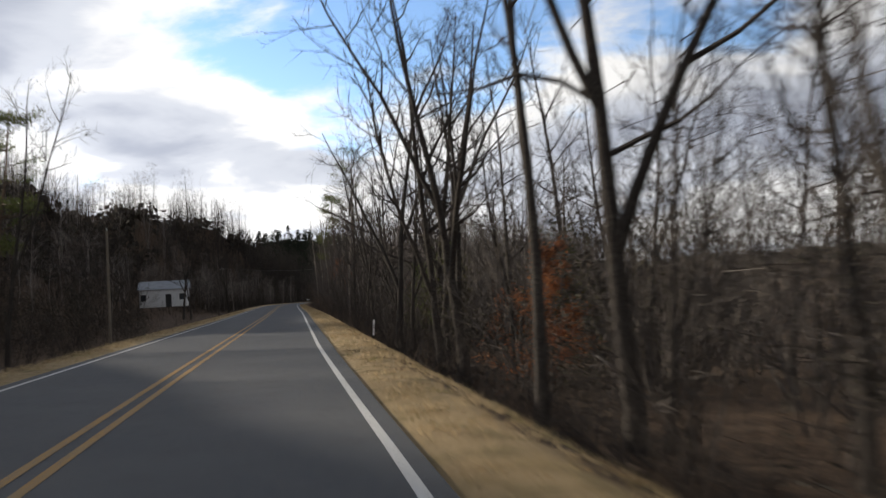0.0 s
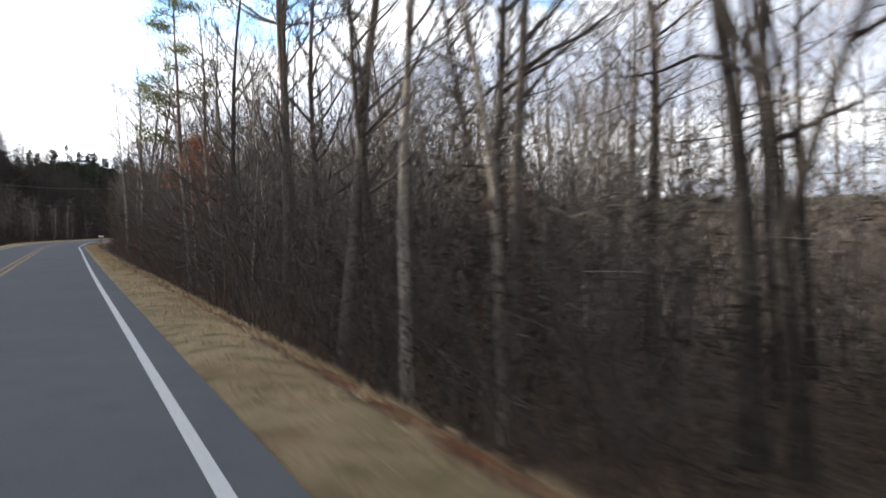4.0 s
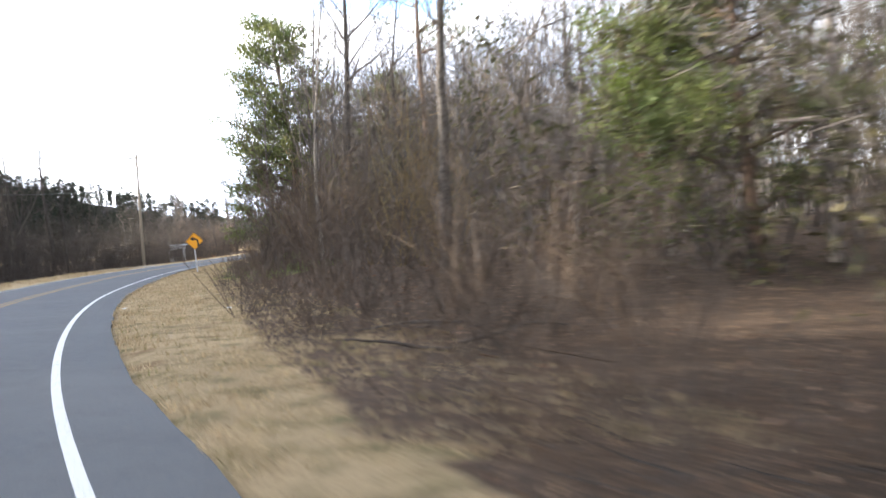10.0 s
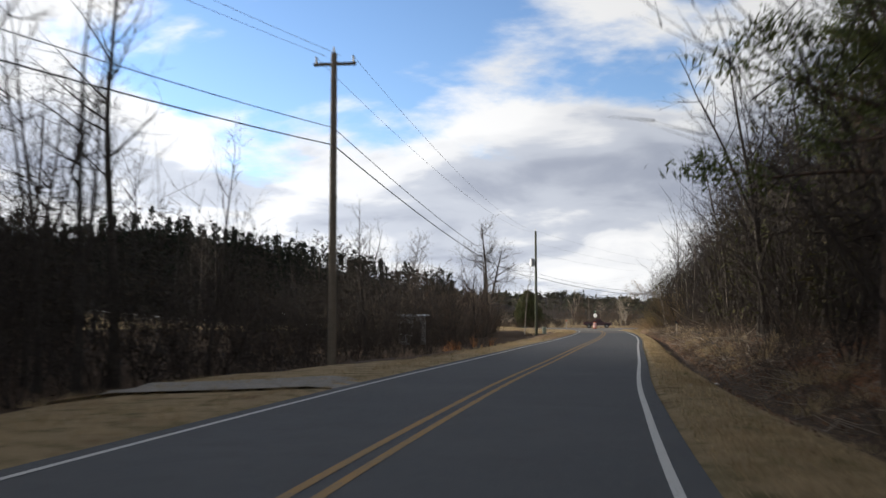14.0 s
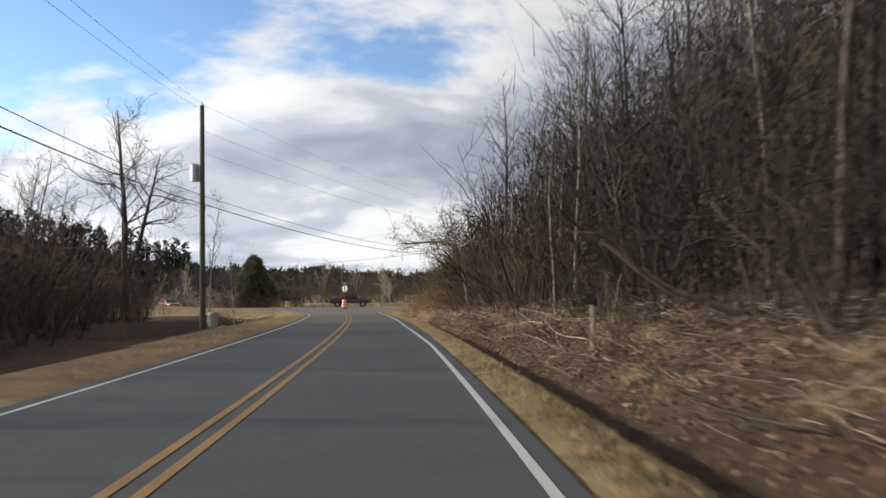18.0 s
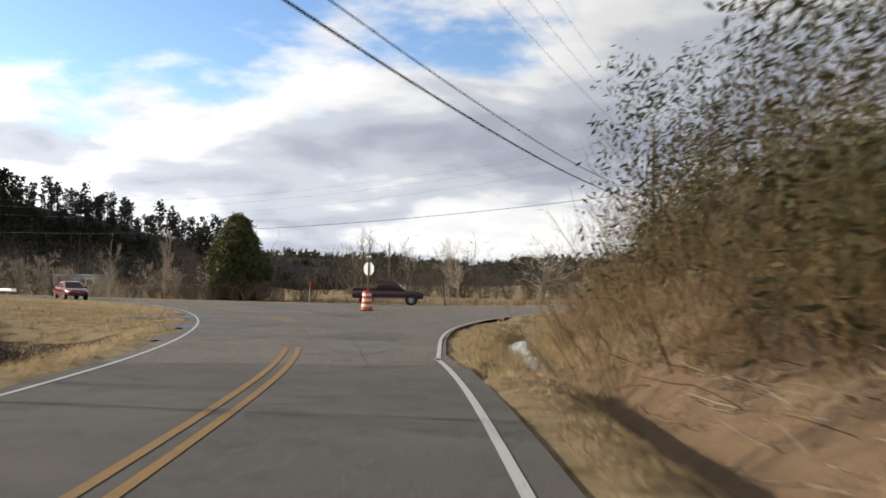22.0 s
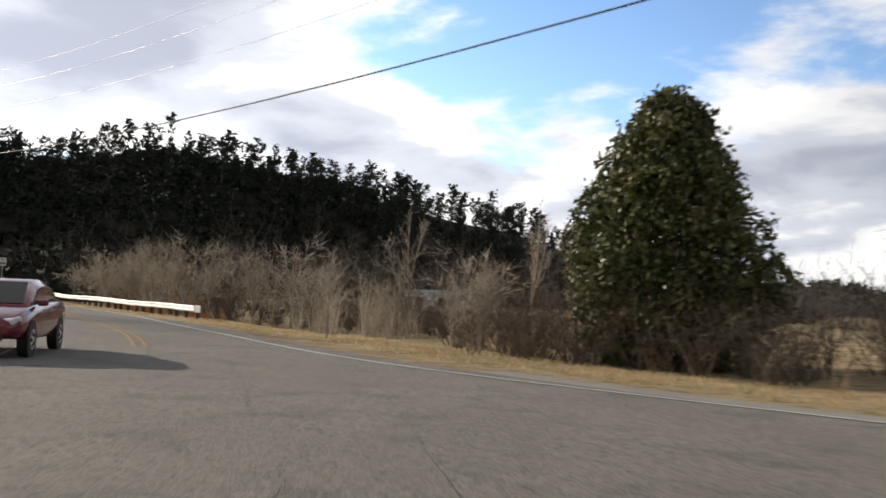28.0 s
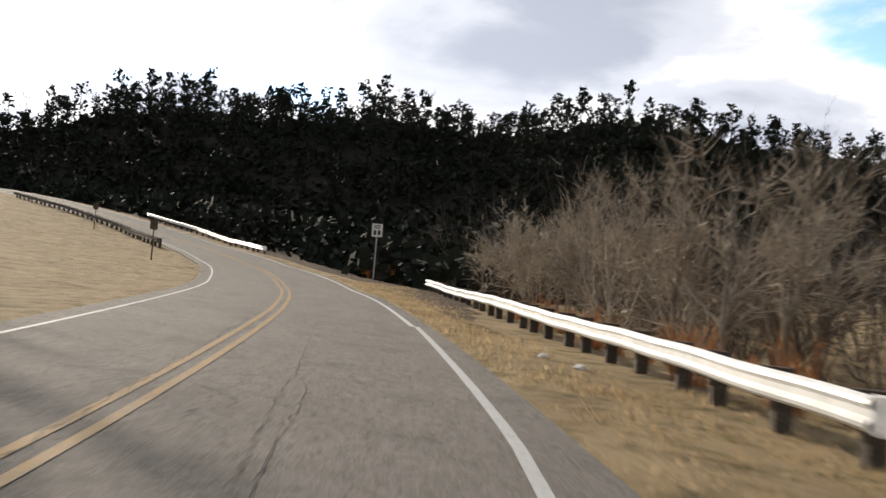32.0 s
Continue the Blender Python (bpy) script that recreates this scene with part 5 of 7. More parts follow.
# hillside scrub takes the same shade-darkened needle colour
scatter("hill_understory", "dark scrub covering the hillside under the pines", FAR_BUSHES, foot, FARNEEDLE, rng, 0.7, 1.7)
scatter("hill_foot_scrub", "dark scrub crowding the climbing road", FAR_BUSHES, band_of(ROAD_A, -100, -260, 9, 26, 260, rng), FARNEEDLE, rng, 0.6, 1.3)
scatter("north_ridge_scrub", "dark scrub covering the far northern ridge", FAR_BUSHES, north[1000:2000], RIDGEGREEN, rng, 1.1, 2.0)
# ---- the sunlit valley round the junction ----
def around(n, x0, x1, y0, y1, rng, clear=5.0):
    P = np.column_stack([rng.uniform(x0, x1, n), rng.uniform(y0, y1, n)])
    ua, _ = beside(P, ROAD_A)
    far, _ = beside(P, FAR_EDGE)
    kerb, _ = beside(P, NEAR_KERB)
    return P[(np.abs(ua) > clear) & ~((far > -clear + 1) & (kerb < clear - 2) & (ua > 0))]


def band(line, lo, hi, n, rng):
    L = smooth_line(line, 1.0)
    d = np.gradient(L, axis=0)
    d /= np.linalg.norm(d, axis=1)[:, None]
    k = rng.integers(0, len(L), n)
    o = rng.uniform(lo, hi, n)
    return L[k] + np.stack([d[k, 1], -d[k, 0]], 1) * o[:, None] + rng.normal(0, 0.4, (n, 2))


V2 = np.random.default_rng(21)
SUNBRUSH = [shrub(280 + i, tall=t, stems=n, subs=6, twigs=4, wide=w, r=r) for i, (t, n, w, r) in enumerate([(4.6, 10, 0.9, 0.032), (5.4, 9, 0.7, 0.036), (3.6, 11, 1.1, 0.026), (2.6, 10, 0.9, 0.02)])]
WAND = [shrub(290 + i, tall=t, stems=n, subs=3, twigs=2, wide=0.35, r=0.024) for i, (t, n) in enumerate([(3.4, 9), (4.0, 8), (2.8, 10)])]
behind_rail = [(-57.0, 181.5), (-70.0, 188.5), (-84.0, 197.0), (-96.0, 205.0)]
# sunlit copy of the brush: lighter twigs than the brown brush below
scatter("roadside_brush", "bare brush behind the guard rail, its pale twigs coloured as sunlit", SUNBRUSH[:3], band(behind_rail, -2.5, 3.5, 14, V2), PALETWIG, V2, 0.6, 0.95)
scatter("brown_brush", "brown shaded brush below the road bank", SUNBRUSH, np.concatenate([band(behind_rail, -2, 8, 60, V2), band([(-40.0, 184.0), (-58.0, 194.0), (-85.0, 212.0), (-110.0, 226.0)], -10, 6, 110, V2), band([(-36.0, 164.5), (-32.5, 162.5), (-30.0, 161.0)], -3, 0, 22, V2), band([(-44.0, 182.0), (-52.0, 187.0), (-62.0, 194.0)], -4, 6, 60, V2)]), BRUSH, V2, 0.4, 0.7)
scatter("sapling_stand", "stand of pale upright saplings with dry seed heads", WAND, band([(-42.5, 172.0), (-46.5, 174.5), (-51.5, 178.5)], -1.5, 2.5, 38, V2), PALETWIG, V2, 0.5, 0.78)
scatter("field_edge_brush", "hazy brown brush along the far side of the field", SUNBRUSH[1:], np.concatenate([band([(-22.0, 186.0), (0.0, 184.0), (20.0, 180.0), (45.0, 186.0), (80.0, 205.0)], -7, 6, 150, V2), band([(-30.0, 215.0), (10.0, 225.0), (60.0, 235.0)], -12, 12, 90, V2)]), BRUSH, V2, 0.7, 1.15)
scatter("far_woods", "grey bare woods at the valley's far side", COARSE, np.concatenate([around(260, -60, 140, 240, 420, V2), around(120, -130, -50, 215, 300, V2), around(90, 60, 200, 90, 180, V2, 14)]), TWIG, V2, 0.8, 1.3)
scatter("orange_broom_sedge", "tufts of orange broom sedge behind the guard rail", [shrub(296, tall=0.9, stems=26, subs=1, twigs=0, wide=0.5, r=0.012)], np.concatenate([band([(-57.0, 176.6), (-66.0, 182.3), (-78.0, 190.5)], -1.5, 0.3, 34, V2), along_a(18, 34, -12, -9.5, 8, V2), band([(-100.0, 201.0), (-112.0, 206.0)], -2, 2, 10, V2)]), BROOM, V2, 0.5, 1.1, "grass")
scatter("field_weeds", "tan dead weeds at the field edge", [shrub(297, tall=0.8, stems=16, subs=2, twigs=1, wide=0.7, r=0.008)], np.concatenate([band([(-40.0, 163.5), (-28.0, 156.5), (-14.0, 150.5), (4.0, 152.0), (24.0, 162.0)], -10, -2.5, 190, V2), band([(-16.0, 163.0), (6.0, 166.0), (30.0, 176.0)], -6, 6, 90, V2)]), DRYLEAF, V2, 0.6, 1.3, "weeds")
scatter("left_bank_brush", "brown brush beside the ditch before the junction", SUNBRUSH[1:], np.concatenate([along_a(56, 80, -24, -13.5, 80, V2), along_a(30, 60, -22, -11.5, 80, V2)]), BRUSH, V2, 0.75, 1.2)
scatter("corner_brush", "olive and brown brush on the junction corner bank", SHRUBS[:3], np.concatenate([band([(1.6, 72.0), (0.2, 82.0), (-0.6, 90.0), (-0.6, 97.0), (0.8, 103.0), (3.0, 110.0), (6.6, 117.0)], -0.2, 5.0, 230, V2)]), OLIVE, V2, 0.8, 1.35)
scatter("corner_twigs", "bare brown brush on the junction corner bank", SHRUBS, np.concatenate([band([(2.0, 72.0), (0.6, 82.0), (-0.2, 90.0), (0.0, 98.0), (1.6, 104.0), (5.6, 114.0)], 0.2, 6, 190, V2)]), BRUSH, V2, 0.8, 1.3)
scatter("corner_evergreen", "olive leafy tangle on the junction corner bank", BUSHES, band([(1.8, 74.0), (0.8, 84.0), (0.4, 94.0), (1.5, 102.0), (4.4, 111.0)], -0.4, 4.5, 70, V2), EVERGREEN, V2, 0.7, 1.05)
scatter("corner_weeds", "dry weeds and brambles at the foot of the corner bank", LOW, band([(-1.2, 84.0), (-1.7, 90.0), (-1.8, 96.0), (-0.8, 104.0), (1.4, 112.0), (4.0, 119.0)], -0.2, 2.2, 170, V2), DRYLEAF, V2, 0.5, 1.2, "weeds")

# single trees of the valley
for k, x, y, s, a in ((0, -66.5, 184.6, 0.58, 0), (1, -62.0, 182.6, 0.66, 70), (0, -75.0, 190.0, 0.6, 150), (1, -81.0, 194.5, 0.62, 10), (1, -58.5, 182.5, 0.6, 222), (1, -70.5, 187.5, 0.68, 300),
                      (2, -48.0, 183.3, 0.58, 30), (2, -49.5, 205.0, 0.8, 130), (0, -40.3, 163.5, 0.34, 200), (1, -33.4, 161.6, 0.34, 40), (1, -34.8, 162.4, 0.28, 140),
                      (0, -10.5, 214.0, 0.95, 310), (2, -22.0, 205.0, 0.75, 60),
                      (2, 22.0, 207.0, 0.75, 33), (0, -14.0, 190.0, 0.6, 250)):
    SUNLIT[k].put(x, y, s, a)
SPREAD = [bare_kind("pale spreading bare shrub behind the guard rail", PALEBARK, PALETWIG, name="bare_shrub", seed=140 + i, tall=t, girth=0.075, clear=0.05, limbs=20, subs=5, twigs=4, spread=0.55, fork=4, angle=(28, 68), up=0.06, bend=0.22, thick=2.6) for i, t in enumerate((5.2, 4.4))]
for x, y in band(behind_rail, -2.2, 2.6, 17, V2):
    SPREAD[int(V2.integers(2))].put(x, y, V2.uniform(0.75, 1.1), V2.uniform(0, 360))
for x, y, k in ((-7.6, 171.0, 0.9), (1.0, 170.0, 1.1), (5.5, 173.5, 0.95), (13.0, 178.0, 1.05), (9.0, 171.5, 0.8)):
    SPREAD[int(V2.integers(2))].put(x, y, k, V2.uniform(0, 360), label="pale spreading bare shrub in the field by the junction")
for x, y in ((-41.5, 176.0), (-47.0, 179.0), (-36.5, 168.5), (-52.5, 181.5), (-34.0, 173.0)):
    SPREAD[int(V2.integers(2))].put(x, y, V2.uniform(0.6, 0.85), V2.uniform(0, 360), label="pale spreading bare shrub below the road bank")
VINE = bare_kind("gnarled bare roadside tree hung with vines", DARKBARK, TWIG, seed=131, tall=11.5, girth=0.24, clear=0.38, limbs=22, subs=7, twigs=7, spread=0.42, fork=2, angle=(40, 80), up=0.03, bend=0.25)
VINE.put(-20.9, 74.9, 1.28, 30)
PALE[0].put(-17.0, 82.0, 0.75, 80)
PALE[1].put(-15.5, 84.5, 0.6, 10)


def leaning_tree():
    """The pale tree that arches over the ditch, with drooping seed heads at its twig ends."""
    rg = np.random.default_rng(64)
    ob = thing("leaning_tree", "pale leaning tree with drooping seed heads over the ditch", "tree", (LEAN[0][0], LEAN[0][1], height(*LEAN[0][:2]) - 0.1))
    base = np.array([LEAN[0][0], LEAN[0][1], height(*LEAN[0][:2]) - 0.1])
    P = np.vstack([[0.25, 0.1, 0.0], np.array(LEAN) - base])
    part("trunk", mesh_of("trunk", *tube(P, np.linspace(0.13, 0.03, len(P)), 8), PALEBARK, True), PALEBARK, ob)
    twigs, heads = [], []
    for i in range(34):
        s, r, d = on(P, np.linspace(0.13, 0.03, len(P)), rg.uniform(0.35, 0.99))
        P1, R1 = limb(rg, s, fan(rg, d, 25, 70) + np.array([-0.5, 0, 0.1]), rg.uniform(0.8, 2.2), 5, 0.16, 0.03, 0.022, 0.006)
        twigs.append(tube(P1, R1, 4))
        for _ in range(7):
            q, _, d2 = on(P1, R1, rg.uniform(0.3, 1.0))
            P2, R2 = limb(rg, q, fan(rg, d2, 20, 60), rg.uniform(0.25, 0.7), 3, 0.2, -0.05, 0.007, 0.004)
            twigs.append(tube(P2, R2, 3))
            heads.append(P2[-1] - np.array([0, 0, 0.06]))
    part("crown", mesh_of("crown", *joined(twigs), PALETWIG), PALETWIG, ob)
    part("seed_heads", mesh_of("seed_heads", *leaf_cloud(rg, np.array(heads), 0.05, 0.13, 3, 3.0, 0.3), DRYLEAF), DRYLEAF, ob, "drooping russet seed heads")


LEAN = [(1.69, 70.5, 2.13), (1.51, 70.13, 3.5), (1.17, 69.78, 4.41), (0.46, 69.54, 4.71), (-0.47, 69.31, 4.7), (-1.41, 69.19, 4.62), (-2.33, 68.86, 4.6)]
leaning_tree()
PALE[2].put(5.8, 68.0, 0.7, 200, lean=(0, -8))

# the big evergreen by the junction
def magnolia():
    rng = np.random.default_rng(77)
    ob = thing("magnolia_tree", "broad dense evergreen tree with glossy dark leaves beside the junction", "tree", (-28.05, 163.2, height(-28.05, 163.2) - 0.1))
    t, l = limb(rng, np.zeros(3), np.array([0.02, 0, 1]), 8.0, 10, 0.03, 0.02, 0.24, 0.04)
    part("trunk", mesh_of("trunk", *tube(t, l, 8), BARK, True), BARK, ob)
    tips = []
    for i in range(60):
        h = rng.uniform(0.08, 0.92)
        a = rng.uniform(0, 2 * math.pi)
        q, _, _ = on(t, l, h)
        P, R = limb(rng, q, np.array([math.cos(a), math.sin(a), 0.3]), 2.4 * (1 - 0.7 * h), 5, 0.10, 0.05, 0.05, 0.012)
        part("bough", mesh_of("bough", *tube(P, R, 4), BARK, True), BARK, ob)
    def shell(h, a):
        wide = 2.62 * np.interp(h, [0, 0.1, 0.3, 0.5, 0.7, 0.85, 0.95, 1.0], [0.72, 0.92, 1.0, 0.90, 0.70, 0.48, 0.28, 0.08])
        wide *= 1 + 0.10 * math.sin(3 * a + 6 * h) + 0.08 * math.sin(7 * a - 9 * h) + 0.05 * math.sin(13 * a + 17 * h)
        if h < 0.48 and abs((a + 0.35 + math.pi) % (2 * math.pi) - math.pi) < 0.6:
            wide *= 1.16
        return wide
    for i in range(620):
        h, a = rng.uniform(0.0, 1.0) ** 0.9, rng.uniform(0, 2 * math.pi)
        r = shell(h, a) * rng.uniform(0.86, 1.04)
        c = np.array([math.cos(a) * r, math.sin(a) * r, 0.25 + 7.75 * h])
        tips.extend(c + rng.normal(0, 0.20, (9, 3)))
    for i in range(3600):
        h, a = rng.uniform(0.0, 0.97), rng.uniform(0, 2 * math.pi)
        r = shell(h, a) * 0.85 * rng.random() ** 0.4
        tips.append(np.array([math.cos(a) * r, math.sin(a) * r, 0.25 + 7.75 * h]))
    part("leaves", mesh_of("leaves", *leaf_cloud(rng, np.array(tips), 0.10, 0.23, 5, 0.2, 0.5), MAGNOLIA), MAGNOLIA, ob, "glossy dark green leaves")
    return ob


magnolia()
scatter("magnolia_skirt", "bare pale shoots and brush round the evergreen's foot", SUNBRUSH[2:], band([(-32.1, 161.2), (-28.1, 159.5), (-23.6, 160.0), (-20.6, 162.6)], -2.0, 1.2, 34, V2), BRUSH, V2, 0.5, 0.8)


# ---- utility poles and wires ----
def utility_pole(x, y, top, base_z, mat, label, arm=True, can=False, turn=0.0, r=0.15):
    ob = thing("utility_pole", label, "utility pole", (x, y, base_z), turn)
    h = top - base_z
    part("shaft", cone(bmesh.new(), r, r * 0.68, h + 0.5, (0, 0, h / 2 - 0.25), sides=14), mat, ob)
    if arm:
        part("crossarm", box(bmesh.new(), (1.5, 0.09, 0.11), (0, 0.12, h - 0.35), bevel=0.01), mat, ob)
        for o in (-0.66, 0.66):
            bm = cone(bmesh.new(), 0.05, 0.03, 0.16, (o, 0.12, h - 0.21), sides=8)
            part("insulator", cone(bm, 0.03, 0.055, 0.06, (o, 0.12, h - 0.11), sides=8), SIGNBACK, ob)
    part("pole_top_pin", cone(bmesh.new(), 0.045, 0.03, 0.24, (0, 0, h + 0.1), sides=8), SIGNBACK, ob)
    if can:
        c = part("transformer", cone(bmesh.new(), 0.25, 0.25, 0.85, (-0.42, 0.0, h * 0.70), sides=16), STEEL, ob, "grey steel transformer can")
        part("lid", cone(bmesh.new(), 0.26, 0.16, 0.1, (-0.42, 0.0, h * 0.70 + 0.47), sides=16), STEEL, c)
        part("bracket", box(bmesh.new(), (0.25, 0.1, 0.5), (-0.18, 0, h * 0.70)), STEEL, ob)
    part("cable_clamp", box(bmesh.new(), (0.16, 0.34, 0.14), (0, 0.1, h * 0.55), bevel=0.02), CABLE, ob)
    return ob


def wire(name, a, b, sag, r, mat, label):
    P = np.array([[a[i] + (b[i] - a[i]) * t - (sag * 4 * t * (1 - t) if i == 2 else 0) for i in range(3)] for t in np.linspace(0, 1, 25)])
    V, F = tube(P, np.full(25, r), 5)
    return tagged(new(name, mesh_of(name, V, F, mat, True)), label, "wire", group="overhead wires")


POLE_0 = (-13.5, -88.0, 9.0)
POLE_B = (-8.5, -21.2, 10.6)
POLE_A = (-12.6, 61.2, 11.75)
POLE_D = (6.4, 134.4, 11.6)
POLE_E = (-68.2, 164.5, 11.0)
POLE_C = (18.0, 202.6, 12.6)
utility_pole(*POLE_0[:2], POLE_0[2], height(-13.5, -88.0), WOODPOLE, "weathered wooden utility pole among the roadside trees", turn=80)
utility_pole(*POLE_B, -0.45, WOODPOLE, "weathered wooden utility pole with a short crossarm by a driveway", turn=5)
utility_pole(*POLE_A, -0.45, GREENPOLE, "tall greenish wooden utility pole with a transformer can", arm=False, can=True, turn=-10, r=0.17)
utility_pole(*POLE_D, 0.35, WOODPOLE, "wooden utility pole at the junction corner", turn=35, arm=False)
utility_pole(*POLE_E, height(-68.2, 164.5), WOODPOLE, "wooden utility pole in the roadside field", turn=20)
utility_pole(*POLE_C, height(18.0, 202.6), WOODPOLE, "dark wooden utility pole across the field", arm=False, turn=35)
utility_pole(11.5, 205.5, 6.8, height(11.5, 205.5), WOODPOLE, "short dark utility pole across the field", arm=False, r=0.12)
utility_pole(-18.5, 208.0, 7.5, height(-18.5, 208.0), WOODPOLE, "short pale utility pole behind the field", arm=False, r=0.12)
utility_pole(58.3, -223.6, 7.6, height(58.3, -223.6), WOODPOLE, "weathered utility pole in the thicket below the road", arm=False, turn=30, r=0.13)
for a, b, lo, end in ((POLE_0, POLE_B, 6.3, 7.4), (POLE_B, POLE_A, 7.4, 6.45)):
    for k, (h, r) in enumerate(((lo, 0.022), (lo + 0.6, 0.015))):
        wire("power_cable", (a[0], a[1], h), (b[0], b[1], end + (0.6 if b is POLE_B else 0.45) * k), 1.1, r, CABLE, "thick black cable sagging between the utility poles")
    for o, h in ((-0.66, -0.1), (0.66, -0.1)):
        wire("power_wire", (a[0] + o, a[1], a[2] + h), (b[0] + o * 0.4, b[1], b[2] + h), 1.2, 0.007, WIRE, "thin wire high between the utility poles")
for k, (h, g, r) in enumerate(((6.45, 7.0, 0.024), (6.9, 7.5, 0.015))):
    wire("power_cable", (POLE_A[0], POLE_A[1], h), (POLE_D[0], POLE_D[1], g), 1.35, r, CABLE, "thick black cable crossing the road to the junction corner")
for k, (h, g) in enumerate(((11.8, 11.6), (10.4, 10.7), (9.2, 9.9))):
    wire("power_wire", (POLE_A[0], POLE_A[1], h), (POLE_D[0], POLE_D[1], g), 0.7, 0.007, WIRE, "thin wire high across the road")
for h, g, r in ((11.4, 10.9, 0.005), (10.9, 10.3, 0.005), (10.2, 9.5, 0.005)):
    wire("power_wire", (POLE_D[0], POLE_D[1], h), (POLE_E[0], POLE_E[1], g), 3.0, r, WIRE, "thin wire along the main road, catching the sun")
wire("power_cable", (POLE_D[0], POLE_D[1], 7.75), (POLE_E[0], POLE_E[1], 7.1), 1.93, 0.017, CABLE, "black cable along the main road")
wire("power_wire", (POLE_D[0], POLE_D[1], 11.5), (POLE_C[0], POLE_C[1], 12.3), 0.8, 0.007, WIRE, "thin wire towards the far poles")
wire("power_wire", (58.3, -223.6, 5.0), (20.0, -243.0, 5.6), 0.6, 0.012, CABLE, "slack service cable from the pole in the thicket")


# ---- signs ----
def plate(name, outline, thick, mat, parent, at, label=""):
    """A flat sign panel that stands upright and faces -y."""
    bm = bmesh.new()
    front = [bm.verts.new((x, -thick / 2, z)) for x, z in outline]
    back = [bm.verts.new((x, thick / 2, z)) for x, z in outline]
    bm.faces.new(front)
    bm.faces.new(back[::-1])
    n = len(outline)
    for i in range(n):
        bm.faces.new((front[i], back[i], back[(i + 1) % n], front[(i + 1) % n]))
    bmesh.ops.recalc_face_normals(bm, faces=bm.faces)
    ob = part(name, bm, mat, parent, label)
    ob.matrix_basis = Matrix.Translation(at)
    return ob


def ngon(n, r, turn=0.0):
    return [(r * math.cos(2 * math.pi * i / n + turn), r * math.sin(2 * math.pi * i / n + turn)) for i in range(n)]


def rect(w, h):
    return [(-w / 2, -h / 2), (w / 2, -h / 2), (w / 2, h / 2), (-w / 2, h / 2)]


def words(text, size, mat, parent, at, label="", turn=0.0):
    cu = bpy.data.curves.new("lettering", "FONT")
    cu.body, cu.size, cu.extrude, cu.align_x, cu.align_y = text, size, 0.002, "CENTER", "CENTER"
    cu.materials.append(mat)
    ob = new("lettering", cu)
    ob.parent = parent
    ob.matrix_basis = pose(*at, 90, 0, turn)
    return tagged(ob, label)


def curve_sign():
    x, y = 6.5, -61.0
    ob = thing("curve_warning_sign", "yellow diamond warning sign with a black left-turn arrow on the verge", "road sign", (x, y, height(x, y)), 8)
    part("post", box(bmesh.new(), (0.07, 0.045, 1.75), (0, 0.03, 0.85), (0, -3, 0)), STEEL, ob)
    plate("panel", ngon(4, 0.485), 0.012, SIGNYELLOW, ob, (0, -0.01, 1.72))
    plate("border", [(p * 0.97, q * 0.97) for p, q in ngon(4, 0.485)], 0.004, SIGNBLACK, ob, (0, -0.018, 1.72))
    plate("panel_face", ngon(4, 0.445), 0.004, SIGNYELLOW, ob, (0, -0.022, 1.72))
    stem = [(0.16, -0.26), (0.25, -0.26), (0.25, 0.0), (0.21, 0.10), (0.10, 0.17), (-0.02, 0.19), (-0.02, 0.27), (-0.24, 0.14), (-0.02, 0.02), (-0.02, 0.10), (0.07, 0.08), (0.14, 0.03), (0.16, -0.04)]
    plate("arrow", stem, 0.004, SIGNBLACK, ob, (-0.02, -0.028, 1.70), "black bent arrow")


curve_sign()


def stop_sign():
    x, y = -10.72, 125.5
    ob = thing("stop_sign", "bare pale back of a stop sign topped by a green blade", "road sign", (x, y, 0.0), -33)
    part("post", box(bmesh.new(), (0.06, 0.05, 2.95), (0, 0, 1.47)), GREENPOLE, ob)
    plate("panel", ngon(8, 0.40, math.pi / 8), 0.01, SIGNBACK, ob, (0, 0.035, 2.36), "bare pale back of the octagonal panel")
    plate("face", ngon(8, 0.385, math.pi / 8), 0.004, DRUMRED, ob, (0, 0.045, 2.36))
    blade = plate("street_name_blade", rect(0.46, 0.20), 0.012, SIGNGREEN, ob, (0.02, 0, 3.03), "dark green street-name blade")
    for k, w in enumerate((0.10, 0.14)):
        plate("lettering_bar", rect(w, 0.05), 0.004, SIGNWHITE, blade, (-0.12 + 0.19 * k, -0.010, 0))
    return ob


stop_sign()


def drum():
    ob = thing("traffic_drum", "weathered orange and white traffic drum at the sign's foot", "traffic drum", (-10.74, 125.2, 0.0), 15)
    z, prof = 0.0, [(0.335, 0.0), (0.335, 0.06)]
    part("base", cone(bmesh.new(), 0.36, 0.34, 0.08, (0, 0, 0.04), sides=24), RUBBER, ob)
    for k, (h, r0, r1, m, n) in enumerate(((0.17, 0.31, 0.305, DRUMRED, "orange_band"), (0.15, 0.30, 0.295, DRUMWHITE, "white_band"), (0.15, 0.295, 0.285, DRUMRED, "orange_band"), (0.15, 0.28, 0.275, DRUMWHITE, "white_band"), (0.15, 0.275, 0.262, DRUMRED, "orange_band"), (0.14, 0.258, 0.25, DRUMWHITE, "white_band"), (0.11, 0.25, 0.22, DRUMRED, "orange_band"))):
        part(n, cone(bmesh.new(), r0, r1, h, (0, 0, 0.08 + z + h / 2), sides=28), m, ob)
        z += h
    bm = box(bmesh.new(), (0.30, 0.06, 0.05), (0, 0, 0.08 + z + 0.05), bevel=0.015)
    part("handle", bm, DRUMRED, ob)


drum()


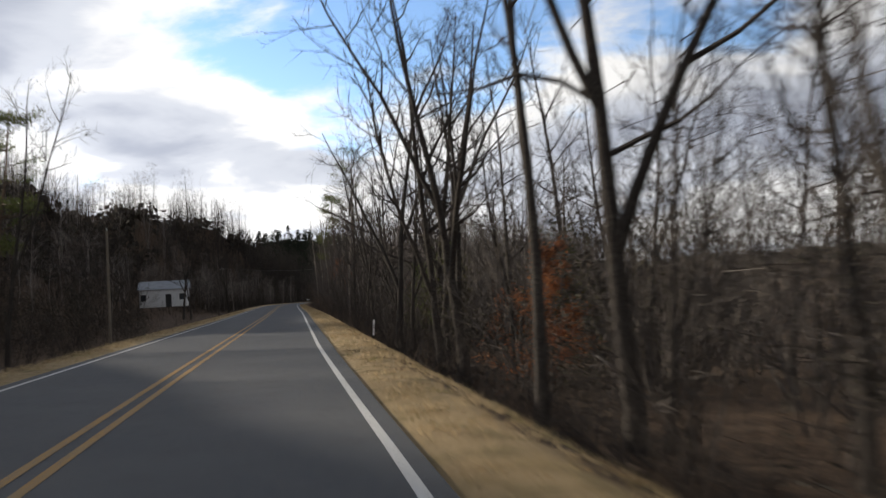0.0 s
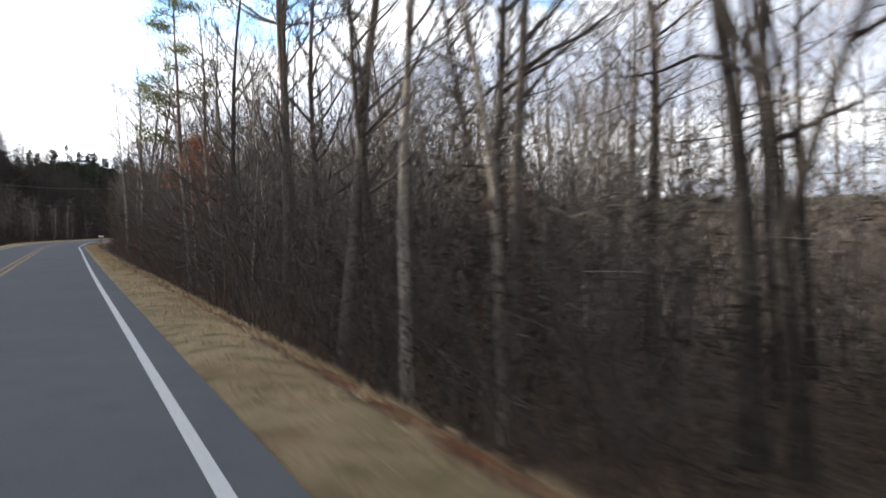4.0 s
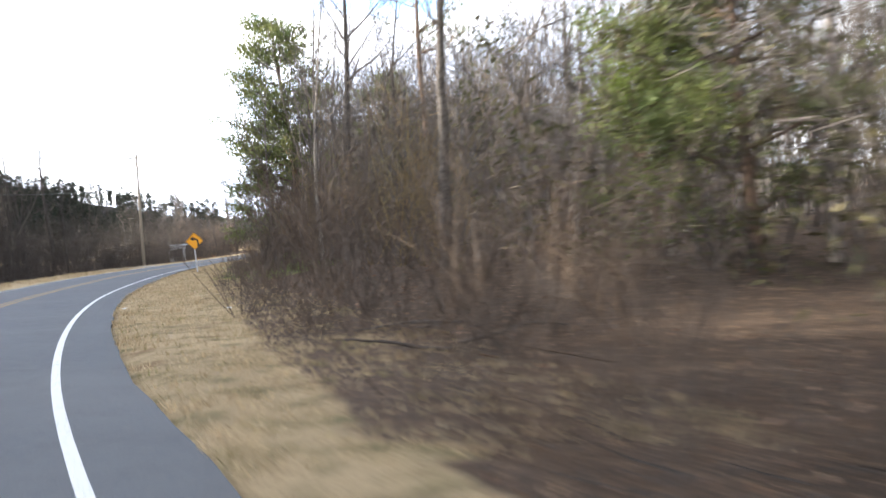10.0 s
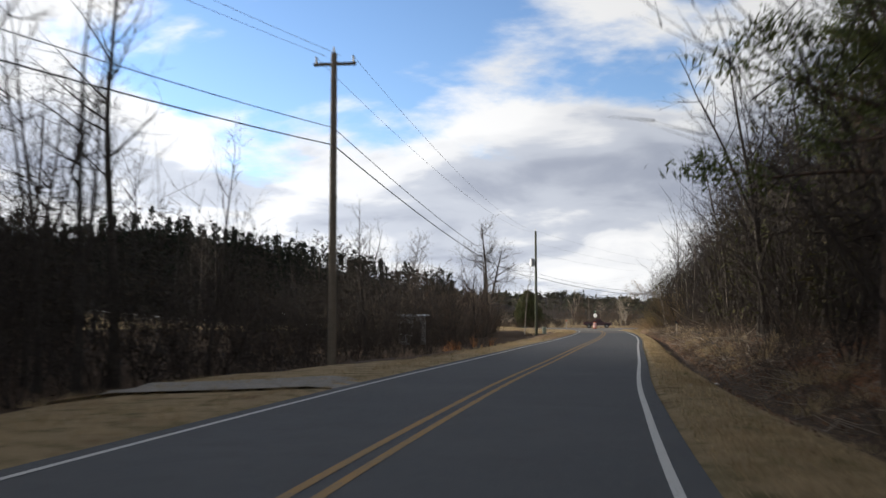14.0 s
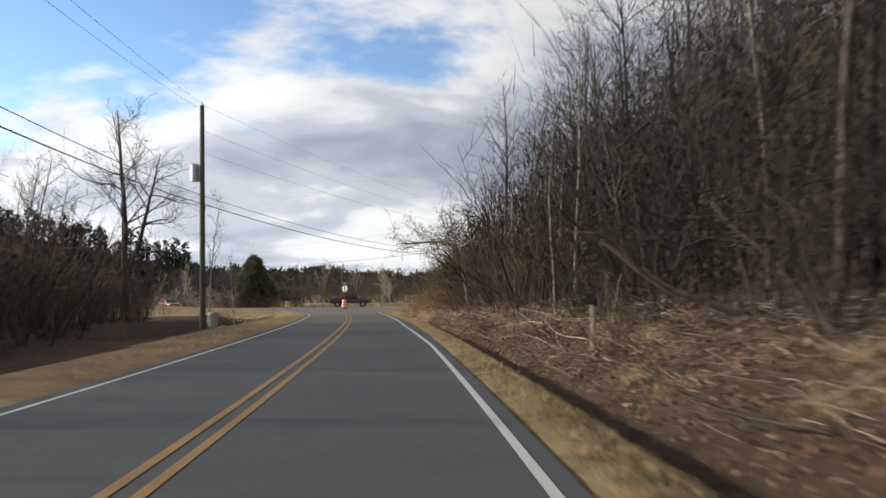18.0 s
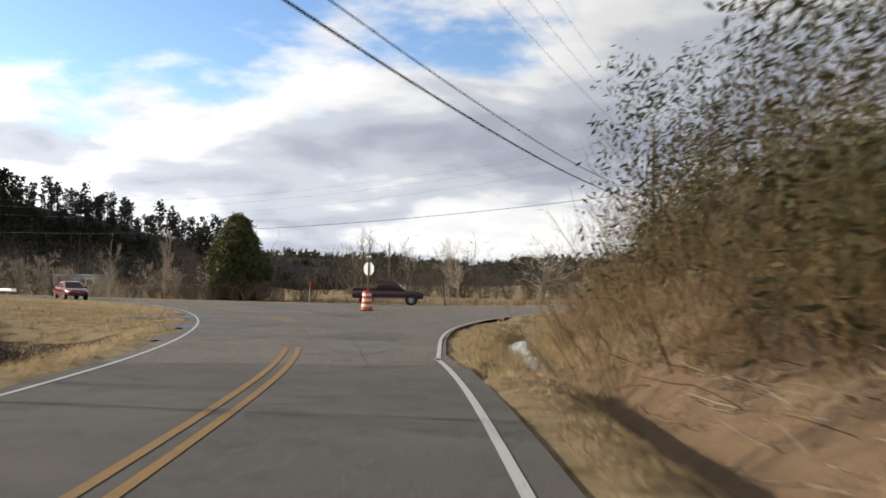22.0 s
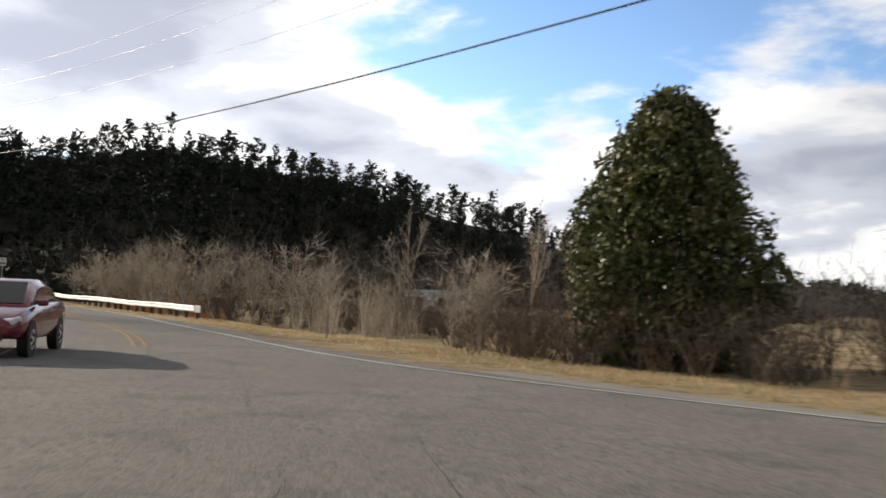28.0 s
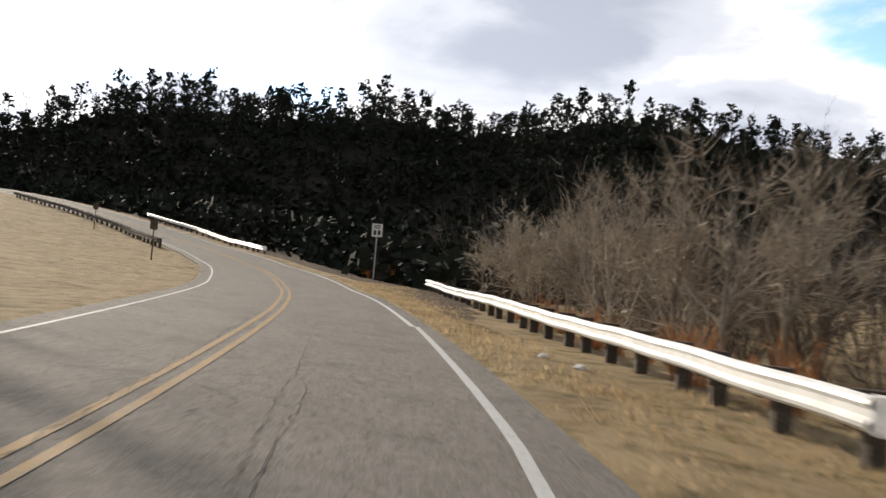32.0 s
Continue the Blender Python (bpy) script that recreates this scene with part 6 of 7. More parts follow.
def post_marker(x, y, h, lean, mat, label, panel=None, z=None):
    ob = thing("marker_post", label, "post", (x, y, (height(x, y) if z is None else z) - 0.05))
    bm = box(bmesh.new(), (0.065, 0.045, h), (0, 0, h / 2), bevel=0.008)
    p = part("post", bm, mat, ob)
    if panel:
        plate("marker", rect(0.12, 0.4), 0.01, panel, ob, (0, -0.03, h - 0.2))
    ob.rotation_euler[1] = radians(lean)
    return ob


post_marker(-18.1, 146.9, 2.3, 2, STEEL, "slim metal post with a faded red marker by the field", DRUMRED)
post_marker(-7.2, 141.2, 2.45, -5, POSTWOOD, "leaning dark bare post on the traffic island", z=0.0)
post_marker(3.3, 124.2, 0.75, 2, SIGNWHITE, "short white plastic delineator post at the corner")
post_marker(95.2, -256.0, 0.6, 4, SIGNWHITE, "small white marker stake on the verge", z=-0.2)


def speed_sign():
    ob = thing("speed_limit_sign", "white rectangular road sign on a steel post past the guard rail", "road sign", (-98.6, 196.6, height(-98.6, 196.6)), 50)
    part("post", box(bmesh.new(), (0.07, 0.05, 3.4), (0, 0.03, 1.6)), STEEL, ob)
    p = plate("panel", rect(0.61, 0.76), 0.012, SIGNWHITE, ob, (0, -0.01, 3.0))
    for k, (w, h, z) in enumerate(((0.36, 0.06, 0.26), (0.34, 0.06, 0.14))):
        plate("lettering_bar", rect(w, h), 0.004, SIGNBLACK, p, (0, -0.010, z))
    for o in (-0.12, 0.12):
        plate("lettering_bar", rect(0.16, 0.28), 0.004, SIGNBLACK, p, (o, -0.010, -0.14))


speed_sign()


def brown_sign(x, y, turn, label):
    ob = thing("small_road_sign", label, "road sign", (x, y, height(x, y)), turn)
    part("post", box(bmesh.new(), (0.07, 0.05, 2.5), (0, 0.03, 1.2)), POSTWOOD, ob)
    plate("panel", rect(0.45, 0.6), 0.012, POSTWOOD, ob, (0, -0.01, 2.1), "dark weathered sign panel")


brown_sign(-107.2, 186.6, 55, "dark weathered sign panel on a post in the dry grass")
brown_sign(-142.0, 194.3, 65, "dark small sign on a post by the climbing road")


# ---- guard rails ----
def guard_rail(line, label, white=True, gap=1.9, z=None):
    L = smooth_line(line, 0.5)
    s = np.concatenate([[0], np.cumsum(np.linalg.norm(np.diff(L, axis=0), axis=1))])
    ob = thing("guard_rail", label, "guard rail")
    prof = [(0.0, 0.155), (0.045, 0.12), (0.055, 0.085), (0.0, 0.035), (0.0, -0.035), (0.055, -0.085), (0.045, -0.12), (0.0, -0.155)]
    d = np.gradient(L, axis=0)
    d /= np.linalg.norm(d, axis=1)[:, None]
    side = np.stack([-d[:, 1], d[:, 0]], 1)
    base = land(L, False) if z is None else z(L)
    wob = np.array([0.02 * math.sin(t * 0.35) + 0.008 * math.sin(t * 1.7) for t in s])
    segs = int(s[-1] // 3.81) + 1
    for k in range(segs):
        i0, i1 = np.searchsorted(s, k * 3.81), min(len(L) - 1, np.searchsorted(s, (k + 1) * 3.81) + 1)
        if i1 - i0 < 1:
            continue
        idx = np.arange(i0, i1 + 1)
        V = np.array([[L[i, 0] + side[i, 0] * (o + 0.004 * (k % 2)), L[i, 1] + side[i, 1] * (o + 0.004 * (k % 2)), base[i] + 0.56 + wob[i] + h] for i in idx for o, h in prof])
        n = len(prof)
        F = np.array([[a * n + j, a * n + j + 1, (a + 1) * n + j + 1, (a + 1) * n + j] for a in range(len(idx) - 1) for j in range(n - 1)])
        o = new("rail_beam", mesh_of("rail_beam", V, F, RAIL if white else POSTWOOD, False))
        m = o.modifiers.new("thick", "SOLIDIFY")
        m.thickness = 0.006
        o.parent = ob
    bm0 = box(bmesh.new(), (0.15, 0.2, 0.95), (0, 0, 0.25), bevel=0.01)
    me = bpy.data.meshes.new("post")
    bm0.to_mesh(me)
    me.materials.append(POSTWOOD)
    bm1 = box(bmesh.new(), (0.15, 0.2, 0.34), (0, 0, 0), bevel=0.01)
    mb = bpy.data.meshes.new("block")
    bm1.to_mesh(mb)
    mb.materials.append(POSTWOOD)
    for t in np.arange(0.15, s[-1], gap):
        i = min(np.searchsorted(s, t), len(L) - 1)
        a = math.atan2(d[i, 1], d[i, 0])
        p = new("post", me)
        p.parent = ob
        p.matrix_basis = Matrix.Translation((L[i, 0] - side[i, 0] * 0.32, L[i, 1] - side[i, 1] * 0.32, base[i])) @ Matrix.Rotation(a, 4, "Z")
        q = new("spacer_block", mb)
        q.parent = ob
        q.matrix_basis = Matrix.Translation((L[i, 0] - side[i, 0] * 0.115, L[i, 1] - side[i, 1] * 0.115, base[i] + 0.56)) @ Matrix.Rotation(a, 4, "Z")
    e = L[0] - d[0] * 0.25
    bm = box(bmesh.new(), (0.5, 0.05, 0.36), (0, 0, 0), bevel=0.02)
    end = part("end_shoe", bm, RAIL if white else POSTWOOD, ob, "flared bent end piece")
    end.matrix_basis = Matrix.Translation((e[0] - side[0, 0] * 0.08, e[1] - side[0, 1] * 0.08, base[0] + 0.56)) @ Matrix.Rotation(math.atan2(d[0, 1], d[0, 0]) + 0.35, 4, "Z")
    return ob


guard_rail([(-54.7, 172.9), (-57.3, 174.5), (-62.0, 177.6), (-68.0, 181.3), (-76.0, 186.2), (-85.0, 191.6), (-92.0, 195.6), (-93.8, 197.4)], "dented white steel guard rail on dark wooden posts")
guard_rail([(-124.0, 202.3), (-136.0, 204.6), (-150.0, 206.4), (-164.0, 207.4)], "white steel guard rail on the climbing road", z=lambda L: road_height(L) - 0.05)
guard_rail([(-122.0, 192.6), (-140.0, 196.0), (-160.0, 197.4), (-185.0, 197.6)], "dark rusty guard rail on the climbing road", white=False, z=lambda L: road_height(L) - 0.05)
# ---- vehicles ----
def loft(rows, mat, name, parent, label="", smooth=True):
    """A closed skin over cross-sections of as many corners each."""
    n = len(rows[0])
    V = np.array([p for r in rows for p in r], float)
    F = [[i * n + j, i * n + (j + 1) % n, (i + 1) * n + (j + 1) % n, (i + 1) * n + j] for i in range(len(rows) - 1) for j in range(n)]
    bm = bmesh.new()
    vs = [bm.verts.new(p) for p in V]
    for f in F:
        bm.faces.new([vs[k] for k in f])
    bm.faces.new(vs[:n][::-1])
    bm.faces.new(vs[-n:])
    bmesh.ops.recalc_face_normals(bm, faces=bm.faces)
    for f in bm.faces:
        f.smooth = smooth
    ob = part(name, bm, mat, parent, label)
    m = ob.modifiers.new("edges", "BEVEL")
    m.width, m.segments, m.angle_limit = 0.035, 2, radians(28)
    return ob


def section(x, half, low, high, tuck=0.9):
    """A body cross-section at x: sill, bulging side, shoulder."""
    return [(x, -half * 0.92, low), (x, -half, low + (high - low) * 0.35), (x, -half * 0.985, low + (high - low) * 0.75), (x, -half * tuck, high),
            (x, half * tuck, high), (x, half * 0.985, low + (high - low) * 0.75), (x, half, low + (high - low) * 0.35), (x, half * 0.92, low)]


def wheel(parent, x, y, r, width=0.24):
    t = part("wheel", cone(bmesh.new(), r, r, width, (0, 0, 0), (90, 0, 0), 28), RUBBER, parent, "black tyre on a bright rim")
    t.matrix_basis = Matrix.Translation((x, y, r))
    s = 1 if y > 0 else -1
    rim = part("rim", cone(bmesh.new(), r * 0.62, r * 0.62, 0.03, (0, s * (width / 2 + 0.004), 0), (90, 0, 0), 20), CHROME, t)
    for k in range(5):
        a = 2 * math.pi * k / 5
        part("rim_hole", cone(bmesh.new(), r * 0.11, r * 0.11, 0.02, (r * 0.38 * math.cos(a), s * (width / 2 + 0.018), r * 0.38 * math.sin(a)), (90, 0, 0), 10), RUBBER, t)
    part("hub", cone(bmesh.new(), r * 0.14, r * 0.14, 0.02, (0, s * (width / 2 + 0.02), 0), (90, 0, 0), 12), STEEL, t)


def glass(name, pts, parent, mat=GLASS):
    bm = bmesh.new()
    f = bm.faces.new([bm.verts.new(p) for p in pts])
    r = bmesh.ops.extrude_face_region(bm, geom=[f])
    n = f.normal.copy() if f.normal.length else Vector((0, 0, 1))
    bm.normal_update()
    for v in [g for g in r["geom"] if isinstance(g, bmesh.types.BMVert)]:
        v.co += f.normal * -0.012
    bmesh.ops.recalc_face_normals(bm, faces=bm.faces)
    return part(name, bm, mat, parent)


def pickup(x, y, turn):
    """Nose to +x."""
    ob = thing("pickup_truck", "dark maroon crew-cab pickup truck waiting on the main road", "pickup truck", (x, y, float(road_height(np.array([[x, y]]))[0]) + 0.004), turn)
    w = 0.92
    loft([section(-2.72, w * 0.97, 0.58, 1.08), section(-2.6, w, 0.50, 1.12), section(-1.0, w, 0.46, 1.12), section(-0.95, w, 0.46, 1.10), section(1.25, w, 0.46, 1.10), section(1.45, w, 0.48, 1.10), section(2.35, w * 0.97, 0.48, 1.02), section(2.66, w * 0.90, 0.52, 0.92)], TRUCKRED, "body", ob)
    part("bed_cavity", box(bmesh.new(), (1.55, 1.55, 0.02), (-1.82, 0, 1.126)), DARKTRIM, ob)
    for s in (-1, 1):
        part("bed_wall", box(bmesh.new(), (1.66, 0.09, 0.12), (-1.82, s * 0.80, 1.18), bevel=0.02), TRUCKRED, ob)
    part("tailgate", box(bmesh.new(), (0.08, 1.66, 0.20), (-2.64, 0, 1.13), bevel=0.02), TRUCKRED, ob)
    cab = [section(-0.98, 0.80, 1.08, 1.12, 0.98), section(-0.88, 0.78, 1.08, 1.70, 0.86), section(-0.4, 0.78, 1.08, 1.76, 0.84), section(0.45, 0.78, 1.08, 1.75, 0.84), section(0.62, 0.78, 1.08, 1.68, 0.86), section(1.30, 0.82, 1.06, 1.11, 0.98)]
    loft(cab, TRUCKRED, "cab", ob)
    for s in (-1, 1):
        glass("rear_side_window", [(-0.74, s * 0.775, 1.18), (-0.05, s * 0.775, 1.18), (-0.05, s * 0.715, 1.62), (-0.70, s * 0.715, 1.62)], ob)
        glass("front_side_window", [(0.03, s * 0.775, 1.18), (0.98, s * 0.79, 1.18), (0.55, s * 0.715, 1.62), (0.03, s * 0.715, 1.62)], ob)
        part("wheel_arch", cone(bmesh.new(), 0.45, 0.45, 0.03, (1.72, s * 0.905, 0.42), (90, 0, 0), 28), DARKTRIM, ob)
        part("wheel_arch", cone(bmesh.new(), 0.45, 0.45, 0.03, (-1.72, s * 0.905, 0.42), (90, 0, 0), 28), DARKTRIM, ob)
        part("door_handle", box(bmesh.new(), (0.16, 0.03, 0.035), (-0.02 - 0.1, s * 0.925, 1.0), bevel=0.008), DARKTRIM, ob)
        part("headlight", box(bmesh.new(), (0.10, 0.30, 0.15), (2.58, s * 0.62, 0.84), bevel=0.02), LAMP, ob)
        part("tail_light", box(bmesh.new(), (0.05, 0.12, 0.34), (-2.69, s * 0.84, 0.95), bevel=0.01), REDLAMP, ob)
        part("wing_mirror", box(bmesh.new(), (0.10, 0.18, 0.16), (0.92, s * 0.98, 1.22), bevel=0.03), DARKTRIM, ob)
        part("sill_trim", box(bmesh.new(), (2.4, 0.03, 0.06), (0.1, s * 0.915, 0.52), bevel=0.01), STEEL, ob)
        wheel(ob, 1.72, s * 0.80, 0.38)
        wheel(ob, -1.72, s * 0.80, 0.38)
    glass("windscreen", [(1.20, -0.70, 1.15), (1.20, 0.70, 1.15), (0.66, 0.60, 1.66), (0.66, -0.60, 1.66)], ob)
    glass("rear_window", [(-0.985, -0.60, 1.22), (-0.985, 0.60, 1.22), (-0.915, 0.56, 1.62), (-0.915, -0.56, 1.62)], ob)
    part("front_bumper", box(bmesh.new(), (0.16, 1.72, 0.20), (2.70, 0, 0.58), bevel=0.04), CHROME, ob)
    part("rear_bumper", box(bmesh.new(), (0.16, 1.72, 0.16), (-2.78, 0, 0.60), bevel=0.03), CHROME, ob)
    part("grille", box(bmesh.new(), (0.06, 0.9, 0.20), (2.64, 0, 0.82), bevel=0.02), DARKTRIM, ob)
    return ob


pickup(-11.7, 145.4, 3)


def saloon(x, y, turn):
    ob = thing("saloon_car", "shiny red four-door car with its headlights on", "car", (x, y, 0.004), turn)
    loft([section(-2.28, 0.74, 0.50, 0.92), section(-2.1, 0.84, 0.36, 1.00), section(-1.3, 0.88, 0.30, 1.00), section(0.9, 0.88, 0.30, 0.95), section(1.6, 0.87, 0.32, 0.88), section(2.05, 0.80, 0.36, 0.76), section(2.26, 0.66, 0.42, 0.64)], CARRED, "body", ob)
    loft([section(-2.0, 0.70, 0.96, 1.0, 0.97), section(-1.15, 0.70, 0.94, 1.38, 0.80), section(-0.3, 0.72, 0.92, 1.45, 0.80), section(0.35, 0.72, 0.92, 1.40, 0.80), section(1.25, 0.76, 0.88, 0.93, 0.97)], CARRED, "roof", ob)
    glass("windscreen", [(1.18, -0.64, 0.97), (1.18, 0.64, 0.97), (0.40, 0.54, 1.375), (0.40, -0.54, 1.375)], ob)
    glass("rear_window", [(-1.92, -0.58, 1.03), (-1.92, 0.58, 1.03), (-1.20, 0.52, 1.36), (-1.20, -0.52, 1.36)], ob)
    part("lower_grille", box(bmesh.new(), (0.08, 1.1, 0.16), (2.22, 0, 0.40), bevel=0.02), DARKTRIM, ob)
    part("upper_grille", box(bmesh.new(), (0.05, 0.7, 0.06), (2.235, 0, 0.60), bevel=0.015), DARKTRIM, ob)
    part("badge", cone(bmesh.new(), 0.05, 0.05, 0.02, (2.275, 0, 0.62), (0, 90, 0), 14), CHROME, ob)
    for s in (-1, 1):
        glass("front_side_window", [(0.0, s * 0.715, 0.98), (0.95, s * 0.745, 0.98), (0.30, s * 0.625, 1.34), (0.0, s * 0.615, 1.37)], ob)
        glass("rear_side_window", [(-1.35, s * 0.70, 1.0), (-0.06, s * 0.71, 0.98), (-0.06, s * 0.615, 1.38), (-1.02, s * 0.60, 1.34)], ob)
        part("headlight", box(bmesh.new(), (0.30, 0.34, 0.12), (2.02, s * 0.60, 0.68), (0, 12, s * -24), bevel=0.03), LAMP, ob)
        part("fog_light", box(bmesh.new(), (0.05, 0.16, 0.08), (2.14, s * 0.66, 0.42), (0, 0, s * -20), bevel=0.02), DARKTRIM, ob)
        part("wing_mirror", box(bmesh.new(), (0.14, 0.2, 0.13), (0.78, s * 0.92, 1.0), bevel=0.04), CARRED, ob)
        part("wheel_arch", cone(bmesh.new(), 0.37, 0.37, 0.03, (1.36, s * 0.868, 0.32), (90, 0, 0), 28), DARKTRIM, ob)
        part("wheel_arch", cone(bmesh.new(), 0.37, 0.37, 0.03, (-1.34, s * 0.868, 0.32), (90, 0, 0), 28), DARKTRIM, ob)
        wheel(ob, 1.36, s * 0.775, 0.32, 0.2)
        wheel(ob, -1.34, s * 0.775, 0.32, 0.2)
    return ob


saloon(-37.2, 147.3, -52)


# ---- houses ----
def house(x, y, z, turn, size, roof_h, label, windows):
    w, d, h = size
    ob = thing("house", label, "house", (x, y, z), turn)
    wl = part("wall", box(bmesh.new(), (w, d, h), (0, 0, h / 2)), SIDING, ob)
    for k in range(int(h / 0.2)):
        part("siding_board", box(bmesh.new(), (w + 0.02, 0.02, 0.012), (0, -d / 2 - 0.004, 0.2 * k + 0.1)), SIDING, wl)
    bm = bmesh.new()
    e = 0.35
    pts = [(-w / 2 - e, -d / 2 - e, h), (w / 2 + e, -d / 2 - e, h), (w / 2 + e, d / 2 + e, h), (-w / 2 - e, d / 2 + e, h), (-w / 2 - e, 0, h + roof_h), (w / 2 + e, 0, h + roof_h)]
    v = [bm.verts.new(p) for p in pts]
    for f in ((0, 1, 5, 4), (2, 3, 4, 5), (1, 2, 5), (3, 0, 4), (3, 2, 1, 0)):
        bm.faces.new([v[i] for i in f])
    part("roof", bm, ROOFGREY, ob, "low grey gabled roof")
    for wx in windows:
        f = part("window", box(bmesh.new(), (1.1, 0.06, 1.2), (wx, -d / 2 - 0.02, h * 0.55)), SIGNWHITE, ob)
        part("pane", box(bmesh.new(), (0.9, 0.04, 1.0), (wx, -d / 2 - 0.04, h * 0.55)), WINDOWDARK, f)
    part("door", box(bmesh.new(), (0.9, 0.05, 2.0), (w * 0.12, -d / 2 - 0.02, 1.0)), DARKTRIM, ob)
    return ob


house(15.5, -153.5, 0.9, 28, (7.2, 5.5, 2.8), 1.4, "small white house with a grey roof beyond the thicket", (-3.0, 3.0))
house(-20.6, 35.6, height(-20.6, 35.6) - 0.1, 14, (2.4, 5.6, 2.5), 0.2, "white travel trailer half hidden behind bare trees", (-0.5,))
house(-79.0, 246.0, height(-79.0, 246.0), 15, (8.0, 3.4, 2.6), 0.3, "white mobile home behind the brush", (-2.0, 2.2))


# ---- roadside things ----
def mailbox(x, y, turn, box_mat, post_mat, label, h=0.68, lean=0):
    ob = thing("mailbox", label, "mailbox", (x, y, height(x, y)), turn)
    part("post", box(bmesh.new(), (0.09, 0.09, h), (0, 0, h / 2), bevel=0.008), post_mat, ob)
    bm = bmesh.new()
    L, w, s = 0.46, 0.085, 0.10
    ring = [(-w, 0), (w, 0), (w, s)] + [(w * math.cos(a), s + w * math.sin(a)) for a in np.linspace(0.3, math.pi - 0.3, 6)] + [(-w, s)]
    a = [bm.verts.new((-L / 2, p, q + h)) for p, q in ring]
    b = [bm.verts.new((L / 2, p, q + h)) for p, q in ring]
    bm.faces.new(a[::-1])
    bm.faces.new(b)
    for i in range(len(ring)):
        bm.faces.new((a[i], a[(i + 1) % len(ring)], b[(i + 1) % len(ring)], b[i]))
    part("box", bm, box_mat, ob)
    part("door", box(bmesh.new(), (0.012, 0.19, 0.2), (-L / 2 - 0.006, 0, h + 0.11), bevel=0.004), box_mat, ob)
    part("flag", box(bmesh.new(), (0.14, 0.01, 0.05), (0.05, -w - 0.008, h + 0.16)), REDLAMP, ob)
    ob.rotation_euler[1] = radians(lean)


mailbox(24.0, -119.2, 20, SIGNWHITE, POSTWOOD, "white mailbox on a dark wooden post on the verge")
mailbox(3.0, 29.2, 75, SIGNBLACK, LOGWOOD, "black mailbox on a leaning weathered post by the ditch", 1.0, 6)


def pedestal():
    ob = thing("utility_pedestal", "pale green plastic utility pedestal at the pole's foot", "utility box", (-11.2, 57.4, height(-11.2, 57.4)))
    part("body", cone(bmesh.new(), 0.24, 0.23, 0.62, (0, 0, 0.31), sides=18), BOXGREEN, ob)
    part("lid", cone(bmesh.new(), 0.27, 0.22, 0.12, (0, 0, 0.67), sides=18), BOXGREEN, ob)


pedestal()


def stump(x, y, r, h, lean):
    rg = np.random.default_rng(int(x * 10 + y))
    ob = thing("tree_stump", "weathered cut tree stump on the littered bank", "stump", (x, y, height(x, y) - 0.1))
    P = np.array([[lean * t, 0, t * h] for t in np.linspace(0, 1, 5)])
    part("trunk", mesh_of("trunk", *tube(P, [r * 1.35, r * 1.1, r, r * 0.97, r * 0.95], 12), PALEBARK, True), PALEBARK, ob)
    part("cut_face", cone(bmesh.new(), r * 0.94, r * 0.9, 0.03, (lean, 0, h), (rg.uniform(-8, 8), 6, 0), 12), CUTWOOD, ob)


stump(6.3, 55.8, 0.20, 0.75, 0.05)
stump(7.2, 54.0, 0.14, 0.65, -0.04)
stump(5.6, 42.2, 0.13, 0.9, 0.1)

LG = np.random.default_rng(40)


def debris(name, label, places, mat, rng, lo, hi, r, category):
    """Many thin sticks lying as they fell."""
    P = np.asarray(places)
    Z = land(P)
    Vs, Fs, k = [], [], 0
    for (x, y), z in zip(P, Z):
        a, t, l = rng.uniform(0, 2 * math.pi), rng.uniform(-0.05, 0.45), rng.uniform(lo, hi)
        d = np.array([math.cos(a), math.sin(a), t])
        s = np.array([x, y, z + 0.03])
        V, F = tube(np.array([s, s + d * l * 0.5 + rng.normal(0, 0.05 * l, 3), s + d * l]), [r, r * 0.8, r * 0.35], 3)
        Vs.append(V)
        Fs.append(F + k)
        k += len(V)
    tagged(new(name, mesh_of(name, np.concatenate(Vs), np.concatenate(Fs), mat)), label, category, kind="stuff")


debris("ground_sticks", "pale dead sticks strewn over the bank", along_a(-40, 88, 5.3, 9.5, 5600, LG), STICKS, LG, 0.15, 0.85, 0.009, "sticks")
debris("wood_sticks", "grey dead sticks on the ground below the trees", np.concatenate([along_a(-205, -112, 4.9, 8.5, 900, LG), along_a(-320, -205, 5.2, 8, 500, LG)]), BARK, LG, 0.2, 1.0, 0.010, "sticks")
lp = np.concatenate([along_a(-40, 76, 4.9, 9.5, 26000, LG), along_a(-112, -40, 7.5, 11, 2500, LG), along_a(-320, -112, 4.8, 8.0, 6000, LG), band([(-3.6, 96.0), (-3.0, 102.0), (-1.5, 108.0), (1.5, 113.0)], 1.2, 4.5, 2500, LG)])
lv, lf = leaf_cloud(LG, np.column_stack([lp, land(lp) + 0.02]), 0.012, 0.085, 1, 0.0, 0.6)
tagged(new("leaf_litter", mesh_of("leaf_litter", lv, lf, LEAFLITTER)), "dead brown leaves covering the bank", "leaves", kind="stuff")


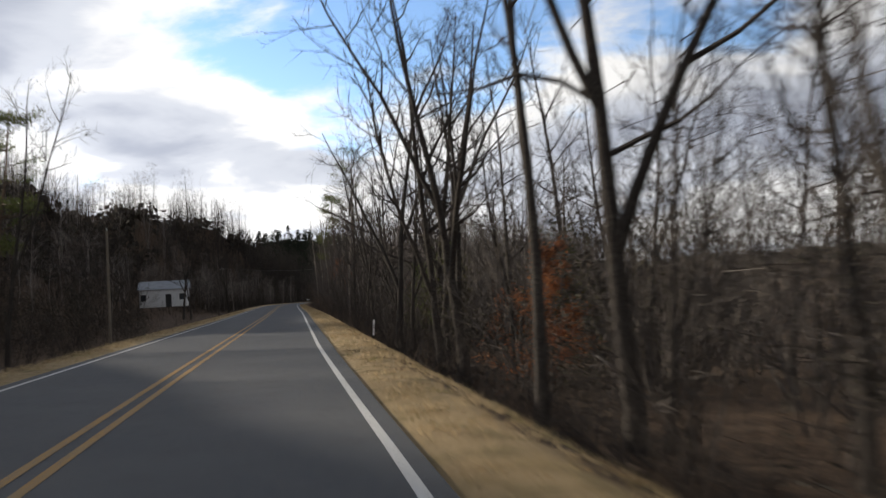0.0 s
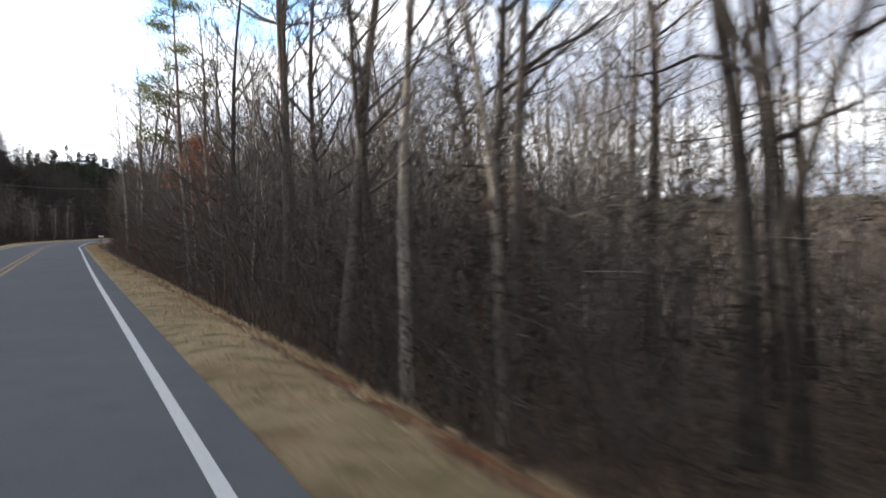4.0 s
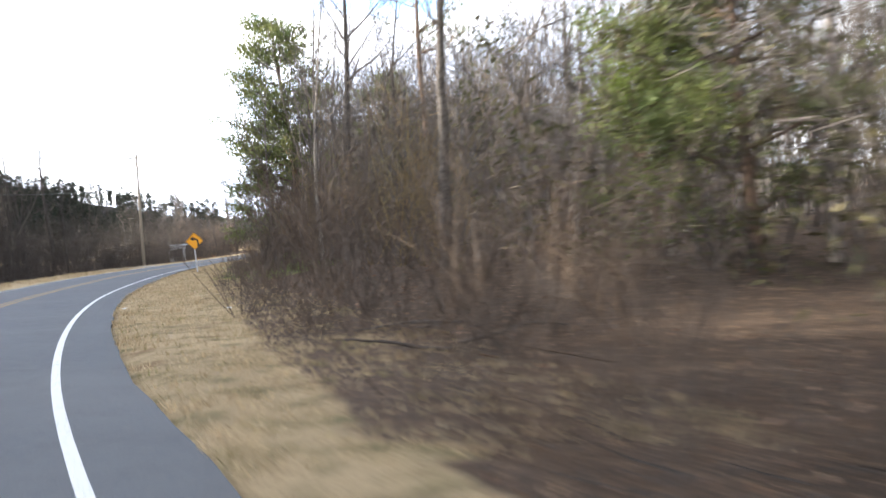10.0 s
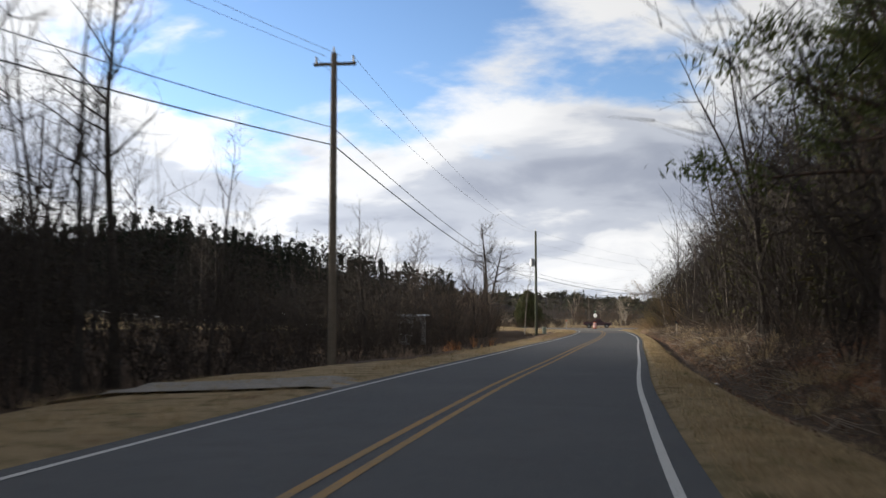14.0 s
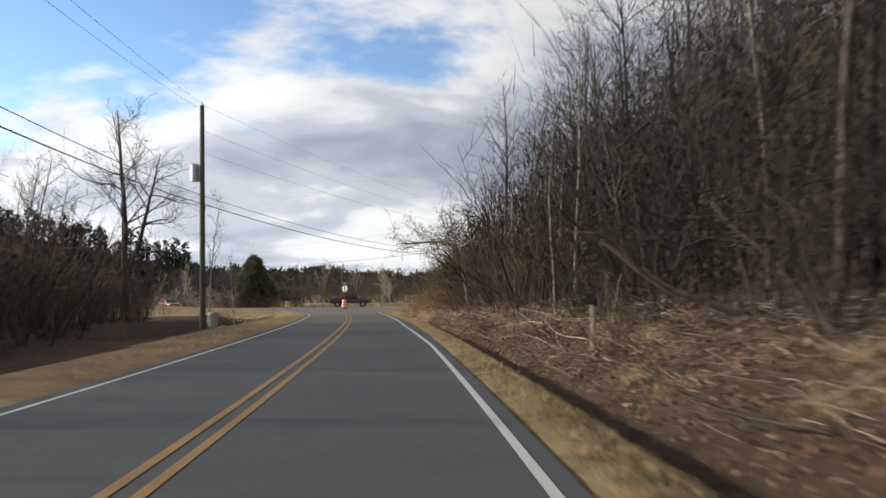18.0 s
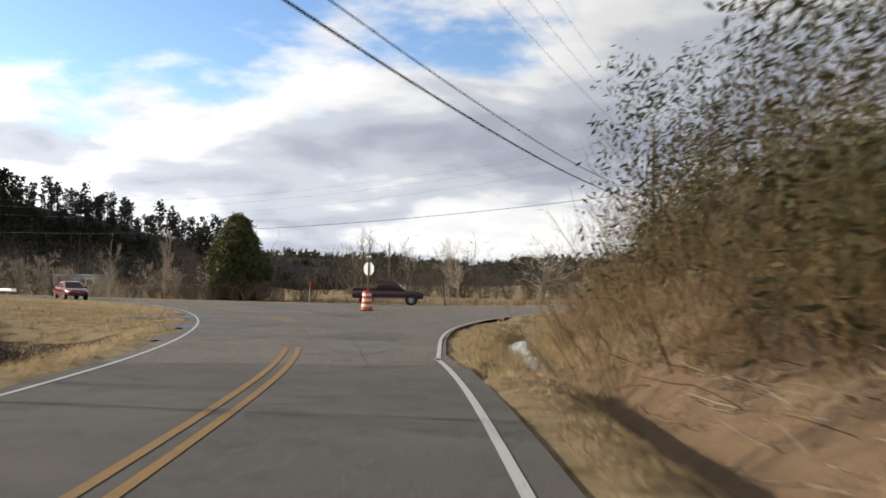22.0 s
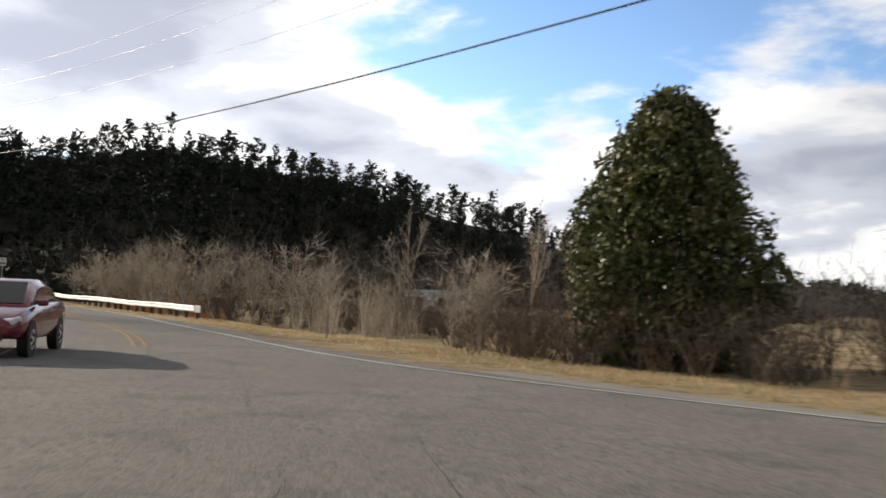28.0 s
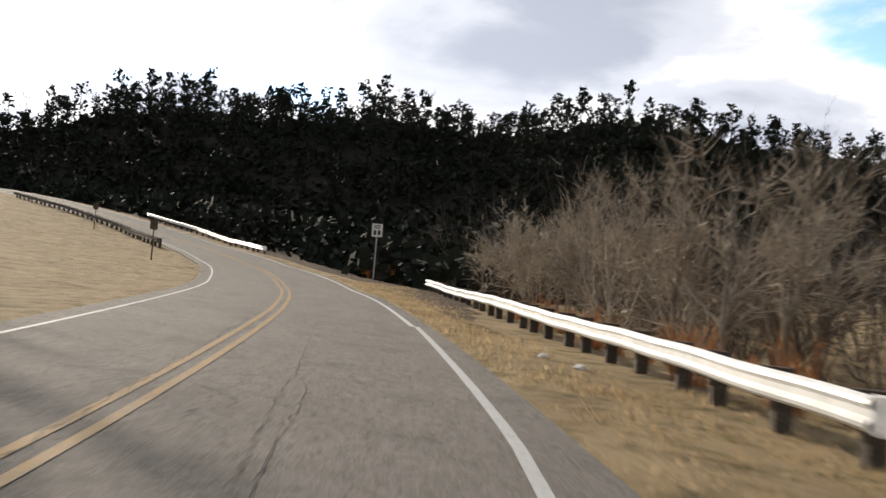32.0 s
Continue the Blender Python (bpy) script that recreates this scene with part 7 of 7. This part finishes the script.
def fallen(name, label, x, y, length, r, turn, tilt, mat, forks=0):
    rg = np.random.default_rng(int(abs(x * 31 + y * 17)))
    P, R = limb(rg, np.zeros(3), np.array([math.cos(radians(turn)), math.sin(radians(turn)), tilt]), length, 7, 0.12, 0.0, r, r * 0.35)
    pieces = [tube(P, R, 6)]
    for _ in range(forks):
        s, q, d = on(P, R, rg.uniform(0.2, 0.9))
        P2, R2 = limb(rg, s, fan(rg, d, 25, 60), length * rg.uniform(0.2, 0.5), 4, 0.15, 0.02, q * 0.7, 0.006)
        pieces.append(tube(P2, R2, 5))
    V, F = joined(pieces)
    ob = new(name, mesh_of(name, V, F, mat, True))
    ob.matrix_basis = pose(x, y, height(x, y) + r * 0.6)
    return tagged(ob, label, "fallen branch", group="fallen branches on the bank")


for i in range(130):
    x, y = along_a(-38, 84, 5.8, 8.6, 1, LG)[0]
    fallen("fallen_branch", "bleached fallen branch lying on the littered bank", x, y, LG.uniform(0.6, 2.0), LG.uniform(0.010, 0.03), LG.uniform(0, 360), LG.uniform(-0.05, 0.3), LOGWOOD if LG.random() < 0.7 else BARK, LG.integers(0, 4))
fallen("fallen_log", "bleached broken log leaning on the bank", 5.4, 27.0, 3.2, 0.10, 200, 0.35, LOGWOOD, 1)
fallen("fallen_branch", "white forked branch rising from the ditch side", 3.6, 66.5, 2.6, 0.035, 120, 1.0, LOGWOOD, 4)
fallen("fallen_branch", "white forked branch rising from the ditch side", 4.0, 68.0, 2.2, 0.03, 60, 1.3, LOGWOOD, 4)
for i in range(14):
    x, y = along_a(-150, -95, 5.8, 9.0, 1, LG)[0]
    fallen("fallen_branch", "grey fallen branch in the cleared brush", x, y, LG.uniform(0.8, 2.4), LG.uniform(0.015, 0.04), LG.uniform(0, 360), LG.uniform(-0.05, 0.2), BARK, LG.integers(0, 3))


def litter_piece(x, y, size, label):
    rg = np.random.default_rng(int(abs(x * 7 + y * 3)))
    bm = bmesh.new()
    bmesh.ops.create_icosphere(bm, subdivisions=2, radius=size)
    for v in bm.verts:
        v.co *= 1 + rg.uniform(-0.3, 0.3)
        v.co.z *= 0.45
    me = bpy.data.meshes.new("litter")
    bm.to_mesh(me)
    me.materials.append(LITTER)
    ob = new("litter", me)
    ob.matrix_basis = pose(x, y, height(x, y) + size * 0.3)
    tagged(ob, label, "litter", group="roadside litter")


for x, y, s in ((-1.55, 73.0, 0.11), (2.2, 88.0, 0.10), (7.3, -57.8, 0.07), (3.8, -26.5, 0.07), (4.4, -18.5, 0.06), (12.5, -92.0, 0.05), (5.0, 31.0, 0.09), (-61.5, 176.3, 0.12), (-63.0, 176.9, 0.09), (1.0, 62.0, 0.06), (27.0, -124.5, 0.07), (15.6, -94.5, 0.05), (-0.3, 48.0, 0.05)):
    litter_piece(x, y, s, "crumpled white litter in the roadside grass")


# ---- marks, patches and cracks on the road ----
def blot(name, x, y, rx, ry, turn, mat, z, label, parent):
    rg = np.random.default_rng(int(abs(x * 13 + y * 5)))
    n = 36
    P = []
    for i in range(n):
        a = 2 * math.pi * i / n
        k = 1 + 0.10 * math.sin(3 * a + x) + 0.06 * math.sin(7 * a + y) + rg.uniform(-0.03, 0.03)
        u, v = rx * k * math.cos(a), ry * k * math.sin(a)
        c, s = math.cos(radians(turn)), math.sin(radians(turn))
        P.append((x + u * c - v * s, y + u * s + v * c))
    P = np.array(P)
    V = np.column_stack([P, road_height(P) + z])
    V = np.vstack([V, [[x, y, float(road_height(np.array([[x, y]]))[0]) + z]]])
    F = np.array([[i, (i + 1) % n, n] for i in range(n)])
    ob = new(name, mesh_of(name, V, F, mat))
    ob.parent = parent
    return tagged(ob, label)


ISLAND = np.array([(-10.3, 113.8), (-12.6, 119.2), (-15.6, 125.6), (-19.2, 132.4), (-23.6, 139.4), (-17.0, 138.6), (-8.0, 137.5), (-1.5, 136.6), (-4.6, 131.0), (-7.2, 125.0), (-8.9, 119.2)])
got = delaunay_2d_cdt([Vector(p) for p in ISLAND], [], [list(range(len(ISLAND)))], 1, 1e-4)
isl = np.array([(v.x, v.y) for v in got[0]])
island = new("island", mesh_of("island", np.column_stack([isl, road_height(isl) + 0.0022]), np.array([f for f in got[2] if len(f) == 3]), ROUGH))
island.parent = apron
tagged(island, "rough chipped paving of the traffic island")


def dashes(line, parent, label):
    L = smooth_line(line, 0.25)
    rg = np.random.default_rng(5)
    k = 0
    while k < len(L) - 3:
        n = int(rg.integers(1, 3))
        if rg.random() < 0.5:
            w = rg.uniform(0.02, 0.06)
            o = new("paint_fleck", mesh_of("paint_fleck", *ribbon(L[k:k + n + 1], -w, w, 0.010), WHITE))
            o.parent = parent
        k += n


dashes([(-10.3, 113.8), (-12.6, 119.2), (-15.6, 125.6), (-19.2, 132.4), (-23.6, 139.4)], island, "")
dashes([(-10.3, 113.8), (-8.9, 119.2), (-7.2, 125.0), (-4.6, 131.0), (-1.5, 136.6)], island, "")
for nb, (x, y, rx, ry, t, m) in enumerate(((-8.4, 104.4, 0.75, 1.5, 0, PATCH), (-9.3, 108.8, 0.7, 1.0, 20, PATCH), (-13.2, 103.2, 1.5, 2.2, -20, WETPATCH), (-16.8, 111.0, 1.6, 2.6, -25, WETPATCH), (-15.0, 121.5, 1.1, 2.6, -25, WETPATCH),
                           (-11.2, 96.6, 1.3, 2.6, -12, PATCH), (-3.6, 127.0, 1.6, 5.5, -22, PATCH), (3.0, 139.0, 2.4, 6.5, -55, PATCH), (-7.0, 97.5, 1.0, 3.2, 6, ROUGH), (-18.4, 114.8, 0.9, 2.0, -30, PATCH), (-6.6, 93.0, 0.8, 2.4, 5, PATCH))):
    blot("road_patch", x, y, rx, ry, t, m, 0.0028 + 0.0003 * nb, "paler sealed patch in the worn asphalt", apron if x > -9.6 and y > 95 else road_main)


def crack(line, w, parent, seed):
    rg = np.random.default_rng(seed)
    L = smooth_line(line, 0.18)
    L = L + rg.normal(0, 0.022, L.shape)
    wide = w * 0.7 * (0.4 + rg.random(len(L)))
    d = np.gradient(L, axis=0)
    d /= np.linalg.norm(d, axis=1)[:, None] + 1e-9
    nrm = np.stack([d[:, 1], -d[:, 0]], 1)
    a, b = L + nrm * wide[:, None] / 2, L - nrm * wide[:, None] / 2
    P = np.stack([a, b], 1).reshape(-1, 2)
    i = np.arange(len(L) - 1) * 2
    o = new("crack", mesh_of("crack", np.column_stack([P, road_height(P) + 0.0085]), np.stack([i, i + 1, i + 3, i + 2], 1), CRACK))
    o.parent = parent
    return o


CR = np.random.default_rng(55)


def crack_along(y0, y1, off, w, seed, x1=None, wob=0.25):
    seg = stretch(ROAD_A, y0=y0, y1=y1, x1=x1)
    if len(seg) < 4:
        return
    rg = np.random.default_rng(seed)
    o = off + np.cumsum(rg.normal(0, wob * 0.4, len(seg))) * 0.25
    d = np.gradient(seg, axis=0)
    d /= np.linalg.norm(d, axis=1)[:, None]
    crack(seg + np.stack([d[:, 1], -d[:, 0]], 1) * o[:, None], w, road_main, seed)


crack_along(105, 134, -0.02, 0.019, 1)
crack_along(148, 196, 0.0, 0.017, 2, -34)
crack_along(141, 152, 1.5, 0.012, 3)
crack_along(158, 170, 1.6, 0.017, 4, -44)
crack_along(166, 182, 1.45, 0.014, 5, -54)
crack_along(136, 146, -1.6, 0.017, 6)
crack_along(160, 172, -1.7, 0.014, 7, -48)
crack_along(92, 106, 0.6, 0.013, 8)
crack_along(86, 101, 1.5, 0.017, 9)
crack_along(126, 140, 1.9, 0.011, 10)
for k in range(9):
    x, y = CR.uniform(-16, -6), CR.uniform(92, 128)
    a = CR.uniform(0, math.pi)
    crack([(x, y), (x + math.cos(a) * 1.1, y + math.sin(a) * 1.1), (x + math.cos(a + 0.4) * 2.3, y + math.sin(a + 0.4) * 2.3)], 0.012, apron, 60 + k)
for x, y, a in ((-46.0, 156.2, 0.4), (-52.0, 160.5, 0.5), (-58.0, 168.2, 2.2), (-62.5, 171.2, 0.9), (-38.0, 156.6, 1.4)):
    crack([(x, y), (x + math.cos(a) * 0.9, y + math.sin(a) * 0.9), (x + math.cos(a + 0.5) * 1.8, y + math.sin(a + 0.5) * 1.8)], 0.03, road_main, int(abs(x)))

# water in the corner ditch
pond_line = smooth_line([(-2.45, 90.0), (-2.8, 94.0), (-2.95, 98.0), (-2.8, 101.5), (-2.3, 104.5)], 0.5)
pv = []
for k, (x, y) in enumerate(pond_line):
    w = 0.33 * math.sin(math.pi * (k + 0.5) / len(pond_line)) ** 0.6 + 0.05 * math.sin(k * 1.3)
    pv += [(x - w, y), (x + w, y)]
P = np.array(pv)
i = np.arange(len(pond_line) - 1) * 2
tagged(new("ditch_water", mesh_of("ditch_water", np.column_stack([P, np.full(len(P), -0.36)]), np.stack([i, i + 1, i + 3, i + 2], 1), WATER)), "still dark water reflecting the sky in the ditch", "water", kind="structure")

# gravel driveway and side track
def track(name, line, w, mat, label, z=0.02):
    L = smooth_line(line, 0.8)
    o = np.linspace(-w, w, 5)
    rows = np.stack([offset_line(L, k) for k in o], 1).reshape(-1, 2)
    n = len(L)
    i = (np.arange(n - 1)[:, None] * 5 + np.arange(4)[None]).ravel()
    return tagged(new(name, mesh_of(name, np.column_stack([rows, land(rows) + z]), np.stack([i, i + 1, i + 6, i + 5], 1), mat, True)), label, "driveway", kind="structure")


GRAVEL = material("grey_gravel", (0.25, 0.23, 0.20), 0.95, [(1.2, 0.4, 0.65, (0.21, 0.19, 0.17)), (30, 0.45, 0.6, (0.42, 0.39, 0.35)), (60, 0.5, 0.65, (0.13, 0.12, 0.11))], 0.9, 45)
track("driveway", [(-4.2, -31.0), (-7.0, -34.0), (-12.0, -36.5), (-19.0, -37.5)], 1.6, GRAVEL, "grey gravel driveway leaving the road between dry grass", 0.05)

track("gravel_shoulder", [tuple(p) for p in offset_line(FAR_EDGE, -0.8)[18:56:5]], 0.7, GRAVEL, "pale gravel shoulder along the main road", 0.012)


# ---- grass ----
def blades(name, places, lo, hi, mat, rng, label, lean=0.9, width=0.010, dz=-0.01):
    P = np.asarray(places)
    n = len(P)
    Z = land(P, True) + dz
    h = rng.uniform(lo, hi, n)
    a = rng.uniform(0, 2 * math.pi, n)
    l = rng.uniform(0.1, lean, n) * h
    w = width * rng.uniform(0.6, 1.4, n)
    b = rng.uniform(0, 2 * math.pi, n)
    base = np.column_stack([P, Z])
    side = np.column_stack([np.cos(b) * w, np.sin(b) * w, np.zeros(n)])
    tip = base + np.column_stack([np.cos(a) * l, np.sin(a) * l, h])
    V = np.stack([base + side, base - side, tip], 1).reshape(-1, 3)
    tagged(new(name, mesh_of(name, V, np.arange(3 * n).reshape(-1, 3), mat)), label, "grass", kind="stuff")


GR = np.random.default_rng(91)


def tufted(P, n, spread, rng):
    k = rng.integers(0, len(P), n)
    return P[k] + rng.normal(0, spread, (n, 2))


right_tufts = np.concatenate([along_a(-320, -185, 3.5, 5.0, 1600, GR), along_a(-185, -116, 3.5, 4.2, 1000, GR), along_a(-112, -40, 3.5, 8.0, 2200, GR), along_a(-45, 90, 3.5, 4.7, 2000, GR)])
blades("verge_grass", tufted(right_tufts, 95000, 0.16, GR), 0.04, 0.11, GRASS, GR, "short tan winter grass on the road verge")
left_tufts = np.concatenate([along_a(-320, -180, -4.6, -3.5, 900, GR), along_a(-110, -30, -7.5, -3.5, 900, GR), along_a(56, 92, -5.4, -3.5, 600, GR), along_a(-28, 56, -5.0, -3.5, 300, GR)])
blades("left_verge_grass", tufted(left_tufts, 32000, 0.12, GR), 0.06, 0.18, GRASS, GR, "tan winter grass on the far verge")
corner_tufts = band([(-4.3, 88.0), (-4.4, 97.0), (-3.9, 105.0), (-2.6, 113.0), (-0.6, 120.0), (2.5, 126.0), (7.0, 132.0)], 0.2, 3.0, 2200, GR)
blades("corner_grass", tufted(corner_tufts, 42000, 0.09, GR), 0.06, 0.2, GRASS, GR, "tan winter grass round the junction corner")
ua_i = around(9000, -60, -10, 90, 165, GR, 3.5)
off_i, _ = beside(ua_i, ROAD_A)
west_tufts = ua_i[(off_i < -3.5) & (off_i > -16)]
blades("island_grass", tufted(west_tufts, 60000, 0.22, GR), 0.05, 0.16, GRASS, GR, "sunlit tan grass on the inside of the bend", width=0.013)
far_tufts = np.concatenate([band([(-60.0, 173.6), (-50.0, 167.6), (-40.0, 161.0), (-30.0, 155.0), (-20.0, 150.5), (-8.0, 148.0), (4.0, 149.6), (14.0, 154.6)], -5.5, -0.5, 2600, GR), band([(-60.0, 173.4), (-75.0, 182.4), (-95.0, 194.0)], -2.0, 1.6, 900, GR)])
blades("far_verge_grass", tufted(far_tufts, 60000, 0.22, GR), 0.04, 0.13, GRASS, GR, "sunlit tan grass along the main road", width=0.013)
straw = band([(-2.2, 86.0), (-2.3, 94.0), (-1.8, 102.0), (-0.4, 110.0), (2.6, 118.0)], -0.5, 4.0, 420, GR)
blades("bank_straw", tufted(straw, 26000, 0.18, GR), 0.12, 0.5, GRASS, GR, "long bleached straw on the junction corner bank", 1.1, 0.011)
blades("ditch_reeds", tufted(np.column_stack([GR.choice([-3.1, -2.2], 60), GR.uniform(89, 105, 60)]), 1500, 0.10, GR), 0.1, 0.35, GRASS, GR, "dry grass hanging over the ditch water", 1.0, 0.009)
blades("drum_weeds", tufted(np.array([[-10.75, 125.3], [-11.0, 125.5], [-10.4, 125.0]]), 160, 0.16, GR), 0.1, 0.45, GRASS, GR, "dry weeds round the traffic drum", width=0.008, dz=0.1)
blades("bank_grass", tufted(along_a(-40, 86, 5.6, 8.0, 90, GR), 6000, 0.2, GR), 0.1, 0.42, GRASS, GR, "long bleached grass clumps on the bank", 0.9, 0.009)
blades("green_grass", tufted(along_a(-84, -56, 6.8, 10.5, 60, GR), 9000, 0.45, GR), 0.06, 0.2, GREENGRASS, GR, "patches of fresh green grass at the wood's foot", 0.8, 0.012)
